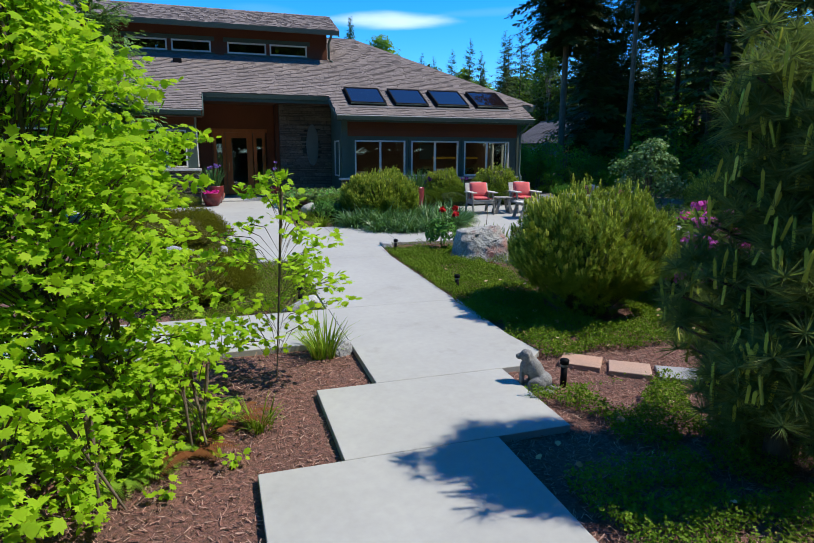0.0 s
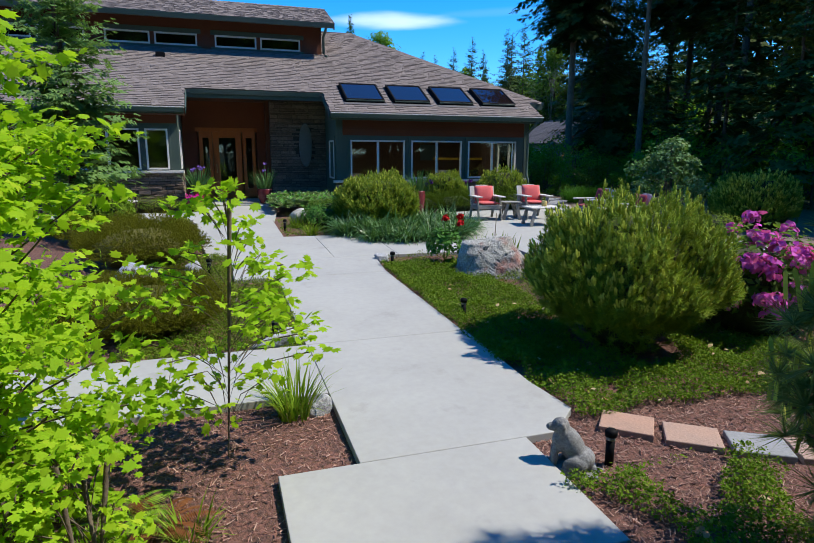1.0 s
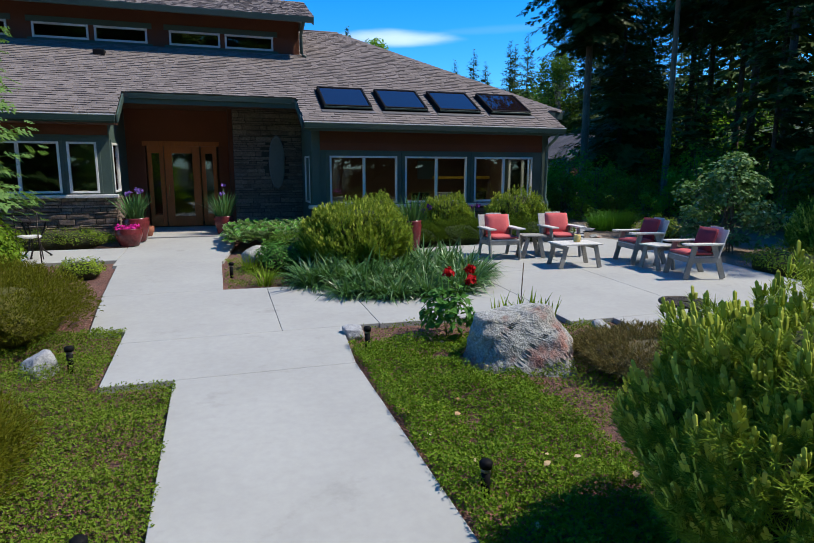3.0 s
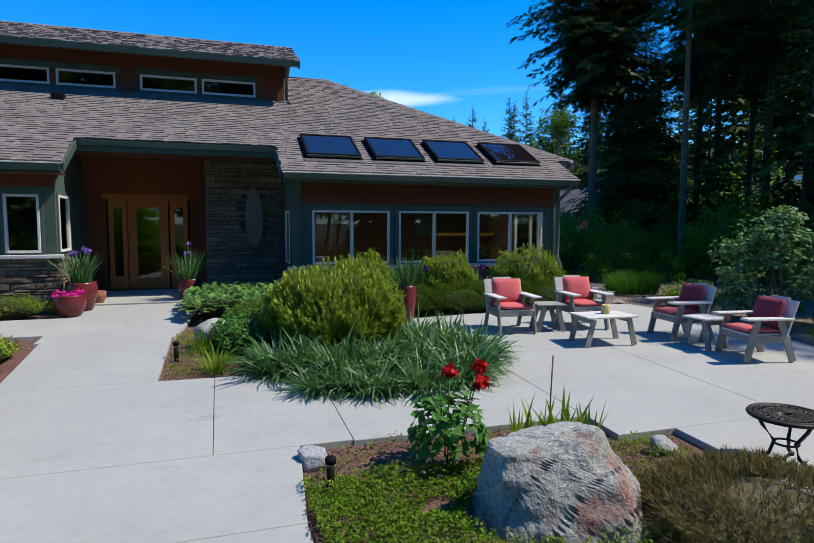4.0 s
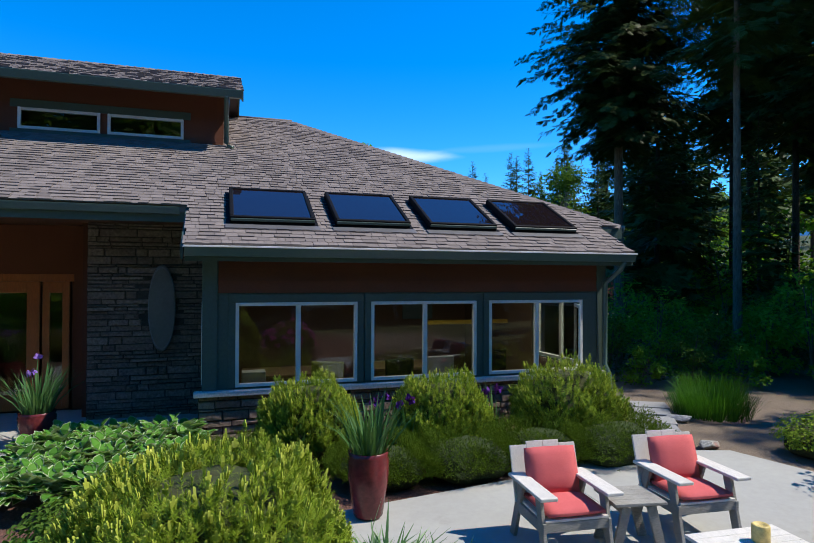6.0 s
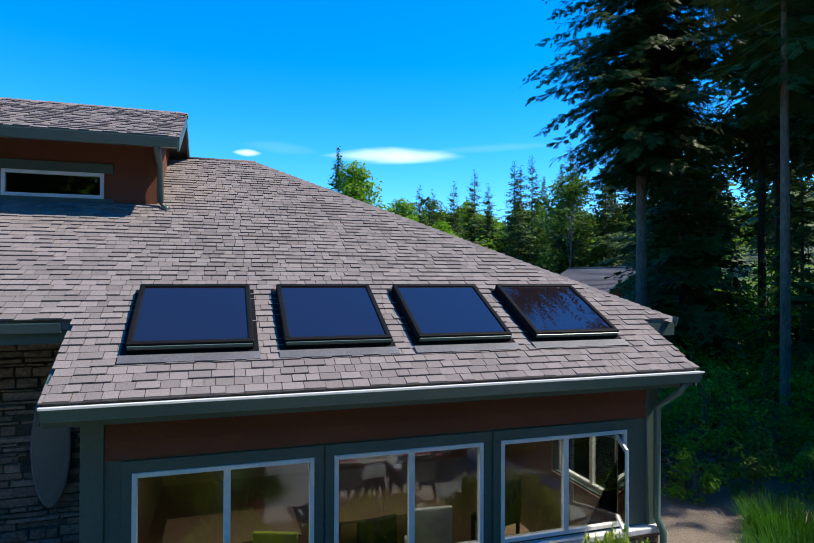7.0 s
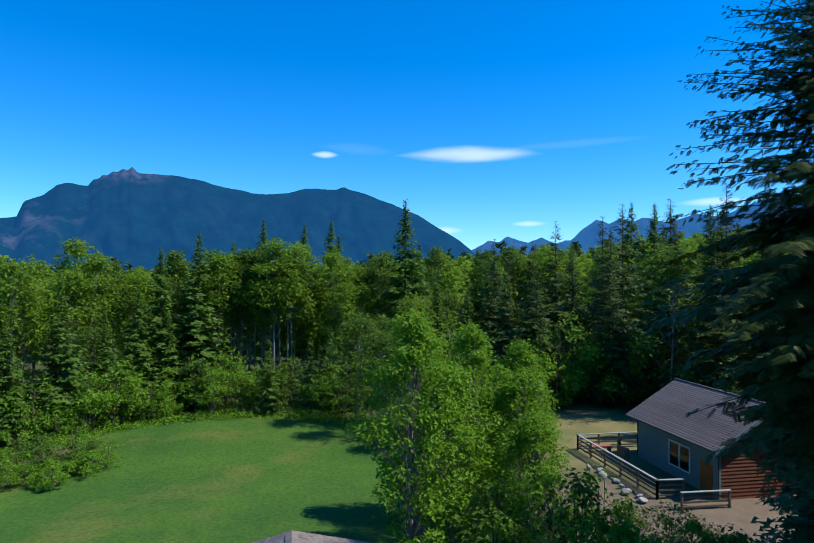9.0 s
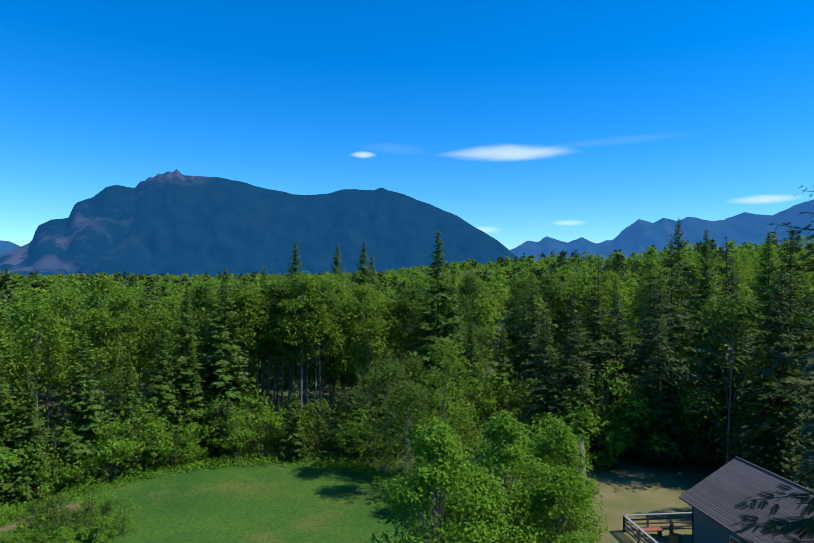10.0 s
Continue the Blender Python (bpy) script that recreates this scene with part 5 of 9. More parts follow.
M_HOSTA = leaf_mat("hosta_leaves", (0.08, 0.22, 0.03), (0.12, 0.30, 0.045), (0.18, 0.37, 0.07), 0.3, 0.4)
M_PEONY = leaf_mat("peony_leaves", (0.06, 0.17, 0.03), (0.09, 0.23, 0.04), (0.13, 0.28, 0.06), 0.25, 0.4)
M_FERN = leaf_mat("fern_fronds", (0.15, 0.27, 0.025), (0.22, 0.36, 0.035), (0.30, 0.42, 0.05), 0.35, 0.5)
M_FERN_DRY = leaf_mat("dry_fern_fronds", (0.16, 0.055, 0.02), (0.20, 0.085, 0.03), None, 0.2, 0.7)
M_PINK = leaf_mat("rhododendron_petals", (0.62, 0.09, 0.50), (0.72, 0.16, 0.60), (0.80, 0.30, 0.70), 0.35, 0.5)
M_MAGENTA = leaf_mat("magenta_petals", (0.72, 0.02, 0.32), (0.80, 0.04, 0.40), None, 0.3, 0.5)
M_CRIMSON = leaf_mat("crimson_petals", (0.42, 0.008, 0.012), (0.52, 0.014, 0.018), None, 0.2, 0.5)
M_VIOLET = leaf_mat("violet_petals", (0.22, 0.10, 0.45), (0.34, 0.20, 0.60), None, 0.3, 0.5)
M_DARK_VIOLET = leaf_mat("dark_violet_petals", (0.08, 0.02, 0.20), (0.13, 0.03, 0.28), None, 0.3, 0.5)
# Undergrowth greens lowered: the firs' deep shade is put into the leaf colour.
M_UNDER = leaf_mat("shade_toned_undergrowth_leaves", (0.036, 0.066, 0.018), (0.054, 0.096, 0.025), (0.095, 0.145, 0.036), 0.2)
M_HEATHER = leaf_mat("brown_heather", (0.15, 0.125, 0.05), (0.21, 0.175, 0.07), (0.27, 0.17, 0.09), 0.3, 0.7)

# ---- mountains ----
def range_mesh(name, crest, dist, seed, rough, depth=900.0):
    """A mountain range: crest heights by bearing (degrees, elevation), with ridges and gullies falling towards the valley."""
    az = np.array([c[0] for c in crest], float)
    el = np.array([c[1] for c in crest], float)
    n, m = 260, 46
    A = np.linspace(az[0], az[-1], n)
    E = np.interp(A, az, el)
    V = []
    for j in range(m):
        s = j / (m - 1)
        for i in range(n):
            a = radians(A[i])
            nz = noise.fractal(Vector((A[i] * 0.35, s * 3.0, seed)), 0.9, 2.1, 6)
            rid = abs(noise.noise(Vector((A[i] * 0.55 + 3 * s, s * 1.2, seed + 5))))
            d = dist - depth * s * (1 + 0.15 * nz)
            top = dist * math.tan(radians(E[i]))
            prof = (1 - s) ** 1.15
            z = top * prof + rough * math.sin(math.pi * min(1, s * 1.4 + 0.06)) * (nz * 0.9 - rid * 1.1) + (rough * 0.10 * nz if j == 0 else 0)
            V.append((7.7 + d * math.sin(a), 20 + d * math.cos(a), 12 + z * 1.0 - 30 * s))
    i = (np.arange(m - 1)[:, None] * n + np.arange(n - 1)[None, :]).ravel()
    return fast_mesh(name, V, np.stack([i, i + 1, i + n + 1, i + n], 1), True)


def mountain_mat(name, low, rock, haze, glow, rock_from, summit=None):
    m, n, l, p = node_mat(name)
    tc = n.new("ShaderNodeTexCoord")
    g = n.new("ShaderNodeNewGeometry")
    sp = n.new("ShaderNodeSeparateXYZ")
    l.new(g.outputs["Normal"], sp.inputs[0])
    sx = n.new("ShaderNodeSeparateXYZ")
    l.new(tc.outputs["Object"], sx.inputs[0])
    trees = noise_fac(n, l, tc.outputs["Object"], 0.012, 0.35, 0.65, 10.0)
    col = mix_rgb(n, l, low, tuple(c * 3.0 for c in low), trees)
    steep = noise_fac(n, l, tc.outputs["Object"], 0.006, 0.49, 0.60, 12.0, (1, 1, 0.35))
    west = n.new("ShaderNodeMapRange")
    west.inputs["From Min"].default_value, west.inputs["From Max"].default_value = rock_from[0], rock_from[1]
    west.inputs["To Min"].default_value = 0.04
    l.new(sx.outputs["X"], west.inputs["Value"])
    mu = n.new("ShaderNodeMath")
    mu.operation = "MULTIPLY"
    l.new(steep, mu.inputs[0])
    l.new(west.outputs[0], mu.inputs[1])
    if summit:
        high = n.new("ShaderNodeMapRange")
        high.inputs["From Min"].default_value, high.inputs["From Max"].default_value = summit[0], summit[1]
        l.new(sx.outputs["Z"], high.inputs["Value"])
        side = n.new("ShaderNodeMapRange")
        side.inputs["From Min"].default_value, side.inputs["From Max"].default_value = -640.0, -760.0
        l.new(sx.outputs["X"], side.inputs["Value"])
        both = n.new("ShaderNodeMath")
        both.operation = "MULTIPLY"
        crag = noise_fac(n, l, tc.outputs["Object"], 0.03, 0.38, 0.58, 10.0, (1, 1, 0.5))
        rim = n.new("ShaderNodeMath")
        rim.operation = "MULTIPLY"
        l.new(high.outputs[0], rim.inputs[0])
        l.new(crag, rim.inputs[1])
        l.new(rim.outputs[0], both.inputs[0])
        l.new(side.outputs[0], both.inputs[1])
        mx = n.new("ShaderNodeMath")
        mx.operation = "MAXIMUM"
        l.new(mu.outputs[0], mx.inputs[0])
        l.new(both.outputs[0], mx.inputs[1])
        mu = mx
    col = mix_rgb(n, l, col, rock, mu.outputs[0])
    l.new(col, p.inputs["Base Color"])
    p.inputs["Roughness"].default_value, p.inputs["Specular IOR Level"].default_value = 1.0, 0.0
    # Aerial haze is put onto the slopes as a faint blue emission.
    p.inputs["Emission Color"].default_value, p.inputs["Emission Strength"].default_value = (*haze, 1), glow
    return m


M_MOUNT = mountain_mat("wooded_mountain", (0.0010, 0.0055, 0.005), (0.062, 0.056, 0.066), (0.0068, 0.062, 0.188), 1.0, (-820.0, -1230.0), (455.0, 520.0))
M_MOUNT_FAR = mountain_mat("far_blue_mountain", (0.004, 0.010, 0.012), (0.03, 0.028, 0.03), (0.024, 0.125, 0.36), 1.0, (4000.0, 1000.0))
CREST = ((-34, 0.2), (-29.5, 0.6), (-28.1, 1.4), (-26, 2.5), (-25.6, 3.9), (-24.6, 4.6), (-23.4, 4.7), (-22.9, 6.0), (-21.6, 6.6), (-20.6, 7.55), (-19.6, 7.75), (-18.3, 7.6), (-17.9, 8.15), (-17.5, 8.25), (-17.2, 8.6), (-16.8, 8.6), (-16.4, 8.95), (-16.0, 8.9), (-15.6, 9.25), (-15.2, 9.1), (-14.85, 9.55), (-14.4, 9.0), (-11, 8.95), (-9.5, 8.8),
         (-7, 8.2), (-4.6, 7.8), (-3.2, 7.68), (-1.8, 7.8), (0.5, 8.35), (3.4, 8.3), (4.1, 8.65), (4.8, 8.35), (7, 7.7), (9, 6.9), (11.5, 5.9), (13.5, 4.7), (15.5, 3.4), (17.0, 2.2), (19, 0.8), (21, -0.6))
FAR_CREST = ((14, 0.5), (16.6, 2.6), (18.3, 3.6), (19.3, 3.5), (20.0, 3.95), (21.0, 3.6), (22.0, 3.2), (23.2, 3.8), (24.6, 3.3), (25.9, 3.5), (27.2, 4.6), (28.2, 5.35), (29.3, 4.95), (30.2, 5.5), (31.3, 5.1), (32.2, 5.55), (33.5, 5.2), (35.0, 5.0), (36.6, 5.6), (38.5, 5.4), (40.2, 6.1), (43, 6.6), (47, 6.0), (54, 4.0))
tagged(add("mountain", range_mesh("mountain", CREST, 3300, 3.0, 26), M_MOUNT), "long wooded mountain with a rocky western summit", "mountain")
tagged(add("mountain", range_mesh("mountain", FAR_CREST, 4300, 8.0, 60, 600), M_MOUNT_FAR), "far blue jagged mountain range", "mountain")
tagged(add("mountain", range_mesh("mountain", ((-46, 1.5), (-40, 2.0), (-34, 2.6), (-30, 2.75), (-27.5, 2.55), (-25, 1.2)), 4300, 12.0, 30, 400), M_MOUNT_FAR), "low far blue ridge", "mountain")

# ---- lawn behind the lodge ----
def lawn_outline(k, n):
    a = 2 * math.pi * k / n
    wob = 1 + 0.08 * math.sin(3 * a + 1) + 0.05 * math.sin(7 * a)
    return 1.0 + 17.5 * math.cos(a) * wob, 52.0 + 20.5 * math.sin(a) * wob


rl = np.random.default_rng(21)
LV, LF = [], []
rings, seg = 14, 72
for j in range(rings + 1):
    for k in range(seg):
        ox, oy = lawn_outline(k, seg)
        s = j / rings
        LV.append((1.0 + (ox - 1.0) * s, 52.0 + (oy - 52.0) * s, 0))
LV = np.array(LV)
LV[:, 2] = gz(LV[:, 0], LV[:, 1]) + 0.05
for j in range(rings):
    for k in range(seg):
        LF.append((j * seg + k, (j + 1) * seg + k, (j + 1) * seg + (k + 1) % seg, j * seg + (k + 1) % seg))
add("lawn", fast_mesh("lawn", LV, LF, True), M_LAWN, None, "mown green lawn with drier patches", "structure", "lawn")
TRACK = ((-17.0, 53.5, 1.6), (-13.5, 57.2, 1.5), (-11.4, 59.8, 1.5), (-8.8, 63.4, 1.2))
TV = []
for (xa, ya, wa), (xb, yb, wb) in zip(TRACK, TRACK[1:]):
    for q in range(8):
        s = q / 8
        xm, ym, wm = xa + (xb - xa) * s, ya + (yb - ya) * s, wa + (wb - wa) * s
        nx, ny = (yb - ya) / math.hypot(xb - xa, yb - ya), -(xb - xa) / math.hypot(xb - xa, yb - ya)
        TV += [(xm + nx * wm * e * (1 + 0.5 * noise.noise(Vector((xm, ym, e * 5)))), ym + ny * wm * e * (1 + 0.5 * noise.noise(Vector((xm, ym, e * 5)))), 0) for e in (-1.0, -0.5, 0.0, 0.5, 1.0)]
TV = np.array(TV)
TV[:, 2] = gz(TV[:, 0], TV[:, 1]) + 0.075
TV[0::5, 2] -= 0.06
TV[4::5, 2] -= 0.06
i = (np.arange(len(TV) // 5 - 1)[:, None] * 5 + np.arange(4)[None, :]).ravel()
add("dirt_track", fast_mesh("dirt_track", TV, np.stack([i, i + 5, i + 6, i + 1], 1), True), surface("dry_track_soil", (0.22, 0.145, 0.075), (0.15, 0.14, 0.05), 0.95, 0, 0.8, 9.0, 0.5, 0.6, stain=(0.10, 0.14, 0.03), stain_at=0.56), None, "dry brown worn track across the lawn", "structure", "track")
BL = blade(0.9, 0.09, 2)
n = 36000
ang, rad = rl.uniform(0, 2 * math.pi, n), np.sqrt(rl.uniform(0, 1, n))
gx, gy = 1.0 + 17.3 * np.cos(ang) * rad, 52.0 + 20.3 * np.sin(ang) * rad
P = np.stack([gx, gy, gz(gx, gy) + 0.03], 1)
edge = (rad > 0.9) & (gy > 46)
V, F = spread(BL, P, frames(np.tile([0, 0, 1.0], (n, 1)) + rl.normal(size=(n, 3)) * 0.25, rl.uniform(0, 6.28, n)), rl.uniform(0.05, 0.10, n) * np.where(edge, 4.6, 1.0))
tall = 15000
ang, rad = rl.uniform(0.1, math.pi - 0.1, tall), rl.uniform(0.86, 1.08, tall)
tx, ty = 1.0 + 17.5 * np.cos(ang) * rad, 52.0 + 20.5 * np.sin(ang) * rad
lump = 0.5 + 0.5 * np.sin(tx * 0.9 + 1.0) * np.cos(ty * 0.7 + tx * 0.3)
keep = rl.random(tall) < 0.25 + 0.75 * lump
tx, ty, lump = tx[keep], ty[keep], lump[keep]
TV, TF = spread(LEAF, np.stack([tx, ty, gz(tx, ty) + rl.uniform(0.05, 0.75, len(tx)) * (0.35 + 0.65 * lump)], 1), frames(np.tile([0, -0.3, 1.0], (len(tx), 1)) + rl.normal(size=(len(tx), 3)) * 0.5, rl.uniform(0, 6.28, len(tx))), rl.uniform(0.12, 0.28, len(tx)))
add("meadow_growth", fast_mesh("meadow_growth", TV, TF), M_BIRCH, None, "rank bright green growth along the lawn's far edge", "stuff", "undergrowth")
add("lawn_grass", fast_mesh("lawn_grass", V, F), M_GRASS, None, "short mown grass, longer along the wood", "stuff", "grass")

# ---- trees ----
FIR_NEAR = [conifer_meshes(18.6, 7.2, 5.0, 31, 0.27, 10, 0.13, 9, 0.46, 0.19, 24, -14, 0.038, 0.55, 0.62, 0.85, 3.0), conifer_meshes(17, 8.5, 3.0, 32, 0.42, 7, 0.24, 6, 0.58, 0.14, 30, -18, 0.042, 0.5)]
FIR_MID = [conifer_meshes(h, c, rr, sd, 0.66, 6, 0.46, 2, 1.1, tr, 30, -10, 0.17, 0.35, 0.8, 0.35) for h, c, rr, sd, tr in ((27, 10, 4.4, 41, 0.2), (24, 8.5, 4.2, 42, 0.18), (25, 12, 3.6, 43, 0.15), (18, 1.0, 4.2, 44, 0.16))]
FIR_DEEP = [conifer_meshes(h, c, rr, sd, 0.95, 6, 0.8, 1, 1.6, tr, 30, -10, 0.24, 0.35, 0.8, 0.4) for h, c, rr, sd, tr in ((26, 8, 4.4, 45, 0.2), (23, 6.5, 4.2, 46, 0.18))]
FIR_FAR = [conifer_meshes(h, c, rr, sd, 0.5, 7, 0.5, 1, 1.15, 0.14, 35, -8, 0.26, 0.25, 1.0, 0.25, 12.0) for h, c, rr, sd in ((17, 0.8, 4.3, 51), (14, 0.6, 4.0, 52), (20, 1.6, 4.8, 53))]
FIR_SOUTH = conifer_meshes(18, 1.0, 3.4, 58, 1.2, 6, 1.2, 1, 2.2, 0.15, 35, -8, 0.3)
ALDER_SOUTH = broadleaf_meshes(13, 2.5, 3.2, 65, 900, 0.7, 26, 0.11)
FIR_YOUNG = [conifer_meshes(h, 0.3, rr, sd, 0.5, 5, 0.4, 1, 0.9, 0.09, 50, 5, 0.2) for h, rr, sd in ((7, 1.6, 56), (9, 1.8, 57))]
ALDERS = [broadleaf_meshes(h, c, rr, sd, 2900, 0.33, 46, 0.09, flat=0.5, clump=(0.28, 0.52)) for h, c, rr, sd in ((13, 3.5, 3.0, 61), (12, 2.0, 3.2, 62), (14, 5.0, 3.0, 63), (9, 0.8, 2.8, 64))]
ALDER_STEMS = [broadleaf_meshes(h, c, rr, sd, 2500, 0.38, 38, 0.13, st, flat=0.5, rise=0.1, clump=(0.28, 0.52)) for h, c, rr, sd, st in ((15.0, 8.5, 2.6, 66, 1), (14.0, 7.5, 2.8, 67, 2), (16.0, 9.5, 2.6, 68, 1))]
BIRCHES = [broadleaf_meshes(h, c, rr, sd, 10000, 0.17, 130, 0.09, clump=(0.16, 0.34)) for h, c, rr, sd in ((8.6, 0.9, 2.0, 71), (7.2, 0.4, 2.2, 72))]
SHRUBS = [broadleaf_meshes(h, 0.2, rr, sd, 1050, 0.185, 22, 0.05, 3) for h, rr, sd in ((2.6, 1.3, 81), (1.9, 1.2, 82), (3.4, 1.6, 83))]


def set_tree(name, meshes, mats, label, category, x, y, scale=1.0, turn=None, group="", dz=-0.1):
    t = random.uniform(0, 360) if turn is None else turn
    return tree(name, meshes, mats, label, category, Matrix.Translation((x, y, gz1(x, y) + dz)) @ Matrix.Rotation(radians(t), 4, "Z") @ Matrix.Scale(scale, 4), group)


random.seed(11)
set_tree("fir_tree", FIR_NEAR[0], (M_BARK_GREY, M_FIR_SHADED), "tall fir with long drooping limbs beside the lodge", "tree", 17.6, 27.8, 1.0, 40)
set_tree("fir_tree", FIR_NEAR[1], (M_BARK_GREY, M_FIR), "slim fir with a bare pale trunk at the wood's edge", "tree", 18.46, 23.56, 1.0, 10)
spots = []
for x, y in ((-2.7, 76.0), (-5.9, 75.0), (17.6, 78.0), (-4.4, 78.5)):
    spots.extend([(x, y), (x - 2.0, y + 0.5), (x + 2.0, y + 0.5), (x, y - 1.8)])


def free(x, y, gap):
    if all((x - a) ** 2 + (y - b) ** 2 > gap * gap for a, b in spots):
        spots.append((x, y))
        return True
    return False


free(17.6, 27.8, 0.1), free(18.46, 23.56, 0.1)
for x, y in ((25.6, 26.4), (24.6, 22.0), (26.4, 31.2), (25.5, 18.0), (27.5, 29.0), (20.6, 20.4), (29.5, 33.0), (38.0, 32.0), (26.0, 12.5), (27.5, 8.0), (25.5, 3.0), (29.0, 20.5), (31.0, 24.5), ):
    spots.append((x, y))
    set_tree("fir_tree", random.choice(FIR_MID[:3]), (M_BARK, M_FIR), "tall dark fir in the wood beside the lodge", "tree", x, y, random.uniform(0.85, 1.1), None, "firs of the wood")
for x, y, sc in ((21.8, 12.5, 0.8), (19.9, 9.6, 0.65), (22.0, 6.5, 0.85), (23.3, 17.8, 0.85), (23.6, 31.2, 0.6), (25.2, 34.0, 0.8)):
    spots.append((x, y))
    set_tree("fir_tree", FIR_MID[3], (M_BARK, M_FIR), "dense young fir at the wood's edge", "tree", x, y, sc, None, "firs of the wood")
made = 0
while made < 32:
    x, y = random.uniform(28, 62), random.uniform(-6, 78)
    open_view = 33 < math.degrees(math.atan2(x - 3.0, y - 7.6)) < 47
    if open_view and random.random() < 0.55:
        continue
    if x > 17 + max(0, y - 24) * 0.78 + (6 if 38 < y < 54 else 0) and free(x, y, 3.4):
        kind_of, sc, turn = random.choice(FIR_DEEP), random.uniform(0.75, 1.1), random.uniform(0, 360)
        made += 1
        # the clearing round the cottage lies open to the sun
        if x > 43 or not 37 < y + 0.29 * (x - 23) < 46.5:
            set_tree("fir_tree", kind_of, (M_BARK, M_FIR), "tall dark fir in the wood beside the lodge", "tree", x, y, sc, turn, "firs of the wood")
# behind the cottage
for x, y, s in ((24.5, 66, 0.68), (26.5, 64.5, 0.6), (28, 69, 0.76), (30.0, 65, 0.72), (33.0, 64, 0.82), (35, 69, 0.9), (38, 63, 0.95), (33, 75, 0.9), (27, 77, 0.8), (40, 74, 1.0), (37, 56, 0.85), (41, 60, 1.0), (36, 50, 0.85), (40, 50, 0.95), (36, 59.5, 0.85), (31.5, 61.5, 0.62)):
    set_tree("fir_tree", FIR_MID[3], (M_BARK, M_FIR), "dark fir behind the cottage", "tree", x, y, s, None, "firs behind the cottage")
    spots.append((x, y))

# edge of the wood beyond the lawn
def wood_edge(x):
    """Where the wood begins beyond the lawn."""
    return max(40.0, 72.6 + min(0.0, x + 4) * 0.85) if x < 4 else 71.0 + max(0.0, x - 14) * 0.3


made = 0
while made < 125:
    x = random.uniform(-46, 60)
    back = abs(random.gauss(0, 10))
    y = wood_edge(x) + 1.5 + back
    if (-2.5 < x < 7.5 and back < 8.0) or not free(x, y, 2.2):
        continue
    made += 1
    k = random.random() if x < 20 else random.uniform(0.62, 0.84)
    if k < 0.72:
        set_tree("alder_tree", random.choice(ALDER_STEMS if back > 5.0 else ALDERS), (M_BARK_PALE, M_ALDER if k < 0.52 else M_ALDER_DARK), "leafy alder with a pale slender trunk at the lawn's far edge", "tree", x, y, random.uniform(0.88, 1.02) * min(1.0, 0.66 + 0.03 * back), None, "trees beyond the lawn")
    elif k < 0.84:
        set_tree("fir_tree", random.choice(FIR_FAR), (M_BARK, M_FIR_BRIGHT if k < 0.77 else M_FIR_SOFT), "conifer among the alders beyond the lawn", "tree", x, y, random.uniform(0.5, 0.72), None, "trees beyond the lawn")
    else:
        set_tree("young_fir", random.choice(FIR_YOUNG), (M_BARK, M_FIR_BRIGHT), "young conifer at the lawn's far edge", "tree", x, wood_edge(x) + random.uniform(0, 2.5), random.uniform(0.45, 0.9), None, "trees beyond the lawn")
for x, y, s in ((-2.7, 76.0, 1.08), (-5.9, 75.0, 0.98), (17.6, 78.0, 1.27), (19.6, 80.5, 0.95), (-4.4, 78.5, 0.8), (1.1, 112, 1.39), (7.5, 115, 1.37), (11.5, 110, 1.38), (-2.1, 100, 1.12), (12.8, 112, 1.25), (68.9, 120, 1.49), (50.9, 85, 1.26), (55, 80, 1.2)):
    set_tree("fir_tree", FIR_FAR[0], (M_BARK, M_FIR_SOFT), "tall conifer rising above the alders", "tree", x, y, s * 0.9, None, "tall conifers beyond the lawn")
for k in range(24):
    x, y = -2.2 + 0.41 * k + random.uniform(-0.3, 0.3), random.uniform(78.5, 86.0)
    set_tree("alder_tree", random.choice(ALDER_STEMS), (M_BARK_PALE, M_ALDER), "slender alder with a bare pale stem and a high crown", "tree", x, y, random.uniform(0.85, 1.0), None, "pale alder stems beyond the lawn")
for k in range(10):
    x = -27.0 + 2.5 * k + random.uniform(-0.6, 0.6)
    set_tree("fir_tree", FIR_FAR[k % 2], (M_BARK, random.choice((M_FIR_BRIGHT, M_FIR_SOFT, M_FIR_SOFT))), "soft green conifer at the lawn's western edge", "tree", x, wood_edge(x) + random.uniform(0.5, 3.0), random.uniform(0.62, 0.85), None, "conifers west of the lawn")
made = 0
while made < 110:
    x = random.uniform(-38, 34)
    y = wood_edge(x) + random.uniform(-1.2, 4.0)
    if free(x, y, 1.0):
        made += 1
        set_tree("shrub", random.choice(SHRUBS), (M_TWIG, random.choice((M_ALDER, M_ALDER_DARK, M_BIRCH))), "leafy shrub at the foot of the wood", "shrub", x, y, random.uniform(0.8, 2.0), None, "shrubs at the foot of the wood")

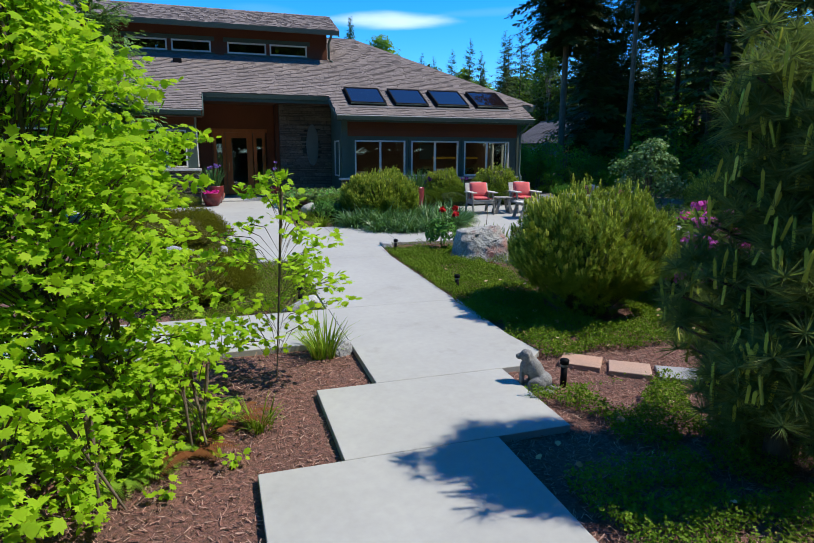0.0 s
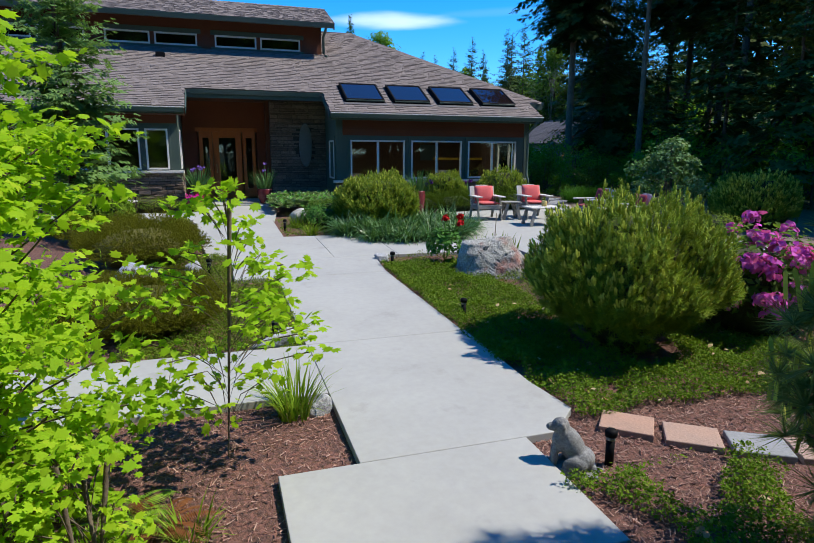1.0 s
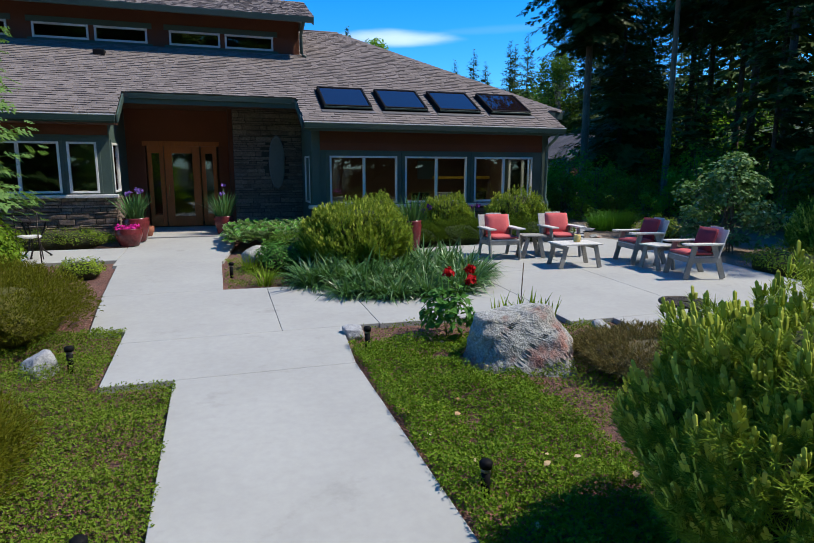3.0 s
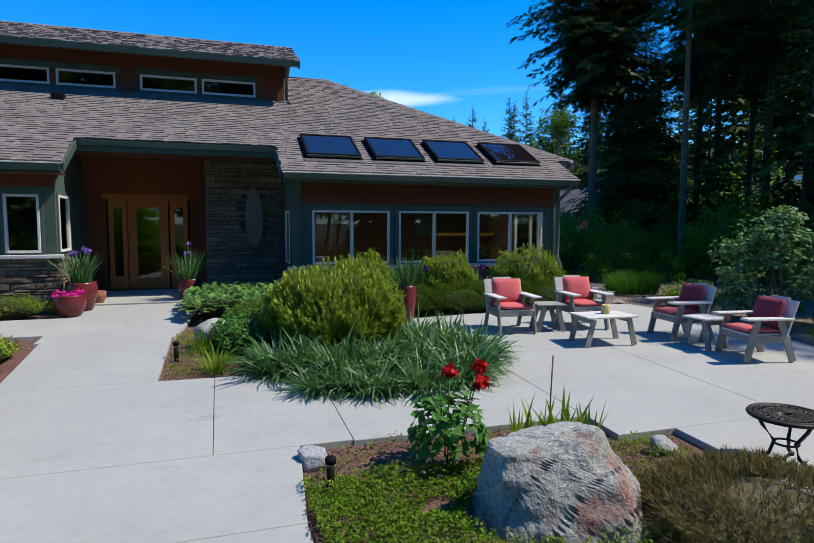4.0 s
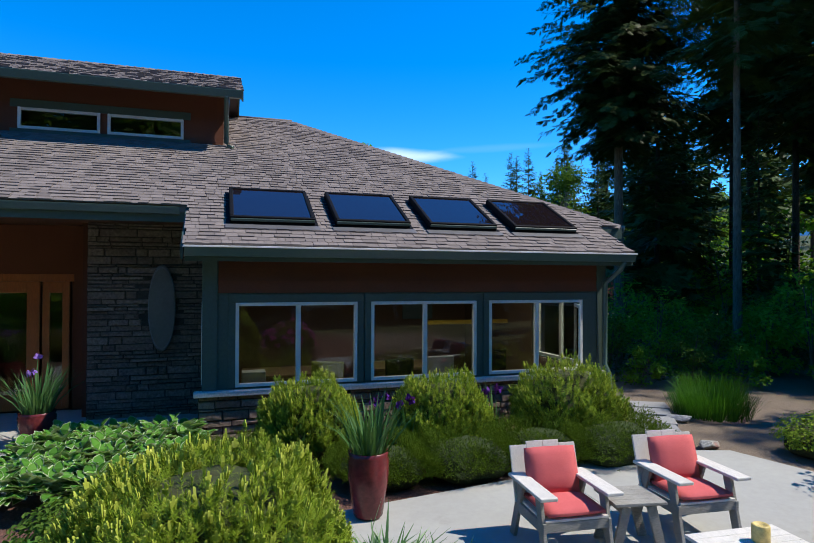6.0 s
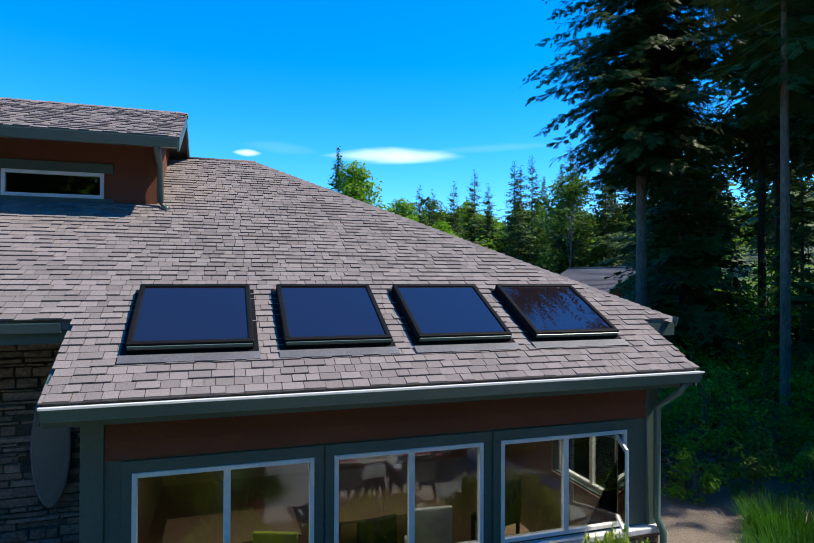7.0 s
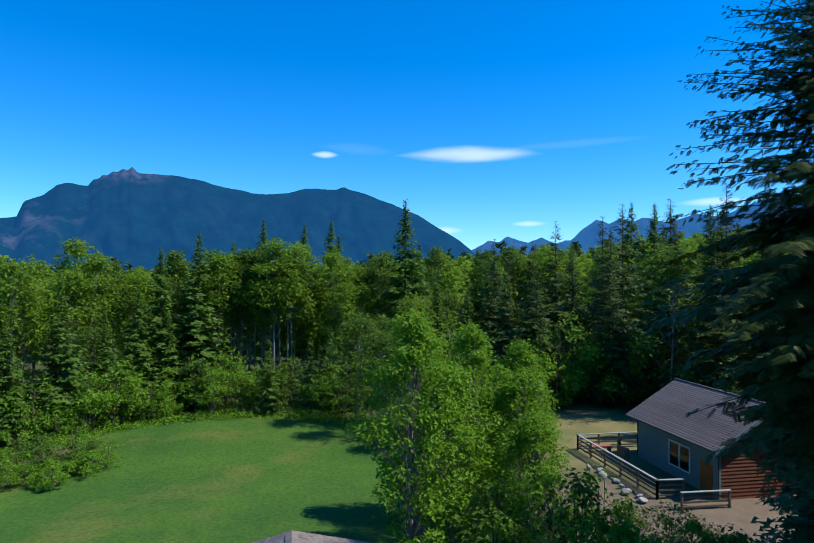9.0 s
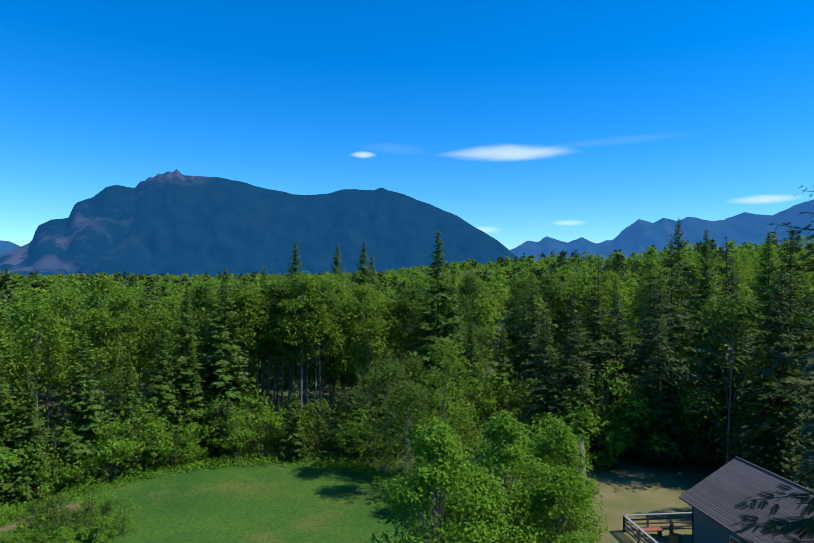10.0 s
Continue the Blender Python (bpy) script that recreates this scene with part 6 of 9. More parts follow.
for k in range(22):
    x = 23.0 + 0.75 * k + random.uniform(-0.5, 0.5)
    set_tree("shrub", random.choice(SHRUBS), (M_TWIG, random.choice((M_UNDER, M_UNDER, M_ALDER_DARK))), "dark shrub at the foot of the firs", "shrub", x, 62.5 + random.uniform(-1.5, 2.5), random.uniform(1.2, 2.2), None, "shrubs behind the cottage")
for x, y, sc, k in ((14.6, 58.0, 0.62, 3), (16.8, 60.5, 0.66, 3), (13.0, 62.0, 0.68, 1), (18.6, 57.5, 0.5, 3), (11.4, 66.5, 0.75, 1), (15.8, 66.0, 0.8, 0)):
    set_tree("alder_tree", ALDERS[k], (M_BARK_PALE, M_ALDER), "young leafy alder behind the thicket", "tree", x, y, sc, None, "alders behind the thicket")
set_tree("alder_tree", ALDERS[1], (M_BARK_PALE, M_ALDER_DARK), "round-crowned broadleaved tree behind the cottage", "tree", 34.5, 58.0, 1.05)
# trees behind the walk's start
made = 0
while made < 58:
    x, y = random.uniform(-38, 34), random.uniform(-34, -11)
    if free(x, y, 2.6):
        made += 1
        if random.random() < 0.5:
            set_tree("fir_tree", FIR_SOUTH, (M_BARK, M_FIR), "dark conifer south of the garden", "tree", x, y, random.uniform(1.2, 1.6), None, "trees south of the garden")
        else:
            set_tree("alder_tree", ALDER_SOUTH, (M_BARK_PALE, M_ALDER_DARK), "leafy alder south of the garden", "tree", x, y, random.uniform(1.2, 1.6), None, "trees south of the garden")

# thicket between lodge and cottage
for x, y, s, k in ((11.0, 39.6, 1.0, 0), (13.2, 41.5, 0.95, 1), (14.8, 44.5, 0.95, 0), (16.8, 43.5, 0.85, 1), (12.4, 45.5, 0.9, 1), (15.6, 39.5, 0.7, 1), (18.0, 46.5, 0.8, 0)):
    set_tree("birch_tree", BIRCHES[k], (M_BARK_PALE, M_BIRCH), "fresh green birch between the lodge and the cottage", "tree", x, y, s * 1.1, None, "birches behind the lodge")
for x, y, s, k in ((13.4, 37.4, 1.3, 0), (15.0, 36.0, 1.2, 2), (16.7, 37.5, 1.35, 0), (18.2, 38.4, 0.95, 2), (17.6, 35.4, 1.2, 1), (14.6, 33.8, 1.0, 1), (18.6, 33.6, 1.0, 1), (19.6, 36.2, 0.75, 2), (20.6, 34.2, 0.9, 0), (21.4, 37.4, 0.7, 1), (19.2, 38.6, 0.7, 0), (17.4, 33.0, 0.9, 0), (16.2, 32.4, 0.9, 2), (22.2, 36.0, 0.7, 1), (20.8, 52.5, 1.2, 0), (22.5, 55, 1.0, 1), (20.0, 56, 1.4, 2), (17.5, 55, 1.5, 2)):
    set_tree("shrub", SHRUBS[k], (M_TWIG, (M_ALDER if k != 1 else M_ALDER_DARK) if x < 18.4 or y > 50 else M_UNDER), "broadleaved shrub behind the lodge", "shrub", x, y, s, None, "shrubs behind the lodge")
for x, y, s, k in ((-6.0, 56.5, 0.8, 1), (-7.6, 58.3, 0.75, 0), (-5.2, 58.0, 0.6, 2), (-8.8, 55.2, 0.7, 1), (-7.2, 54.6, 0.75, 1), (-9.3, 58.6, 0.9, 0), (-8.2, 60.4, 0.8, 2), (-10.4, 56.6, 0.7, 1), (-6.7, 57.3, 0.7, 1), (-8.4, 57.0, 0.8, 0), (-7.9, 55.8, 0.75, 1), (-9.6, 57.4, 0.75, 1), (-6.4, 59.2, 0.65, 0), (-9.8, 55.0, 0.75, 1), (-10.6, 58.0, 0.8, 0), (-11.4, 55.6, 0.8, 1)):
    set_tree("shrub", SHRUBS[k], (M_TWIG, M_ALDER_DARK if k != 0 else M_FIR_BRIGHT), "dull green shrub on the lawn", "shrub", x, y, s, None, "shrubs on the lawn")
# undergrowth at the edge of the wood beside the patio
ru = random.Random(19)
n = 0
while n < 34:
    x, y = ru.uniform(12.6, 25), ru.uniform(14.5, 32)
    if x < 12.9 + max(0.0, y - 20) * 0.68 or (y < 25 and x < 16.2) or not free(x, y, 0.8):
        continue
    n += 1
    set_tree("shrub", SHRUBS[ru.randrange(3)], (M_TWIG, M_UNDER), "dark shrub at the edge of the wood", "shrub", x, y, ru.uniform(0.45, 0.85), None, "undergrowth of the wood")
for x, y, sc in ((18.6, 19.0, 0.55), (17.8, 15.6, 0.5), (20.7, 29.5, 0.8), (23.6, 33.4, 0.7), (21.6, 25.6, 0.45), (22.0, 32.2, 0.45)):
    set_tree("fir_tree", FIR_MID[3], (M_BARK, M_FIR), "dense young fir at the wood's edge", "tree", x, y, sc, None, "firs of the wood")


n = 0
while n < 64:
    x, y = ru.uniform(19.5, 42), ru.uniform(2, 44)
    if x < 19.0 + max(0.0, y - 26) * 0.75 or not free(x, y, 1.1):
        continue
    n += 1
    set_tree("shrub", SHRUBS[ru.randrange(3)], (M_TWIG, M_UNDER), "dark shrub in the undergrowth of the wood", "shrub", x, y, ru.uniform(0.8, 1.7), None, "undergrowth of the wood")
# Here the darkened leaf colour stands in for shade cast by the firs.
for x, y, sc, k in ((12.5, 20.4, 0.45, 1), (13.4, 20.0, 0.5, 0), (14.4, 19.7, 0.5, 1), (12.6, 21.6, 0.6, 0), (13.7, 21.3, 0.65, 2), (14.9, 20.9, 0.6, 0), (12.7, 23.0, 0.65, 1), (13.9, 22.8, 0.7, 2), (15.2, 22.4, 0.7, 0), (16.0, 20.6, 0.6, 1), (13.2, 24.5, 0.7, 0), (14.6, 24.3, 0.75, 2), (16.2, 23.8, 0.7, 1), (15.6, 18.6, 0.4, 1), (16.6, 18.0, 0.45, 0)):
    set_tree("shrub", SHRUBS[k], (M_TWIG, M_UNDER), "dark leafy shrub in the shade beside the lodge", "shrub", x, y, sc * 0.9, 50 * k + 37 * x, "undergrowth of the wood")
# low growth in the shade between lodge and wood
nl = 15000
gx, gy = rl.uniform(10.5, 24, nl), rl.uniform(20.5, 42, nl)
ok = (gx > 11.2) & (gx < 24)
P = np.stack([gx, gy, gz(gx, gy) - 0.05 + rl.uniform(0, 0.4, nl) * (0.4 + 0.6 * np.sin(gx * 2.1) * np.cos(gy * 1.7))], 1)[ok]
V, F = spread(LEAF, P, frames(np.tile([0, 0, 1.0], (len(P), 1)) + rl.normal(size=(len(P), 3)) * 0.5, rl.uniform(0, 6.28, len(P))), rl.uniform(0.08, 0.2, len(P)))
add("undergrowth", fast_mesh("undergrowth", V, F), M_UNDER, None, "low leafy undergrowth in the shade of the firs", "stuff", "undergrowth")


# woods out to the mountains
def far_woods(name, n, y0, y1, cards, size, mats, seed, label, hmin=9, hmax=15, conifer=False):
    """Crowns of far trees: each a loose heap of leaf clumps."""
    r = np.random.default_rng(seed)
    y = y0 * (y1 / y0) ** r.uniform(0, 1, n)
    x = r.uniform(-1.05, 1.15, n) * (y * 0.95 + 10) + 4
    h = r.uniform(hmin, hmax, n)
    z = gz(x, y)
    i = np.repeat(np.arange(n), cards)
    m = len(i)
    f = r.uniform(0, 1, m)
    if conifer:
        rad = 3.4 * (1 - f) ** 0.85 * np.sqrt(r.uniform(0.1, 1.0, m))
    else:
        rad = 2.9 * np.sin(np.pi * (0.25 + 0.72 * f)) ** 0.7 * r.uniform(0.2, 1.0, m)
    a = r.uniform(0, 6.28, m)
    grow = (1 + y / 900)[i]
    P = np.stack([x[i] + rad * np.cos(a) * grow, y[i] + rad * np.sin(a) * grow, z[i] + h[i] * (0.30 + 0.68 * f)], 1)
    N = np.stack([np.cos(a) * rad / 3, np.sin(a) * rad / 3, np.full(m, 0.9)], 1) + r.normal(size=(m, 3)) * 0.4
    V, F = spread(LEAF, P, frames(N, r.uniform(0, 6.28, m)), size * r.uniform(0.6, 1.3, m) * grow)
    add(name, fast_mesh(name, V, F), mats, None, label, "stuff", "woods")


far_woods("alder_woods", 640, 83, 190, 380, 0.62, M_ALDER, 91, "dense alder wood beyond the lawn", 10, 14.5)
far_woods("fir_woods", 70, 88, 220, 260, 0.8, M_FIR, 92, "conifers scattered through the alder wood", 12, 17, True)
far_woods("distant_woods", 1500, 180, 1500, 80, 1.6, M_ALDER, 93, "wooded valley floor out to the mountains", 10, 15)
far_woods("distant_firs", 260, 200, 1300, 70, 1.7, M_FIR, 94, "distant conifers across the valley", 12, 17, True)

# ---- garden plants ----
UP = np.array([0.0, 0, 1.0])
CANDLE = (np.array([(0.03, 0, 0), (-0.015, 0.027, 0), (-0.015, -0.027, 0), (0.036, 0, 0.86), (-0.018, 0.032, 0.86), (-0.018, -0.032, 0.86), (0.0, 0, 1.0)]),
          np.array([(0, 1, 4), (0, 4, 3), (1, 2, 5), (1, 5, 4), (2, 0, 3), (2, 3, 5), (3, 4, 6), (4, 5, 6), (5, 3, 6)]))
SPRIG = needle_shoot(7, 6, 44, 0.0, 4)


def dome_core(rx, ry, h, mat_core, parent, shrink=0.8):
    """A solid filler dome for the twiggy inside of a dense shrub, closing leaf gaps."""
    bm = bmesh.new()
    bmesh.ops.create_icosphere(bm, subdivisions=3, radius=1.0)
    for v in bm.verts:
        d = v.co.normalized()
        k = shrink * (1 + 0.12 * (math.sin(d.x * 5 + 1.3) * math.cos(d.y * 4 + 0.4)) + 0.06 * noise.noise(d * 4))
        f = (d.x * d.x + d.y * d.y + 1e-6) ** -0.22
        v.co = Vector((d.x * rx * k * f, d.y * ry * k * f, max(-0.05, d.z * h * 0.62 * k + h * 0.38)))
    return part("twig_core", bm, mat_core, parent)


M_YEW = leaf_mat("clipped_mound_leaves", (0.062, 0.115, 0.008), (0.105, 0.17, 0.012), (0.19, 0.25, 0.02), 0.2)
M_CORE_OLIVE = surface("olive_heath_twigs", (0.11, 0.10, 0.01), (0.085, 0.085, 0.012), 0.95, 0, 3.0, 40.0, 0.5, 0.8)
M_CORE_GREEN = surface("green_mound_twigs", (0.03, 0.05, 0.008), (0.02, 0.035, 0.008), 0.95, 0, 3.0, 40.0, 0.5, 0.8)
# Dark filler colour: the shade inside the shrubs is painted into it.
M_CORE = surface("twigs_with_inner_shade", (0.035, 0.05, 0.012), (0.05, 0.05, 0.016), 0.95, 0, 4.0, 22.0, 0.5, 0.8)


def pine_rosette(seed, needles=28):
    """One pine shoot, 1 long: needles spread in a bottlebrush round its upper part."""
    r = np.random.default_rng(seed)
    V, F = [], []
    for k in range(needles):
        a = 2.4 * k + r.uniform(-0.3, 0.3)
        s = k / needles
        lean = math.radians(82 - 52 * s + r.uniform(-10, 10))
        d = np.array([math.cos(a) * math.sin(lean), math.sin(a) * math.sin(lean), math.cos(lean)])
        o = np.array([0, 0, 0.15 + 0.6 * s])
        q = np.array([-math.sin(a), math.cos(a), 0]) * 0.023
        i = len(V)
        V.extend([o - q, o + q, o + d * r.uniform(0.36, 0.52)])
        F.append((i, i + 1, i + 2))
    return np.array(V), np.array(F)


def candle_cluster(seed, count):
    """New growth on a shoot's tip: one long candle and shorter ones round it."""
    r = np.random.default_rng(seed)
    parts = []
    for k in range(count):
        a = 6.28 * k / max(1, count - 1) + r.uniform(-0.4, 0.4)
        off = 0.0 if k == 0 else 0.07
        L = r.uniform(0.42, 0.58) if k == 0 else r.uniform(0.2, 0.38)
        V = CANDLE[0] * np.array([1.9, 1.9, L])
        V[:, 0] += off * math.cos(a) + V[:, 2] * off * 2.2 * math.cos(a)
        V[:, 1] += off * math.sin(a) + V[:, 2] * off * 2.2 * math.sin(a)
        V[:, 2] += 0.72
        parts.append((V, CANDLE[1]))
    return joined(parts)


def mugo_pine(x, y, rx, ry, h, n, seed, label, size=0.17, mat_n=None, candles=0.6, group="", overhang=0.0):
    """A dense dwarf pine: bottlebrush shoots over a lumpy dome, with clusters of pale candles."""
    r = np.random.default_rng(seed)
    ob = thing("mugo_pine", label, "shrub", Matrix.Translation((x, y, gz1(x, y) - 0.06)), group)
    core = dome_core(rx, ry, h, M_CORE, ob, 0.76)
    for v in core.data.vertices:
        k = 1 - overhang * min(1.0, max(0.0, 1 - v.co.z / (0.42 * h)))
        v.co.x, v.co.y = v.co.x * k, v.co.y * k
    P, d = dome_points(r, n, rx, ry, h, 0.07, 0.12)
    lump = 1 + 0.07 * np.sin(P[:, 0] * 7 + seed) * np.sin(P[:, 1] * 6.3 + 2 * seed) * np.sin(P[:, 2] * 6 + seed)
    P *= (lump * r.uniform(0.84, 1.0, n))[:, None]
    P[:, 2] = np.maximum(P[:, 2], 0.06)
    P[:, :2] *= 1 - overhang * np.clip(1 - P[:, 2:] / (0.42 * h), 0, 1)
    N = d * 0.75 + UP * 0.7 + r.normal(size=(n, 3)) * 0.2
    N /= np.linalg.norm(N, axis=1, keepdims=True)
    R = frames(N, r.uniform(0, 6.28, n))
    sz = size * r.uniform(0.8, 1.2, n)
    P = P - N * sz[:, None] * 0.6
    groups = np.array_split(r.permutation(n), 3)
    V, F = joined([spread(pine_rosette(seed + k), P[g], R[g], sz[g]) for k, g in enumerate(groups)])
    add("needle_mass", fast_mesh("needle_mass", V, F), mat_n or M_MUGO, ob, "", "stuff")
    if candles:
        up = frames(N + UP * 0.6, r.uniform(0, 6.28, n))
        ok = (r.random(n) < candles) & (d[:, 2] > -0.1)
        V, F = joined([spread(candle_cluster(seed + k, 2 + k), P[g][ok[g]], up[g][ok[g]], sz[g][ok[g]]) for k, g in enumerate(groups)])
        add("candle_growth", fast_mesh("candle_growth", V, F), M_CANDLE, ob, "pale new candles", "stuff")
    return ob


def leafy_mound(name, x, y, rx, ry, h, n, leaf, mat_l, seed, label, category="shrub", shape=LEAF, group="", up=0.5, core=True, inside=None):
    """A low clipped or natural mound of small leaves."""
    r = np.random.default_rng(seed)
    ob = thing(name, label, category, Matrix.Translation((x, y, gz1(x, y) - 0.06)), group)
    if core:
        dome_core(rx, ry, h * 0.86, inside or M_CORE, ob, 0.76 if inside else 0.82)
    P, d = dome_points(r, n, rx, ry, h, 0.10)
    P[:, :2] += 0.05 * rx * np.sin(P[:, [1, 0]] * 9 + seed)
    P *= r.uniform(0.8, 1.04, (n, 1))
    P[:, 2] = np.maximum(P[:, 2], 0.02)
    N = d + UP * up + r.normal(size=(n, 3)) * 0.45
    V, F = spread(shape, P, frames(N, r.uniform(0, 6.28, n)), leaf * r.uniform(0.6, 1.3, n))
    add("foliage", fast_mesh("foliage", V, F), mat_l, ob, "", "stuff")
    return ob


def blade_clump(name, x, y, n, length, spread_r, mat_b, seed, label, category="grass", width=0.03, bend=(0.5, 1.7), group="", dz=-0.06, lean=0.35):
    """A clump of arching blades."""
    r = np.random.default_rng(seed)
    ob = thing(name, label, category, Matrix.Translation((x, y, gz1(x, y) + dz)), group)
    parts = []
    for bnd in np.linspace(bend[0], bend[1], 4):
        m = n // 4
        a = r.uniform(0, 6.28, m)
        P = np.stack([np.cos(a), np.sin(a), np.zeros(m)], 1) * (spread_r * np.sqrt(r.uniform(0, 1, m)))[:, None]
        out = P / (np.linalg.norm(P, axis=1, keepdims=True) + 1e-6)
        Z = UP + out * lean * r.uniform(0.2, 1.2, (m, 1)) + r.normal(size=(m, 3)) * 0.1
        Z /= np.linalg.norm(Z, axis=1, keepdims=True)
        X = out + r.normal(size=(m, 3)) * 0.35
        X -= Z * np.sum(X * Z, 1, keepdims=True)
        X /= np.linalg.norm(X, axis=1, keepdims=True)
        R = np.stack([X, np.cross(Z, X), Z], 1)
        parts.append(spread(blade(bnd, width), P, R, length * r.uniform(0.6, 1.15, m)))
    add("blade_tuft", fast_mesh("blade_tuft", *joined(parts)), mat_b, ob, "", "stuff")
    return ob


def petals(name, centres, per, rad, size, mat_p, parent, seed, label=""):
    """Flower heads: loose balls of petals."""
    r = np.random.default_rng(seed)
    for c in centres:
        d = r.normal(size=(per, 3))
        d[:, 2] = np.abs(d[:, 2]) * 0.8 - 0.1
        d /= np.linalg.norm(d, axis=1, keepdims=True)
        V, F = spread(BROAD, np.array(c) + d * rad * r.uniform(0.4, 1.0, (per, 1)), frames(d + r.normal(size=(per, 3)) * 0.3, r.uniform(0, 6.28, per)), size * r.uniform(0.7, 1.2, per))
        add(name, fast_mesh(name, V, F), mat_p, parent, label, "stuff")


def fern(x, y, n, length, mat_f, seed, label):
    """A rosette of arching fronds with many leaflets."""
    r = np.random.default_rng(seed)
    ob = thing("fern", label, "fern", Matrix.Translation((x, y, gz1(x, y) - 0.06)))
    for k in range(n):
        a = 2 * math.pi * k / n + r.uniform(-0.3, 0.3)
        L = length * r.uniform(0.7, 1.1)
        out = np.array([math.cos(a), math.sin(a), 0])
        side = np.array([-out[1], out[0], 0])
        s = np.linspace(0.08, 1, 26)
        pts = out[None] * (s * L * 0.85)[:, None]
        pts[:, 2] = L * (0.75 * s - 0.72 * s ** 2) + 0.03
        P, D, S = [], [], []
        for sg in (-1, 1):
            P.append(pts)
            D.append(side[None] * sg + out[None] * 0.35 + np.stack([0 * s, 0 * s, -0.2 + 0 * s], 1))
            S.append(L * 0.20 * np.sin(np.pi * (0.15 + 0.82 * s)) + 0.01)
        P, D, S = np.concatenate(P), np.concatenate(D), np.concatenate(S)
        V, F = spread(TWIG, P, aim(D, np.tile(UP, (len(P), 1))), np.stack([S, S * 0.85, S], 1))
        add("frond", fast_mesh("frond", V, F), mat_f, ob)
    return ob


def groundcover(name, x0, x1, y0, y1, per_m2, leaf, mat_g, seed, label, thick=0.10, hole=None, patchy=-0.62):
    """A low carpet of small leaves with an uneven edge."""
    r = np.random.default_rng(seed)
    n = int((x1 - x0) * (y1 - y0) * per_m2 * 1.7)
    x, y = r.uniform(x0, x1, n), r.uniform(y0, y1, n)
    e = np.minimum(np.minimum(x - x0, x1 - x), np.minimum(y - y0, y1 - y))
    lump = np.array([noise.noise(Vector((a * 2.2, b * 2.2, seed))) for a, b in zip(x, y)])
    keep = (e > 0.05 + 0.10 * lump) & (lump > patchy + 0.1 * r.random(n))
    if hole:
        keep &= ~hole(x, y)
    x, y, lump = x[keep], y[keep], lump[keep]
    n = len(x)
    tuft = 0.5 + 0.5 * np.sin(x * 31 + 2 * np.sin(y * 17)) * np.sin(y * 29 + 2 * np.sin(x * 13))
    P = np.stack([x, y, gz(x, y) - 0.05 + (thick * (0.55 + 0.6 * tuft) + 0.12 * lump) * r.uniform(0.15, 1, n) ** 0.7], 1)
    N = UP * 0.8 + r.normal(size=(n, 3)) * 0.6
    V, F = spread(LEAF, P, frames(N, r.uniform(0, 6.28, n)), leaf * 0.78 * r.uniform(0.6, 1.35, n))
    add(name, fast_mesh(name, V, F), mat_g, None, label, "stuff", "groundcover")


# groundcover beds
boulder_hole = lambda x, y: (((x - 4.45) / 0.6) ** 2 + ((y - 9.5) / 0.42) ** 2 < 1) | ((x - 4.36) ** 2 + (y - 6.12) ** 2 < 0.3)
groundcover("groundcover", 2.84, 4.35, 5.9, 10.35, 6200, 0.032, M_COVER, 101, "bright green creeping groundcover beside the walk", 0.11, boulder_hole)
groundcover("groundcover", 4.2, 6.2, 8.0, 10.4, 1600, 0.034, M_COVER_DULL, 102, "thin dull groundcover round the boulder", 0.10, boulder_hole)
groundcover("groundcover", 2.95, 6.2, 4.75, 6.5, 4600, 0.034, M_COVER, 103, "green groundcover with a few dry leaves above the pavers", 0.12, boulder_hole)
groundcover("groundcover", 1.75, 5.6, -0.5, 2.15, 3400, 0.034, M_COVER_DULL, 104, "olive groundcover with dry leaves beside the slab", 0.13, None, -0.5)
groundcover("groundcover", 1.95, 5.6, 2.0, 3.0, 4200, 0.034, M_COVER, 110, "loose green tufts of groundcover on the mulch", 0.13, None, -0.3)
groundcover("groundcover", 2.3, 3.9, 2.9, 4.15, 4600, 0.034, M_COVER, 105, "loose green tufts of groundcover on the mulch", 0.12, None, -0.05)
groundcover("groundcover", -0.6, 1.27, 6.85, 9.75, 5200, 0.03, M_COVER_DULL, 106, "groundcover with bare patches beside the walk", 0.10)
groundcover("groundcover", -0.9, 0.66, 9.7, 11.5, 4200, 0.03, M_COVER_DULL, 107, "groundcover round the small rocks", 0.10)
groundcover("groundcover", 1.7, 2.9, 13.2, 15.6, 900, 0.034, M_COVER, 108, "low green plants at the island bed's edge", 0.09)
groundcover("groundcover", 3.1, 5.6, 10.2, 10.95, 500, 0.036, M_COVER_DULL, 109, "sparse plants on the mulch by the patio", 0.08)

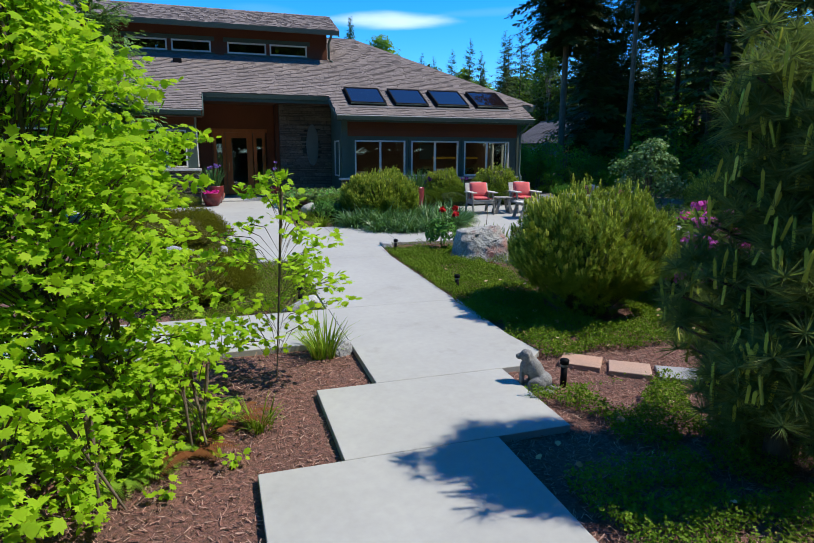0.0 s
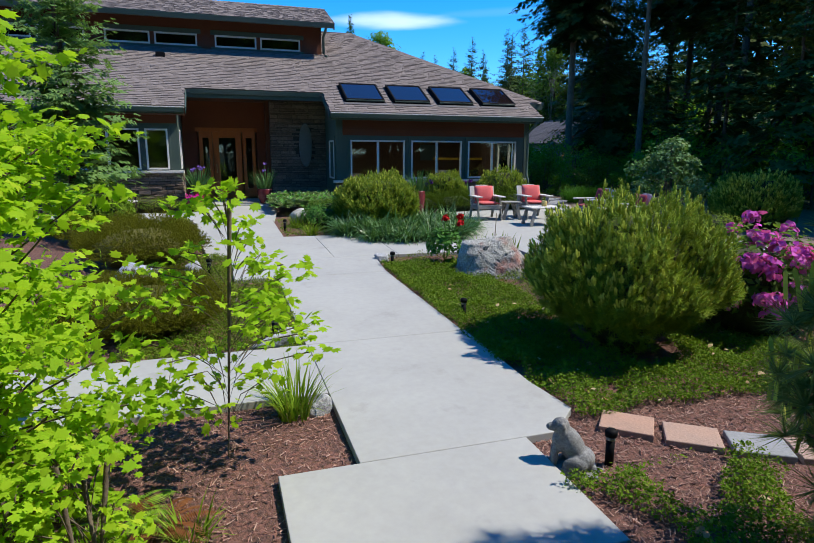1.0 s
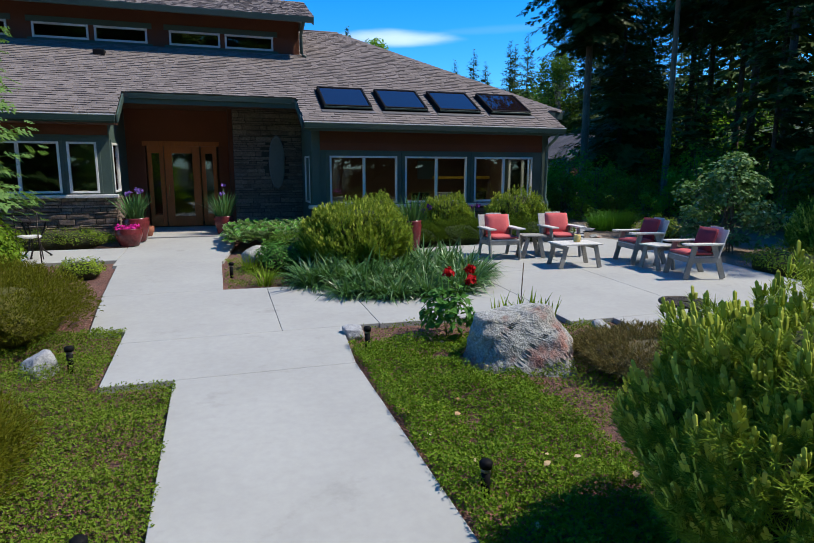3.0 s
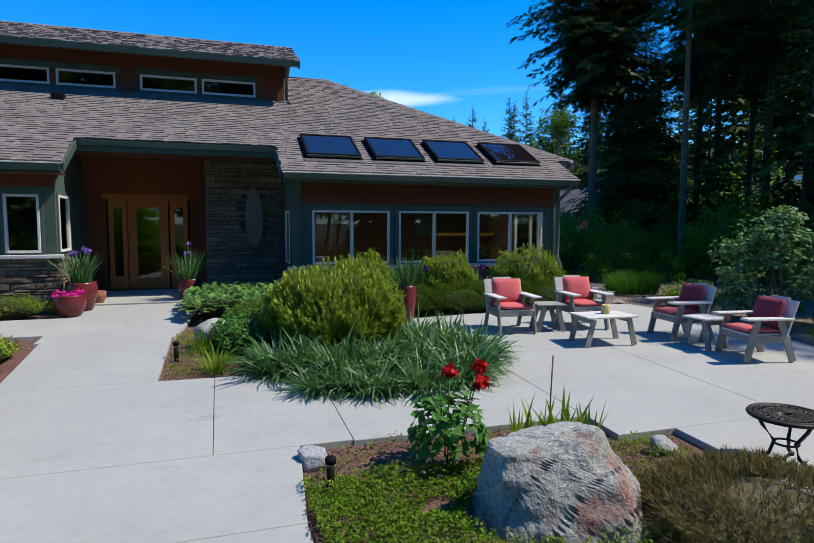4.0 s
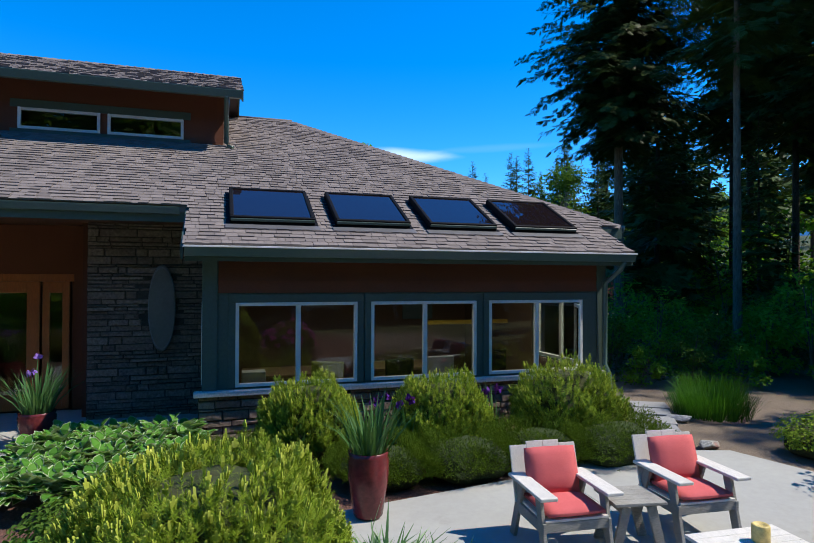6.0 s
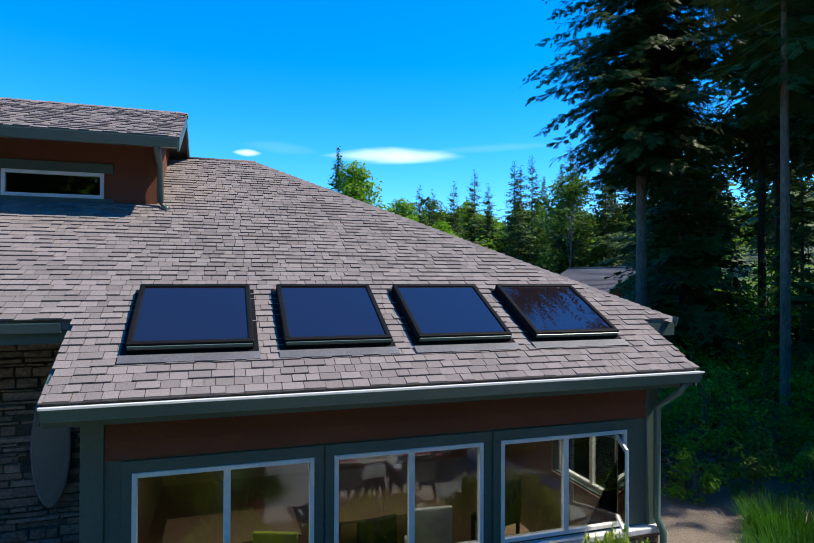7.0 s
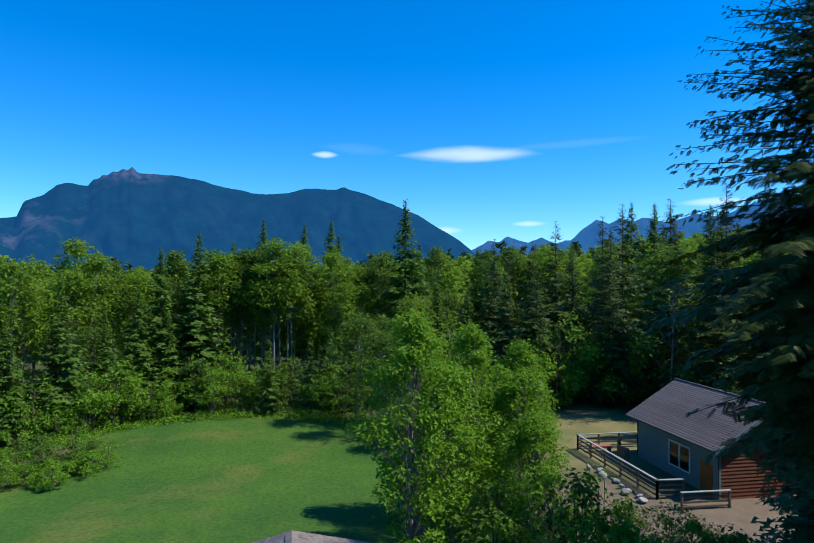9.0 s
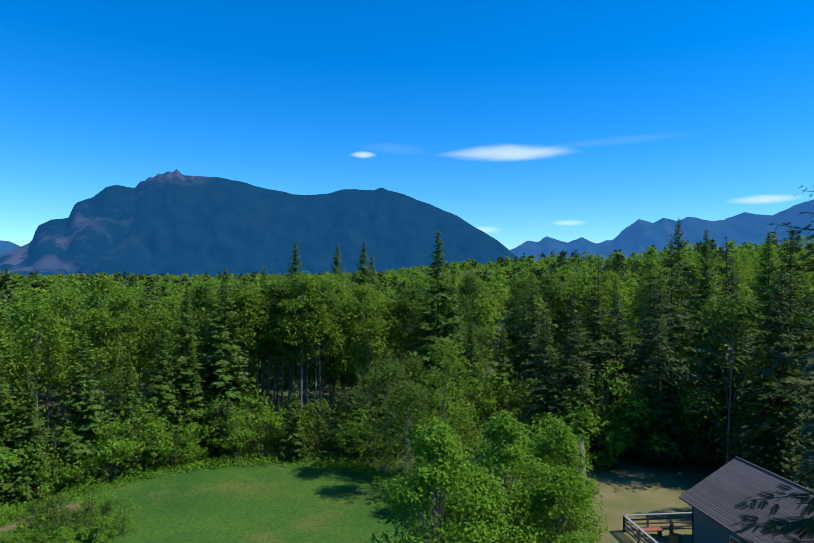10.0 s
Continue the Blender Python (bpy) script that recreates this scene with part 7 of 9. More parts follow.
# dry leaves lying on the groundcover
rd = np.random.default_rng(61)
dx, dy = np.concatenate([rd.uniform(3.0, 4.3, 26), rd.uniform(3.0, 5.6, 46), rd.uniform(1.9, 5.0, 40)]), np.concatenate([rd.uniform(6.2, 10.2, 26), rd.uniform(4.8, 6.2, 46), rd.uniform(0.2, 3.8, 40)])
V, F = spread(BROAD, np.stack([dx, dy, gz(dx, dy) + rd.uniform(0.0, 0.07, len(dx))], 1), frames(UP + rd.normal(size=(len(dx), 3)) * 0.4, rd.uniform(0, 6.28, len(dx))), rd.uniform(0.03, 0.075, len(dx)))
add("dry_leaves", fast_mesh("dry_leaves", V, F), leaf_mat("dry_fallen_leaves", (0.42, 0.22, 0.10), (0.62, 0.50, 0.30), (0.72, 0.66, 0.50), 0.2), None, "pale dry leaves scattered on the groundcover", "stuff", "leaves")

# bark chips on the open mulch
rc = np.random.default_rng(33)
CHIP = ([(-0.5, -0.07, 0), (0.5, -0.05, 0.05), (0.62, 0.09, 0.02), (-0.4, 0.06, 0.06)], [(0, 1, 2, 3)])
P = []
for x0, x1, y0, y1, n in ((-2.6, 1.2, 1.2, 5.7, 22000), (1.85, 5.2, 1.0, 5.0, 22000), (-1.2, 1.2, 6.9, 9.7, 2500), (1.7, 3.2, 13.1, 15.5, 1600), (2.9, 5.7, 10.0, 10.95, 1400), (-0.8, 0.2, 11.3, 15.8, 1400)):
    P.append(np.stack([rc.uniform(x0, x1, n), rc.uniform(y0, y1, n)], 1))
P = np.concatenate(P)
n = len(P)
P = np.column_stack([P, gz(P[:, 0], P[:, 1]) - 0.054 + rc.uniform(0, 0.012, n)])
V, F = spread(CHIP, P, frames(UP + rc.normal(size=(n, 3)) * 0.4, rc.uniform(0, 6.28, n)), 0.012 + 0.05 * rc.uniform(0, 1, n) ** 2)
add("bark_chips", fast_mesh("bark_chips", V, F), M_CHIP, None, "reddish bark chips scattered over the beds", "stuff", "mulch")

# vine maples by the walk
maple_big = broadleaf_meshes(3.2, 0.1, 1.12, 201, 13500, 0.076, 200, 0.04, 6, MAPLE, 0.32, -0.55, 0.85)
set_tree("vine_maple", maple_big, (M_TWIG, M_MAPLE), "many-stemmed vine maple in fresh lime-green leaf", "tree", -1.02, 4.85, 1.0, 20, "", -0.06)
maple_two = broadleaf_meshes(3.3, 0.2, 1.2, 202, 7500, 0.08, 110, 0.045, 4, MAPLE, 0.35, 0, 0.85)
set_tree("vine_maple", maple_two, (M_TWIG, M_MAPLE), "many-stemmed vine maple in fresh lime-green leaf", "tree", -2.9, 5.1, 1.0, 80, "", -0.06)
maple_small = broadleaf_meshes(1.85, 0.25, 0.55, 207, 760, 0.07, 54, 0.0045, 1, MAPLE, 0.25, 0.08, 0.9, 0.08)
set_tree("maple_sapling", maple_small, (M_TWIG, M_MAPLE), "slender young maple with thin lime-green foliage", "tree", 0.42, 5.06, 1.0, 0, "", -0.06)
maple_low = broadleaf_meshes(0.75, 0.05, 0.36, 204, 420, 0.062, 24, 0.010, 3, MAPLE, 0.5, 0, 0.8)
set_tree("maple_sapling", maple_low, (M_TWIG, M_MAPLE), "low young maple shoots by the mulch", "tree", -0.32, 4.0, 1.0, 0, "", -0.06)
for x, y, t in ((-1.15, 3.2, 1.5), (-0.78, 3.35, 1.0), (-1.5, 3.45, 1.7), (-0.5, 3.85, 0.9), (-1.1, 3.9, 1.5), (-0.75, 4.3, 1.5)):
    set_tree("maple_sapling", maple_low, (M_TWIG, M_MAPLE), "low young maple shoots by the mulch", "tree", x, y, t, 60 * t, "", -0.06)
fern(-0.66, 3.72, 14, 0.42, M_FERN, 211, "green sword fern under the maple")
fern(-0.46, 3.9, 11, 0.34, M_FERN, 216, "green sword fern under the maple")
fern(-0.15, 4.45, 9, 0.42, M_FERN, 212, "sword fern under the maple")
fern(0.05, 4.35, 6, 0.40, M_FERN_DRY, 213, "dry brown fern fronds on the mulch")
fern(-0.25, 3.95, 6, 0.45, M_FERN_DRY, 214, "dry brown fern fronds on the mulch")
fern(-1.5, 3.9, 10, 0.5, M_FERN, 215, "green sword fern under the maple")
blade_clump("daylily", 0.93, 5.52, 120, 0.42, 0.13, M_LILY, 221, "clump of bright daylily blades beside the slab", "plant", 0.022, (0.3, 1.2))
blade_clump("daylily", 0.22, 4.22, 70, 0.24, 0.10, M_LILY, 222, "small tuft of pale green blades on the mulch", "plant", 0.03, (0.4, 1.5))

# dwarf pines and heath
mugo_pine(4.36, 6.12, 0.95, 0.97, 1.52, 3900, 231, "large rounded mugo pine with upright candles beside the walk", 0.15, None, 0.7, "", 0.62)
mugo_pine(3.92, 14.32, 0.99, 0.95, 1.18, 3800, 232, "rounded mugo pine in the island bed", 0.135, None, 0.65, "", 0.15)
for k, (x, y, rr, h) in enumerate(((5.05, 17.35, 0.62, 1.08), (6.78, 17.3, 0.66, 1.04), (8.55, 17.15, 0.78, 1.16))):
    mugo_pine(x, y, rr, rr * 0.9, h * 0.98, 2300, 240 + k, "rounded mugo pine under the lodge windows", 0.115, None, 0.45, "mugo pines under the windows")
mugo_pine(12.9, 12.3, 0.95, 0.95, 1.3, 2600, 246, "rounded mugo pine at the wood's edge", 0.15)
for k, (x, y, rx, ry, h) in enumerate(((4.15, 16.75, 0.62, 0.5, 0.52), (5.75, 16.5, 0.58, 0.5, 0.5), (6.75, 16.45, 0.62, 0.5, 0.56), (7.75, 16.55, 0.64, 0.5, 0.56), (8.75, 16.45, 0.75, 0.55, 0.62))):
    leafy_mound("yew_mound", x, y, rx * 1.08, ry * 1.1, h, 6500, 0.055, M_YEW, 250 + k, "low dark green clipped mound before the windows", "shrub", SPRIG, "low mounds before the windows", inside=M_CORE_GREEN)
leafy_mound("heath_mound", -0.42, 8.15, 0.85, 0.95, 0.52, 9000, 0.075, M_MUGO_OLIVE, 261, "broad olive-coloured heath mound", "shrub", SPRIG, inside=M_CORE_OLIVE)
leafy_mound("heath_mound", -0.75, 11.6, 0.95, 1.1, 0.7, 8000, 0.075, M_MUGO_OLIVE, 262, "broad olive-coloured heath mound", "shrub", SPRIG, inside=M_CORE_OLIVE)
leafy_mound("heath_mound", -0.45, 14.7, 0.34, 0.3, 0.34, 1500, 0.035, M_MUGO, 263, "small green mound at the walk's edge")
leafy_mound("heath_mound", -1.6, 13.6, 0.9, 0.8, 0.5, 4000, 0.075, M_MUGO_OLIVE, 264, "broad olive-coloured heath mound", "shrub", SPRIG, inside=M_CORE_OLIVE)
leafy_mound("heather", 5.62, 8.9, 0.72, 0.62, 0.34, 4500, 0.09, M_HEATHER, 265, "brownish green heather beside the boulder", "shrub", SPRIG, inside=surface("heather_twigs", (0.12, 0.095, 0.05), (0.08, 0.07, 0.035), 0.95, 0, 3.0, 40.0, 0.5, 0.8))
leafy_mound("box_hedge", -1.5, 17.75, 1.15, 0.28, 0.42, 4600, 0.032, M_COVER_DULL, 266, "low grey-green hedge along the stone wall", "hedge")
leafy_mound("light_shrub", -1.75, 14.2, 0.6, 0.6, 1.1, 3800, 0.075, M_COVER, 267, "bright green leafy shrub by the walk")
patio_bush = broadleaf_meshes(1.95, 0.15, 0.95, 268, 3600, 0.095, 46, 0.04, 5, BROAD, 0.9)
set_tree("patio_shrub", patio_bush, (M_TWIG, leaf_mat("patio_shrub_leaves", (0.11, 0.22, 0.08), (0.17, 0.30, 0.12), (0.5, 0.58, 0.42), 0.3)), "tall leafy shrub with small white flowers beside the patio", "shrub", 11.9, 14.2, 1.0, 0, "", -0.06)
leafy_mound("low_shrub", 11.6, 15.8, 0.6, 0.5, 0.55, 2600, 0.045, M_MUGO, 269, "low shrub at the patio's edge")
leafy_mound("low_shrub", 11.2, 12.0, 0.55, 0.8, 0.5, 2600, 0.045, M_MUGO, 270, "low shrub at the patio's edge")
leafy_mound("rhododendron", 6.25, 6.35, 0.8, 0.8, 1.12, 2600, 0.10, M_ALDER_DARK, 271, "rhododendron in pink bloom beside the mugo pine")
rh = np.random.default_rng(5)
Pd, dd = dome_points(rh, 64, 0.82, 0.82, 1.14, 0.1)
rhodo = bpy.data.objects["rhododendron"]
petals("flower_truss", [tuple(p) for p in Pd], 30, 0.11, 0.085, M_PINK, rhodo, 272, "pink flower truss")

# blue oat grass along the island bed
rf = np.random.default_rng(77)
LINE = ((3.05, 13.4), (3.2, 13.0), (3.5, 12.5), (3.9, 12.3), (4.4, 12.25), (4.9, 12.4), (5.3, 12.7), (5.5, 13.2), (5.45, 13.75), (5.15, 14.2), (3.3, 13.75), (3.7, 13.0), (4.2, 12.85), (4.7, 13.0), (5.0, 13.4), (4.9, 13.9), (4.3, 13.35), (3.7, 13.5))
clumps = [blade_clump("oat_grass", 0, 0, 170, 0.62, 0.2, M_FESCUE, 280 + k, "arching clump of blue-green oat grass", "grass", 0.031, (0.7, 2.3), "oat grass of the island bed", 0, 0.7) for k in range(3)]
for ob in clumps:
    ob.matrix_basis = Matrix.Translation((3.0 + 0.4 * clumps.index(ob), 13.1, gz1(3, 13.1) - 0.05))
for x, y in LINE:
    for q in range(2):
        xx, yy = x + rf.uniform(-0.18, 0.18), y + rf.uniform(-0.16, 0.16)
        copy_thing(clumps[int(rf.integers(0, 3))], Matrix.Translation((xx, yy, gz1(xx, yy) - 0.05)) @ Matrix.Rotation(rf.uniform(0, 6.28), 4, "Z") @ Matrix.Scale(rf.uniform(0.75, 1.05), 4))
blade_clump("daylily", 2.3, 13.5, 90, 0.36, 0.12, M_LILY, 291, "daylily tuft at the island bed's corner", "plant", 0.022, (0.4, 1.4))
blade_clump("daylily", 2.15, 14.6, 90, 0.36, 0.14, M_LILY, 292, "daylily tuft at the island bed's corner", "plant", 0.022, (0.4, 1.4))
leafy_mound("flower_mound", 2.75, 14.6, 0.5, 0.6, 0.5, 2400, 0.06, M_PEONY, 293, "green perennial mound with small red flowers")
leafy_mound("flower_mound", 3.0, 15.6, 0.55, 0.55, 0.5, 2200, 0.06, M_ALDER_DARK, 294, "green perennial mound in the island bed")
M_TALL = leaf_mat("fresh_tall_grass", (0.035, 0.12, 0.012), (0.055, 0.17, 0.016), (0.09, 0.22, 0.03), 0.3)
# lavender-like grass by the stepping stones
blade_clump("tall_grass", 11.8, 17.9, 1500, 0.45, 0.6, M_TALL, 295, "dense bright green grass by the stepping stones", "grass", 0.014, (0.1, 0.5))
blade_clump("tall_grass", 12.7, 18.8, 1300, 0.45, 0.55, M_TALL, 296, "dense bright green grass by the stepping stones", "grass", 0.014, (0.1, 0.5))


def hosta(x, y, seed, group):
    """A rosette of broad pale-edged leaves."""
    r = np.random.default_rng(seed)
    n = 60
    a = r.uniform(0, 6.28, n)
    el = r.uniform(0.25, 1.2, n)
    D = np.stack([np.cos(a) * np.cos(el), np.sin(a) * np.cos(el), np.sin(el)], 1)
    P = D * r.uniform(0.05, 0.2, (n, 1)) + np.array([0, 0, 0.2])
    Y = D + np.array([0, 0, -0.35])
    Y /= np.linalg.norm(Y, axis=1, keepdims=True)
    Z = UP[None] - Y * Y[:, 2:3]
    Z /= np.linalg.norm(Z, axis=1, keepdims=True)
    R = np.stack([np.cross(Y, Z), Y, Z], 1)
    s = r.uniform(0.12, 0.19, n)
    V, F = spread(BROAD, P, R, s)
    ob = thing("hosta", "hosta with broad pale-edged leaves", "plant", Matrix.Translation((x, y, gz1(x, y) - 0.06)), group)
    add("leaf_margin", fast_mesh("leaf_margin", V, F), M_HOSTA_EDGE, ob, "cream leaf margins", "stuff")
    V, F = spread(BROAD, P + Z * 0.006 + Y * 0.012, R, s * 0.86)
    add("leaf_blade", fast_mesh("leaf_blade", V, F), M_HOSTA, ob, "", "stuff")
    return ob


M_HOSTA_EDGE = leaf_mat("hosta_margins", (0.45, 0.56, 0.32), (0.58, 0.66, 0.44), None, 0.25, 0.4)
for k in range(42):
    hosta(1.98 + (k % 7) * 0.27 + rf.uniform(-0.08, 0.08), 16.5 + (k // 7) * 0.33 + rf.uniform(-0.08, 0.08), 300 + k, "hostas by the porch")

# peony and iris by the boulder
peony = leafy_mound("peony", 4.05, 10.35, 0.3, 0.3, 0.62, 320, 0.11, M_PEONY, 321, "peony bush with three crimson blooms", "plant", LEAF, "", 0.6, False)
for a, b in ((0.05, 0.1), (0.22, -0.02), (0.3, 0.08), (-0.1, -0.08)):
    part("stem", tube([(0, 0, 0), (a * 0.6, b * 0.6, 0.35), (a, b, 0.72)], 0.006, 5), M_PEONY, peony)
petals("bloom", ((0.05, 0.1, 0.74), (0.30, 0.08, 0.76), (0.27, -0.03, 0.66)), 60, 0.055, 0.055, M_CRIMSON, peony, 322, "crimson peony bloom")
for k, (x, y) in enumerate(((4.72, 10.42), (4.95, 10.5), (5.15, 10.45), (5.3, 10.3))):
    blade_clump("iris", x, y, 16, 0.46, 0.06, M_LILY, 325 + k, "sword-leaved iris behind the boulder", "plant", 0.052, (0.1, 0.35), "irises by the boulder")
bm = tube([(5.05, 10.5, 0.15), (5.06, 10.5, 0.6), (5.07, 10.49, 0.95)], 0.007, 5)
tagged(part("iris_stalk", bm, M_TWIG, None, "tall dark flower stalk by the boulder"), "", "plant")

# spruce on the west side
spruce = conifer_meshes(7.5, 0.4, 1.7, 331, 0.24, 7, 0.15, 3, 0.38, 0.09, 40, 5, 0.12)
set_tree("spruce", spruce, (M_BARK, M_SPRUCE), "blue-green spruce west of the walk", "tree", -2.4, 15.1, 0.95, 0)


# the long-needled pine near the walk's start
def long_pine(x, y, h, seed):
    r = np.random.default_rng(seed)
    ob = thing("pine_tree", "long-needled young pine with upright pale candles beside the walk", "tree", Matrix.Translation((x, y, gz1(x, y) - 0.06)))
    wood = [limb_arrays((0, 0, 0), (0.1, 0.05, h), 0.09, 0.02, 0, 8, 6)]
    P, C = [], []
    for k in range(190):
        z = 0.2 + (h - 0.3) * r.uniform(0, 1) ** 1.15
        a = r.uniform(0, 6.28)
        L = 0.76 * (1 - 0.45 * (z / h) ** 1.6) * r.uniform(0.45, 1.08)
        tip = np.array([math.cos(a) * L, math.sin(a) * L, z + L * r.uniform(0.1, 0.45)])
        root = np.array([0.1 * z / h, 0.05 * z / h, z])
        wood.append(limb_arrays(root, tip, 0.022, 0.007, 0.05, 4, 3))
        for s in np.arange(0.3, 1.01, 0.14):
            base = root + (tip - root) * s
            for q in range(2):
                P.append(base + r.normal(size=3) * 0.06)
        for q in range(3):
            C.append(tip + r.normal(size=3) * np.array([0.05, 0.05, 0.03]))
    P, C = np.array(P), np.array(C)
    add("trunk", fast_mesh("trunk", *joined(wood), True), M_BARK, ob)
    V, F = spread(star_bunch(60, seed), P, frames(UP + r.normal(size=(len(P), 3)) * 0.5, r.uniform(0, 6.28, len(P))), 0.17 * r.uniform(0.8, 1.2, len(P)))
    add("needle_mass", fast_mesh("needle_mass", V, F), M_PINE, ob, "", "stuff")
    V, F = spread(CANDLE, C, frames(UP + r.normal(size=(len(C), 3)) * 0.15, r.uniform(0, 6.28, len(C))), np.stack([np.full(len(C), 0.34), np.full(len(C), 0.34), r.uniform(0.08, 0.2, len(C))], 1))
    add("candle_growth", fast_mesh("candle_growth", V, F), M_CANDLE, ob, "pale upright candles", "stuff")
    return ob


long_pine(3.5, 2.69, 2.75, 341)

for ob in list(bpy.data.objects):
    if ob.parent is not None and ob.parent.name.startswith("maple_sapling") and ob.name.startswith("trunk"):
        tagged(ob, "", "", "", "stuff")

# ---- rocks ----
def rock(name, x, y, rx, ry, h, mat_r, seed, label, turn=0.0, sink=0.25, sub=4, group=""):
    """A weathered stone: a sphere cut by flat planes and roughened."""
    r = random.Random(seed)
    bm = bmesh.new()
    bmesh.ops.create_icosphere(bm, subdivisions=sub, radius=1.0)
    planes = [(Vector((r.gauss(0, 1), r.gauss(0, 1), r.gauss(0, 0.8))).normalized(), r.uniform(0.5, 0.8)) for _ in range(10)]
    for v in bm.verts:
        p = v.co.normalized()
        k = min([1.0] + [d / max(0.05, p.dot(q)) for q, d in planes if p.dot(q) > 0.05])
        k *= 1 + 0.09 * 0.35 * noise.fractal(p * 3 + Vector((seed, 0, 0)), 0.8, 2.0, 4) + 0.03 * noise.noise(p * 9)
        v.co = Vector((p.x * rx, p.y * ry, p.z * h)) * k
    for f in bm.faces:
        f.smooth = True
    ob = part(name, bm, mat_r, None, label)
    ob.matrix_basis = Matrix.Translation((x, y, gz1(x, y) + h * (1 - 2 * sink) * 0.9 - 0.05)) @ Matrix.Rotation(radians(turn), 4, "Z")
    return tagged(ob, "", "rock", group)


def boulder(x, y, label):
    """A broken granite block: a hull of flat faces, its edges worn, its faces split and pitted."""
    bm = bmesh.new()
    foot = ((-0.50, 0.16), (-0.42, -0.10), (-0.13, -0.28), (0.26, -0.45), (0.44, -0.38), (0.56, 0.05), (0.46, 0.36), (0.0, 0.50), (-0.42, 0.40))
    crown = ((-0.40, 0.20, 0.46), (-0.36, 0.04, 0.44), (-0.06, -0.02, 0.44), (0.14, -0.12, 0.42), (0.32, 0.0, 0.51), (0.40, 0.10, 0.54), (0.36, 0.30, 0.51), (0.0, 0.38, 0.47), (-0.32, 0.34, 0.44), (0.50, -0.20, 0.22), (0.36, -0.34, 0.16))
    for c in [(a, b, -0.12) for a, b in foot] + list(crown):
        bm.verts.new(c)
    out = bmesh.ops.convex_hull(bm, input=bm.verts[:])
    bmesh.ops.delete(bm, geom=[g for g in out["geom_interior"] if isinstance(g, bmesh.types.BMVert)], context="VERTS")
    for cuts in (4, 3):
        bmesh.ops.subdivide_edges(bm, edges=bm.edges[:], cuts=cuts, use_grid_fill=True)
        bmesh.ops.triangulate(bm, faces=bm.faces[:])
    for _ in range(4):
        bmesh.ops.smooth_vert(bm, verts=bm.verts[:], factor=0.5, use_axis_x=True, use_axis_y=True, use_axis_z=True)
    bm.normal_update()
    moves = []
    for v in bm.verts:
        p = v.co
        ledge = noise.noise(Vector((p.x * 3, p.y * 3, p.z * 9)) + Vector((4, 0, 0)))
        crack = abs(noise.noise(Vector((p.x * 3.1 - p.z * 2, p.y * 3.1, p.z * 1.6)) + Vector((0, 7, 0))))
        moves.append(0.022 * ledge + 0.011 * noise.fractal(p * 9, 0.9, 2.1, 5) - 0.022 * max(0.0, 0.05 - crack) / 0.05)
    for v, k in zip(bm.verts, moves):
        v.co += v.normal * k
    ob = part("boulder", bm, M_BOULDER, None, label)
    ob.matrix_basis = Matrix.Translation((x, y, gz1(x, y) - 0.02))
    return tagged(ob, "", "rock")


boulder(4.43, 9.40, "large angular grey granite boulder with reddish streaks")
rock("rock", 3.05, 10.68, 0.17, 0.13, 0.12, M_GREY_ROCK, 5, "pale grey rock at the bed's corner", 20)
rock("rock", 0.98, 7.02, 0.32, 0.15, 0.14, M_GREY_ROCK, 6, "long pale grey rock at the walk's edge", 12)
rock("rock", 0.05, 10.35, 0.2, 0.18, 0.16, M_GREY_ROCK, 7, "pale grey rock in the groundcover", 0)
rock("rock", -0.42, 9.4, 0.46, 0.3, 0.36, M_GREY_ROCK, 8, "broad pale grey rock behind the heath", 10)
rock("rock", 1.12, 5.52, 0.13, 0.1, 0.1, M_GREY_ROCK, 9, "grey rock beside the daylily", 0)
rock("rock", 2.25, 14.95, 0.34, 0.26, 0.27, M_BOULDER, 10, "brown-grey rock in the island bed", 40)
rock("rock", 10.95, 17.75, 0.32, 0.14, 0.06, M_GREY_ROCK, 11, "flat pale rock by the grass", -25)
rock("rock", 5.9, 10.1, 0.16, 0.12, 0.1, M_GREY_ROCK, 12, "pale grey rock at the patio's edge", 0)
rock("rock", 9.9, 16.9, 0.2, 0.13, 0.08, M_BOULDER, 13, "brown stone edging the patio", 0)
for k in range(9):
    rock("rock", 22.55 + 0.22 * math.sin(k * 2.1), 42.6 + 0.62 * k + 0.15 * math.sin(k * 5.3), 0.27 + 0.09 * math.sin(k * 3.7), 0.22 + 0.06 * math.cos(k * 2.9), 0.14 + 0.04 * math.sin(k * 4.1), M_GREY_ROCK, 40 + k, "pale stone in a row along the deck", 25 * k, 0.2, 3, "stones along the deck")
rock("rock", 10.35, 16.5, 0.22, 0.13, 0.08, M_BOULDER, 14, "brown stone edging the patio", 30)

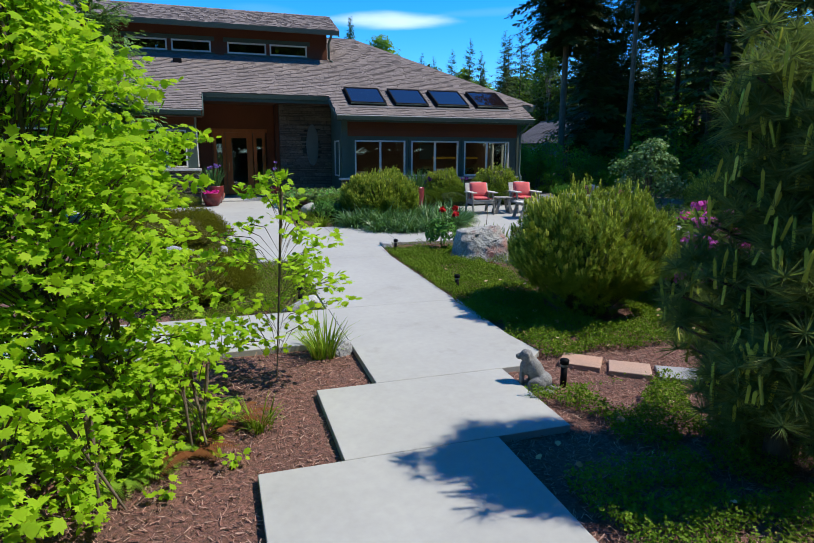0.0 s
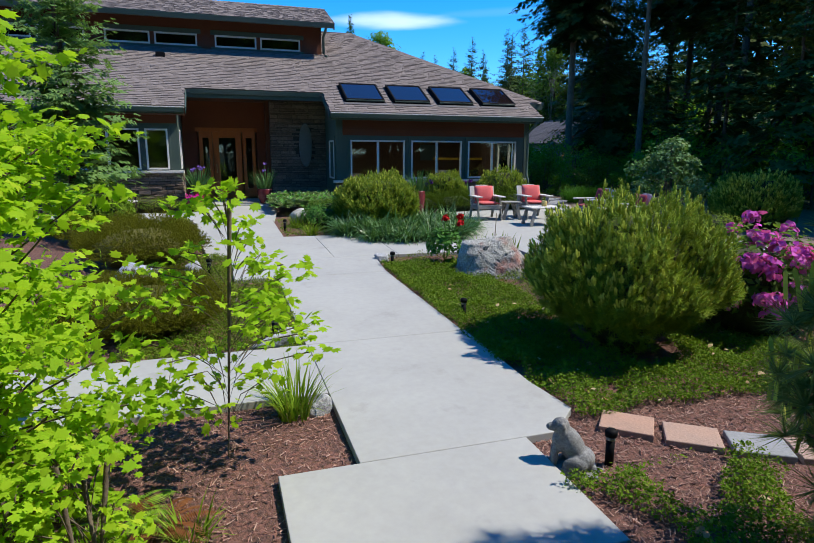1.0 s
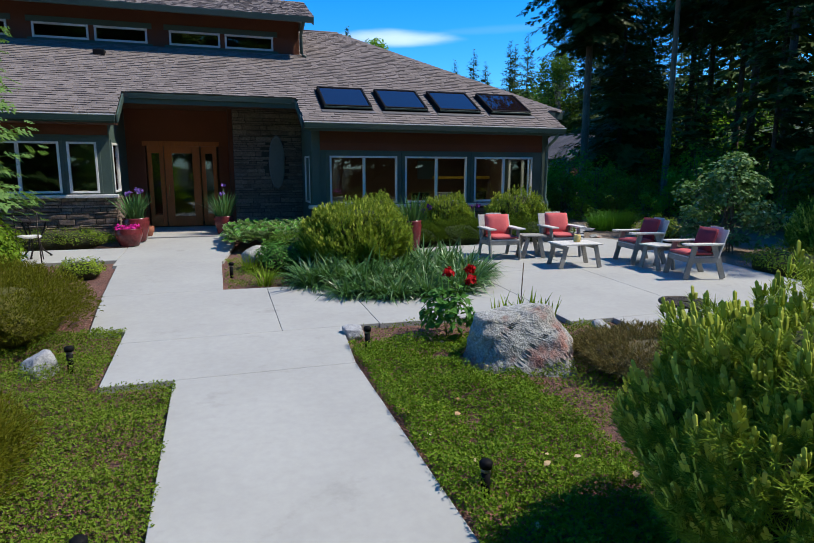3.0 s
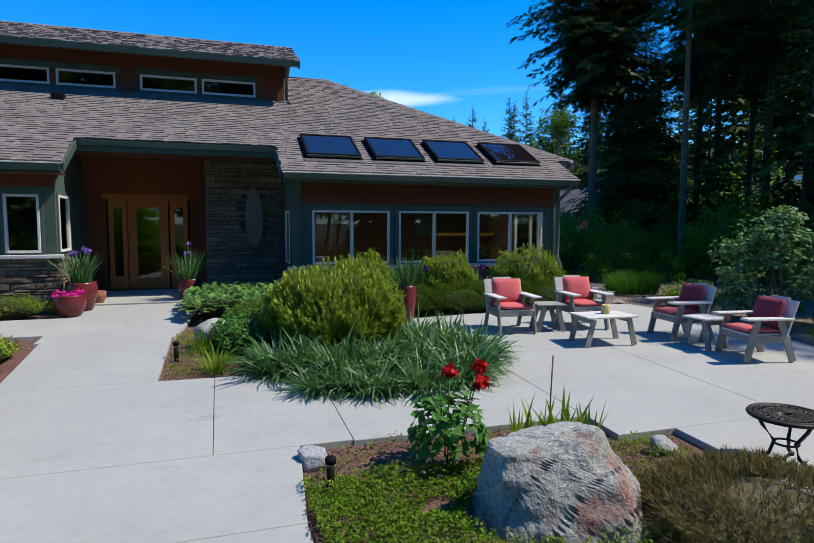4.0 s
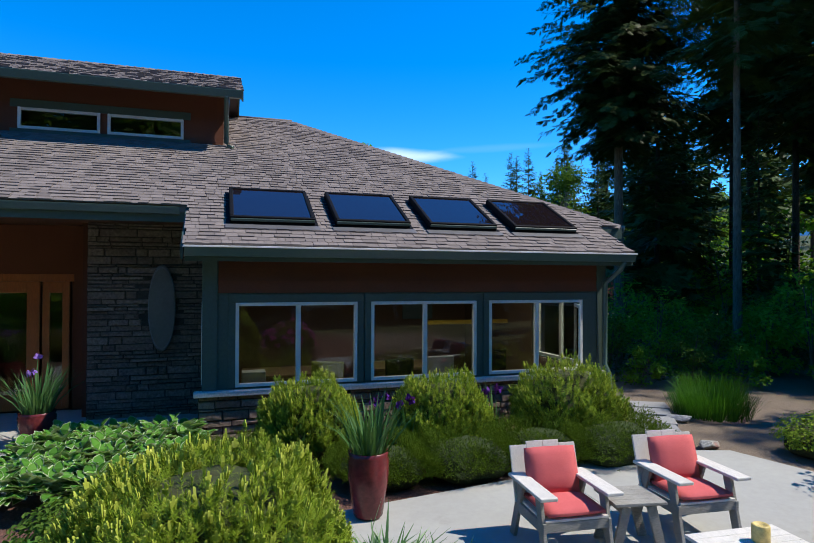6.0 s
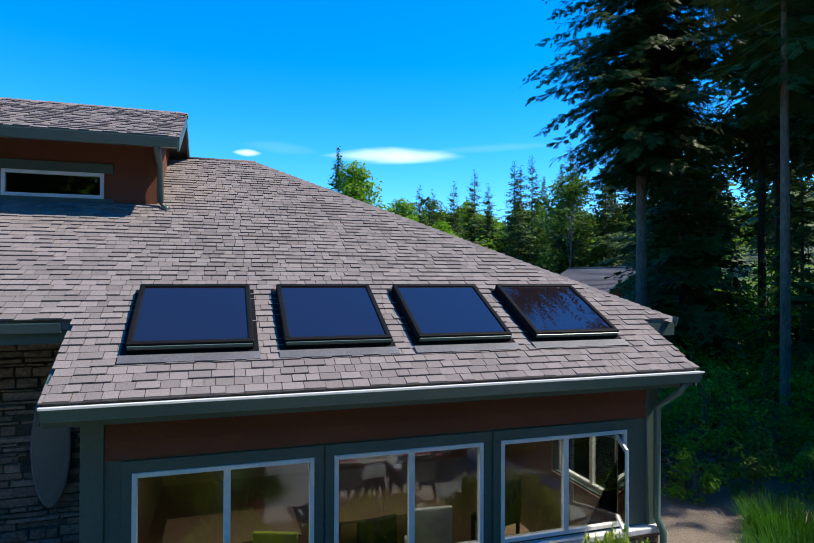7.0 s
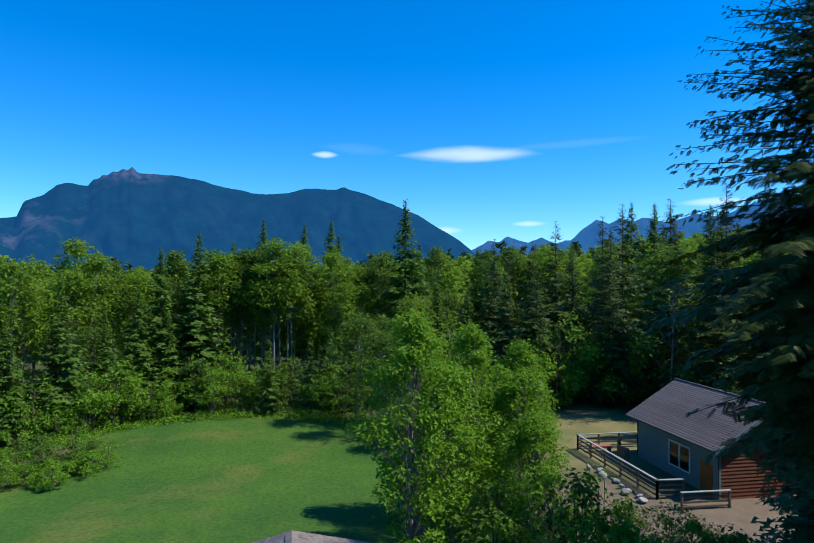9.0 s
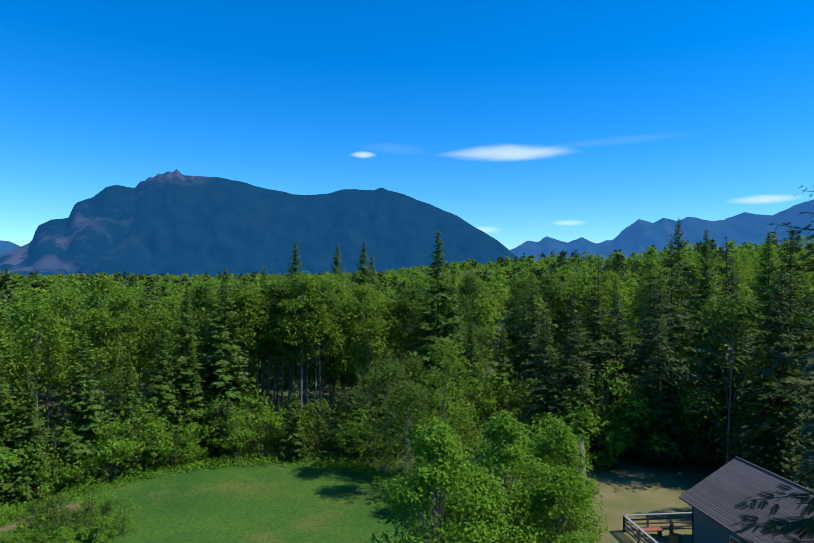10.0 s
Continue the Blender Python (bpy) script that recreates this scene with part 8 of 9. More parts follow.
# ---- stepping stones and pavers ----
for k in range(6):
    cx, cy = 9.66 + 0.29 * k, 16.5 + 0.415 * k
    w, d = 0.28 + 0.02 * (k % 2), 0.232
    ob = part("stepping_stone", prism([(-w, -d), (w, -d), (w, d), (-w, d)], -0.06, 0.0, 0.01), M_SLATE, None, "square-cut grey slate stepping stone in the soil")
    ob.matrix_basis = Matrix.Translation((cx, cy, gz1(cx, cy) - 0.01 + 0.006 * (k % 3))) @ Matrix.Rotation(radians(-35 + 2 * (k % 3)), 4, "Z")
    tagged(ob, "", "stepping stone", "stepping stones")
for k, (cx, cy) in enumerate(((3.30, 4.65), (3.64, 4.36), (4.0, 4.12), (4.36, 3.93))):
    ob = part("paver", prism([(-0.19, -0.16), (0.19, -0.16), (0.19, 0.16), (-0.19, 0.16)], -0.05, 0.0, 0.008), M_PAVER if k != 2 else M_SLATE, None, "flat pinkish sandstone paver edging the bed" if k != 2 else "flat grey paver edging the bed")
    ob.matrix_basis = Matrix.Translation((cx, cy, gz1(cx, cy) - 0.015)) @ Matrix.Rotation(radians(-41 + 5 * k), 4, "Z")
    tagged(ob, "", "paver", "pavers of the bed edge")


# ---- path lights ----
def path_light(x, y, h=0.24):
    ob = thing("path_light", "short black bollard path light beside the walk", "lamp", Matrix.Translation((x, y, gz1(x, y) - 0.06)), "path lights")
    part("post", lathe([(0.029, 0), (0.029, h * 0.72)], 14), M_BLACK, ob)
    bm = lathe([(0.03, h * 0.72), (0.03, h * 0.82)], 14)
    part("lens", bm, M_STATUE, ob, "dull grey lens")
    part("cap", lathe([(0.04, h * 0.82), (0.042, h * 0.95), (0.03, h), (0.0005, h * 1.02)], 14), M_BLACK, ob)
    return ob


for x, y in ((3.1, 10.22), (3.14, 7.4), (0.95, 7.3), (0.28, 10.35), (1.82, 14.15), (2.84, 4.24)):
    path_light(x, y, 0.26)


# ---- dog statue ----
def dog_statue(x, y, turn):
    """A seated dog cast in stone, one mesh."""
    bm = bmesh.new()
    def blob(c, r, m=None):
        own = bmesh.new()
        bmesh.ops.create_icosphere(own, subdivisions=3, radius=1.0)
        bmesh.ops.transform(own, matrix=Matrix.Translation(c) @ (m or Matrix()) @ Matrix.Diagonal((*r, 1)), verts=own.verts)
        tmp = bpy.data.meshes.new("tmp")
        own.to_mesh(tmp)
        own.free()
        bm.from_mesh(tmp)
        bpy.data.meshes.remove(tmp)
    tilt = Matrix.Rotation(radians(28), 4, "Y")
    blob((-0.02, 0, 0.17), (0.085, 0.08, 0.16), tilt)
    blob((-0.085, 0, 0.085), (0.10, 0.10, 0.085))
    blob((0.06, 0, 0.20), (0.062, 0.065, 0.085))
    blob((0.065, 0, 0.315), (0.062, 0.056, 0.06))
    blob((0.125, 0, 0.30), (0.042, 0.032, 0.03))
    blob((0.055, 0.055, 0.30), (0.026, 0.014, 0.055))
    blob((0.055, -0.055, 0.30), (0.026, 0.014, 0.055))
    for s in (1, -1):
        blob((0.10, 0.042 * s, 0.09), (0.026, 0.024, 0.10))
        blob((0.13, 0.042 * s, 0.018), (0.045, 0.028, 0.022))
        blob((-0.04, 0.09 * s, 0.06), (0.085, 0.035, 0.062))
        blob((0.04, 0.10 * s, 0.018), (0.055, 0.03, 0.022))
    blob((-0.19, 0.03, 0.02), (0.06, 0.02, 0.02))
    box(-0.2, -0.13, -0.02, 0.18, 0.13, 0.008, 0.006, None, bm)
    for f in bm.faces:
        f.smooth = True
    ob = part("dog_statue", bm, M_STATUE, None, "small grey cast-stone statue of a seated dog")
    md = ob.modifiers.new("skin", "REMESH")
    md.mode, md.voxel_size, md.use_smooth_shade = "VOXEL", 0.009, True
    ob.matrix_basis = Matrix.Translation((x, y, gz1(x, y) - 0.045)) @ Matrix.Rotation(radians(turn), 4, "Z") @ Matrix.Scale(0.92, 4)
    return tagged(ob, "", "statue")


dog_statue(2.55, 4.28, 150)


# ---- patio furniture ----
def cushion(name, m, w, d, t, mat_c, label, group):
    bm = box(-w / 2, -d / 2, 0, w / 2, d / 2, t)
    bmesh.ops.subdivide_edges(bm, edges=bm.edges[:], cuts=5, use_grid_fill=True)
    for v in bm.verts:
        ex, ey = abs(v.co.x) / (w / 2), abs(v.co.y) / (d / 2)
        puff = (1 - ex ** 4) * (1 - ey ** 4)
        v.co.z = t / 2 + (v.co.z - t / 2) * (0.35 + 0.8 * puff) + 0.004 * noise.noise(v.co * 14)
        v.co.x *= 1 - 0.03 * ey ** 2
        v.co.y *= 1 - 0.03 * ex ** 2
    ob = part(name, bm, mat_c, None, label, "", True)
    ob.matrix_basis = m
    return tagged(ob, "", "cushion", group)


def patio_chair(m):
    """A slab-armed wooden chair: splayed legs, slatted seat and back, broad arms. Front is -y."""
    ob = thing("patio_chair", "weathered grey wooden patio armchair with red cushions", "chair", m, "chairs on the patio")
    for s in (1, -1):
        x = 0.29 * s
        part("front_leg", box(-0.045, -0.016, 0, 0.045, 0.016, 0.56, 0.004, Matrix.Translation((x, -0.30, 0)) @ Matrix.Rotation(radians(90), 4, "Z") @ Matrix.Rotation(radians(14), 4, "Y")), M_GREY_WOOD, ob)
        part("back_leg", box(-0.045, -0.016, 0, 0.045, 0.016, 0.60, 0.004, Matrix.Translation((x, 0.36, 0)) @ Matrix.Rotation(radians(90), 4, "Z") @ Matrix.Rotation(radians(-20), 4, "Y")), M_GREY_WOOD, ob)
        part("side_rail", box(x - 0.014, -0.28, 0.26, x + 0.014, 0.30, 0.35, 0.004), M_GREY_WOOD, ob)
        part("armrest", box(x - 0.075, -0.36, 0.555, x + 0.075, 0.30, 0.585, 0.008), M_PALE_WOOD, ob, "broad pale armrest")
    part("front_rail", box(-0.28, -0.27, 0.27, 0.28, -0.24, 0.35, 0.004), M_GREY_WOOD, ob)
    for k in range(5):
        part("seat_slat", box(-0.28, -0.27 + k * 0.105, 0.352, 0.28, -0.175 + k * 0.105, 0.374, 0.004), M_PALE_WOOD, ob)
    lean = Matrix.Translation((0, 0.23, 0.30)) @ Matrix.Rotation(radians(-17), 4, "X")
    for k in range(4):
        part("back_slat", box(-0.32 + k * 0.16, -0.011, 0.04, -0.161 + k * 0.16, 0.011, 0.55 - 0.03 * (k in (0, 3)), 0.004, lean), M_PALE_WOOD, ob)
    part("back_rail", box(-0.29, 0.012, 0.42, 0.29, 0.036, 0.50, 0.004, lean), M_GREY_WOOD, ob)
    return ob


def patio_seat(x, y, turn, back_mat, back_label):
    m = Matrix.Translation((x, y, gz1(x, y))) @ Matrix.Rotation(radians(turn), 4, "Z")
    patio_chair(m)
    cushion("seat_cushion", m @ Matrix.Translation((0, -0.03, 0.376)), 0.52, 0.50, 0.07, M_RED, "coral red seat cushion on a patio chair", "seat cushions")
    cushion("back_cushion", m @ Matrix.Translation((0, 0.24, 0.60)) @ Matrix.Rotation(radians(73), 4, "X"), 0.48, 0.41, 0.11, back_mat, back_label, "back cushions")


patio_seat(6.79, 14.52, -5, M_RED, "coral red back cushion on a patio chair")
patio_seat(8.10, 14.50, -5, M_RED, "coral red back cushion on a patio chair")
patio_seat(9.15, 13.48, -97, M_MAROON, "maroon back cushion on a patio chair")
patio_seat(9.20, 12.19, -101, M_MAROON, "maroon back cushion on a patio chair")


def patio_table(x, y, turn, w, d, h, slats, label, top_mat, group=""):
    """A slatted low table on splayed board legs."""
    ob = thing("patio_table", label, "table", Matrix.Translation((x, y, gz1(x, y))) @ Matrix.Rotation(radians(turn), 4, "Z"), group)
    sw = d / slats
    for k in range(slats):
        part("top_slat", box(-w / 2, -d / 2 + k * sw + 0.001, h - 0.025, w / 2, -d / 2 + (k + 1) * sw - 0.001, h, 0.003), top_mat, ob)
    for sx in (1, -1):
        part("apron", box(sx * (w / 2 - 0.09) - 0.012, -d / 2 + 0.03, h - 0.10, sx * (w / 2 - 0.09) + 0.012, d / 2 - 0.03, h - 0.026, 0.003), M_GREY_WOOD, ob)
        for sy in (1, -1):
            part("leg", box(-0.04, -0.014, 0, 0.04, 0.014, h - 0.03, 0.003, Matrix.Translation((sx * (w / 2 - 0.02), sy * (d / 2 - 0.05), 0)) @ Matrix.Rotation(radians(-sx * 14), 4, "Y")), M_GREY_WOOD, ob)
    return ob


patio_table(7.72, 13.42, -4, 0.80, 0.55, 0.43, 6, "pale slatted wooden coffee table on the patio", M_PALE_WOOD)
patio_table(7.40, 14.42, -10, 0.46, 0.42, 0.44, 4, "grey slatted side table between two chairs", M_GREY_WOOD, "side tables")
patio_table(9.05, 12.85, -85, 0.46, 0.44, 0.44, 4, "pale slatted side table between two chairs", M_PALE_WOOD, "side tables")
bm = lathe([(0.055, 0), (0.062, 0.01), (0.062, 0.12), (0.05, 0.13), (0.045, 0.118), (0.0005, 0.112)], 24)
ob = part("candle", bm, M_WAX, None, "thick yellow pillar candle on the coffee table")
ob.matrix_basis = Matrix.Translation((7.78, 13.45, gz1(7.72, 13.42) + 0.432))
tagged(ob, "", "candle")


def iron_table(x, y, rad, h, label):
    """A round cast-iron table: pierced top, rim, three curved legs, ring."""
    ob = thing("iron_table", label, "table", Matrix.Translation((x, y, gz1(x, y))), "iron tables")
    bm = lathe([(rad, h - 0.03), (rad + 0.008, h - 0.015), (rad, h), (rad - 0.03, h), (rad - 0.03, h - 0.025)], 40)
    part("rim", bm, M_IRON, ob)
    bm = bmesh.new()
    for k in range(24):
        a = 2 * math.pi * k / 24
        pts = [(q * (rad - 0.02) * math.cos(a + 0.35 * math.sin(q * 6)), q * (rad - 0.02) * math.sin(a + 0.35 * math.sin(q * 6)), h - 0.012) for q in (0.12, 0.3, 0.5, 0.7, 0.85, 1.0)]
        tube(pts, 0.009, 5, bm)
        tube([(p[0], -p[1] if False else p[1], p[2]) for p in [(q * (rad - 0.02) * math.cos(a - 0.35 * math.sin(q * 6)), q * (rad - 0.02) * math.sin(a - 0.35 * math.sin(q * 6)), h - 0.013) for q in (0.12, 0.3, 0.5, 0.7, 0.85, 1.0)]], 0.009, 5, bm)
    for q in (0.14, 0.36, 0.6, 0.8):
        tube([(q * rad * math.cos(2 * math.pi * k / 32), q * rad * math.sin(2 * math.pi * k / 32), h - 0.012) for k in range(33)], 0.010, 5, bm, False)
    part("pierced_top", bm, M_IRON, ob, "", "stuff")
    for k in range(3):
        a = 2 * math.pi * k / 3 + 0.5
        pts = [(r * math.cos(a), r * math.sin(a), z) for r, z in ((rad * 0.75, h - 0.03), (rad * 0.62, h * 0.75), (rad * 0.3, h * 0.45), (rad * 0.42, h * 0.2), (rad * 0.85, 0.02))]
        part("leg", tube(pts, 0.015, 7), M_IRON, ob)
        part("foot", tube([(rad * 0.85 * math.cos(a), rad * 0.85 * math.sin(a), 0.0), (rad * 0.85 * math.cos(a), rad * 0.85 * math.sin(a), 0.03)], 0.022, 8), M_IRON, ob)
    part("ring", tube([(rad * 0.32 * math.cos(2 * math.pi * k / 24), rad * 0.32 * math.sin(2 * math.pi * k / 24), h * 0.42) for k in range(25)], 0.009, 6, None, False), M_IRON, ob)
    return ob


iron_table(6.60, 9.55, 0.28, 0.41, "round pierced cast-iron table on the patio's edge")
iron_table(-1.55, 16.55, 0.30, 0.68, "small round iron bistro table by the hedge")


def iron_chair(x, y, turn):
    ob = thing("iron_chair", "black wrought-iron bistro chair with a pale seat pad", "chair", Matrix.Translation((x, y, gz1(x, y))) @ Matrix.Rotation(radians(turn), 4, "Z"), "bistro chairs")
    part("seat", prism([(0.2 * math.cos(2 * math.pi * k / 20), 0.2 * math.sin(2 * math.pi * k / 20)) for k in range(20)], 0.43, 0.46, 0.006), M_SILL, ob, "pale seat pad")
    for sx in (1, -1):
        part("front_leg", tube([(0.15 * sx, -0.15, 0.44), (0.18 * sx, -0.19, 0)], 0.011, 6), M_IRON, ob)
        part("back_leg", tube([(0.17 * sx, 0.15, 0.88), (0.16 * sx, 0.15, 0.44), (0.18 * sx, 0.21, 0)], 0.011, 6), M_IRON, ob)
    part("back_hoop", tube([(0.17, 0.15, 0.80), (0.15, 0.16, 0.90), (0, 0.165, 0.95), (-0.15, 0.16, 0.90), (-0.17, 0.15, 0.80)], 0.011, 6), M_IRON, ob)
    part("scroll", tube([(0.07 * math.cos(2 * math.pi * k / 16), 0.16, 0.72 + 0.09 * math.sin(2 * math.pi * k / 16)) for k in range(17)], 0.008, 6, None, False), M_IRON, ob)


iron_chair(-2.05, 16.15, 100)
iron_chair(-1.5, 16.05, 190)


# ---- pots ----
def pot(x, y, z, rad, h, mat_p, label, group="pots by the door"):
    ob = thing("plant_pot", label, "pot", Matrix.Translation((x, y, z)), group)
    part("body", lathe([(rad * 0.62, 0), (rad * 0.7, 0.02), (rad * 0.95, h * 0.55), (rad, h * 0.85), (rad * 0.93, h * 0.92), (rad * 0.98, h), (rad * 0.86, h), (rad * 0.84, h * 0.9)], 28), mat_p, ob)
    part("soil", lathe([(rad * 0.85, h * 0.86), (rad * 0.84, h * 0.9), (0.0005, h * 0.91)], 20), M_MORTAR, ob)
    return ob


def potted_iris(x, y, z, seed, blooms, mat_b):
    ob = blade_clump("potted_iris", x, y, 110, 0.62, 0.16, M_IRIS, seed, "tall iris blades growing in a pot", "plant", 0.028, (0.15, 0.8), "potted irises", z - gz1(x, y), 0.35)
    rr = np.random.default_rng(seed)
    for k in range(blooms):
        a, q = rr.uniform(0, 6.28), rr.uniform(0.05, 0.2)
        top = (q * math.cos(a), q * math.sin(a), rr.uniform(0.55, 0.8))
        part("stem", tube([(top[0] * 0.3, top[1] * 0.3, 0), top], 0.006, 5), M_IRIS, ob)
        petals("bloom", (top,), 12, 0.03, 0.07, mat_b, ob, seed + k, "pale violet iris bloom")


pot(-0.02, 18.05, 0.5, 0.27, 0.5, M_GLAZE, "tall maroon glazed pot with irises")
potted_iris(-0.02, 18.05, 0.94, 351, 5, M_VIOLET)
pot(-0.1, 17.5, gz1(0, 17.5), 0.27, 0.36, M_GLAZE, "wide maroon glazed pot full of magenta flowers")
pet = thing("petunia", "trailing magenta petunias in a pot", "plant", Matrix.Translation((-0.1, 17.5, gz1(0, 17.5) + 0.34)))
rp = np.random.default_rng(9)
petals("bloom", [(rp.uniform(-0.2, 0.2), rp.uniform(-0.2, 0.2), rp.uniform(0.0, 0.06)) for _ in range(26)], 9, 0.035, 0.05, M_MAGENTA, pet, 352)
pot(1.78, 18.75, 0.53, 0.22, 0.42, M_GLAZE, "maroon glazed pot with irises by the porch")
potted_iris(1.78, 18.75, 0.9, 353, 2, M_VIOLET)
pot(5.36, 15.6, gz1(5, 15.7), 0.2, 0.62, M_GLAZE, "tall slim maroon pot by the island bed")
potted_iris(5.36, 15.6, gz1(5, 15.7) + 0.56, 354, 0, M_VIOLET)
pot(0.12, 18.75, 0.53, 0.15, 0.22, M_TERRA, "small terracotta pot on the porch")
for k, (x, y) in enumerate(((5.95, 17.25), (7.55, 17.35), (6.2, 17.0))):
    blade_clump("iris", x, y, 40, 0.75, 0.1, M_IRIS, 360 + k, "iris with dark violet bloom under the windows", "plant", 0.03, (0.1, 0.5), "irises under the windows")
    petals("bloom", ((0.05, 0.0, 0.78), (-0.08, 0.05, 0.7)), 12, 0.035, 0.08, M_DARK_VIOLET, bpy.data.objects["iris" if False else [o.name for o in bpy.data.objects if o.name.startswith("iris") and o.parent is None and o.type == "EMPTY"][-1]], 365 + k, "dark violet bloom")


# ---- inside the lodge, behind the glass ----
def room_table(x, y):
    ob = thing("room_table", "wooden table inside behind the window", "table", Matrix.Translation((x, y, 0.46)), "tables in the room")
    part("tabletop", box(-0.75, -0.45, 0.70, 0.75, 0.45, 0.74, 0.008), M_ROOM_FLOOR, ob)
    for sx in (1, -1):
        for sy in (1, -1):
            part("leg", box(sx * 0.68 - 0.03, sy * 0.38 - 0.03, 0, sx * 0.68 + 0.03, sy * 0.38 + 0.03, 0.70, 0.004), M_ROOM_FLOOR, ob)


def room_chair(x, y, turn, mat_c, label):
    m = Matrix.Translation((x, y, 0.46)) @ Matrix.Rotation(radians(turn), 4, "Z")
    ob = thing("room_chair", label, "chair", m, "chairs in the room")
    part("seat", box(-0.24, -0.24, 0.40, 0.24, 0.24, 0.48, 0.02), mat_c, ob)
    part("backrest", box(-0.24, 0.20, 0.48, 0.24, 0.26, 0.98, 0.02), mat_c, ob)
    for sx in (1, -1):
        for sy in (1, -1):
            part("leg", box(sx * 0.21 - 0.02, sy * 0.21 - 0.02, 0, sx * 0.21 + 0.02, sy * 0.21 + 0.02, 0.40, 0.003), M_BLACK, ob)


room_table(5.1, 19.6)
room_table(7.0, 19.8)
M_ROOM_GREEN = surface("yellow_green_fabric", (0.42, 0.46, 0.06), (0.36, 0.40, 0.05), 0.9)
room_chair(5.6, 18.95, 160, M_ROOM_GREEN, "yellow-green chair inside behind the window")
room_chair(6.6, 19.0, 190, M_BLACK, "black chair inside behind the window")
room_chair(7.35, 19.1, 175, M_SILL, "pale grey chair inside behind the window")
room_chair(8.5, 19.6, 200, M_BLACK, "black chair inside behind the window")
tagged(part("wall_picture", box(8.15, 23.44, 1.7, 8.9, 23.49, 2.3, 0.01), M_TEAL_LIGHT, None, "pale framed picture on the room's back wall"), "", "picture")

# ---- cottage beyond the thicket ----
COT = (0.34, -0.30, -0.13)
cottage = thing("cottage", "small grey-green cottage with a dark gable roof", "house", Matrix.Translation(COT))
M_COT = surface("grey_green_siding", (0.18, 0.23, 0.205), (0.16, 0.205, 0.185), 0.8, 0, 1.0, 30.0, 0.15, 0.1)
M_COT_RED = surface("red_brown_lap_siding", (0.21, 0.075, 0.045), (0.17, 0.06, 0.036), 0.8, 0, 1.0, 30.0, 0.25, 0.2, (1, 1, 8), pieces=0.3)
M_COT_ROOF = surface("dark_brown_shingle", (0.13, 0.115, 0.115), (0.105, 0.095, 0.095), 0.95, 0, 0.6, 60.0, 0.4, 0.5, pieces=0.4, pieces_to=(0.19, 0.17, 0.165))
CX0, CX1, CY0, CY1, CZ0, CZE, CRX, CRZ = 25.9, 31.4, 42.5, 49.3, 0.3, 2.95, 28.65, 4.95
bm = box(CX0, CY0, CZ0, CX0 + 0.12, 44.55, 2.85)
box(CX0, 46.3, CZ0, CX0 + 0.12, CY1, 2.85, 0, None, bm)
box(CX0, 44.55, CZ0, CX0 + 0.12, 46.3, 1.1, 0, None, bm)
box(CX0, 44.55, 2.42, CX0 + 0.12, 46.3, 2.85, 0, None, bm)
part("wall", bm, M_COT, cottage)
part("wall", box(CX1 - 0.12, CY0, CZ0, CX1, CY1, 2.85), M_COT, cottage)
part("wall", box(CX0, CY1 - 0.12, CZ0, CX1, CY1, 2.85), M_COT, cottage)
part("wall", box(CX0 + 0.12, CY0 + 0.02, CZ0, CX1 - 0.12, CY0 + 0.12, 2.85), M_COT_RED, cottage)
part("room_floor", box(CX0 + 0.1, CY0 + 0.1, 0.4, CX1 - 0.1, CY1 - 0.1, 0.5), M_ROOM_FLOOR, cottage)
for k in range(26):
    z = 0.4 + k * 0.17
    half = (CX1 - CX0) / 2 if z < 2.8 else max(0.05, (CRZ - 0.1 - z) / 0.62)
    bm = bmesh.new()
    a, b = (CX0 + CX1) / 2 - half, (CX0 + CX1) / 2 + half
    vs = [bm.verts.new(c) for c in ((a, CY0 - 0.03, z), (b, CY0 - 0.03, z), (b, CY0 + 0.0, z + 0.17), (a, CY0 + 0.0, z + 0.17), (a, CY0 + 0.05, z), (b, CY0 + 0.05, z), (b, CY0 + 0.05, z + 0.17), (a, CY0 + 0.05, z + 0.17))]
    for f in ((0, 1, 2, 3), (4, 7, 6, 5), (0, 4, 5, 1), (3, 2, 6, 7), (0, 3, 7, 4), (1, 5, 6, 2)):
        bm.faces.new([vs[i] for i in f])
    part("siding_board", bm, M_COT_RED, cottage)
bm = bmesh.new()
vs = [bm.verts.new(c) for c in ((CX0, CY1 - 0.05, 2.8), (CX1, CY1 - 0.05, 2.8), (CRX, CY1 - 0.05, CRZ - 0.1))]
bm.faces.new(vs)
gx = bmesh.ops.extrude_face_region(bm, geom=bm.faces[:])
bmesh.ops.translate(bm, vec=(0, 0.04, 0), verts=[g for g in gx["geom"] if isinstance(g, bmesh.types.BMVert)])
part("gable_wall", bm, M_COT, cottage)
CSX = (CRZ - CZE) / (CRX - 25.4)
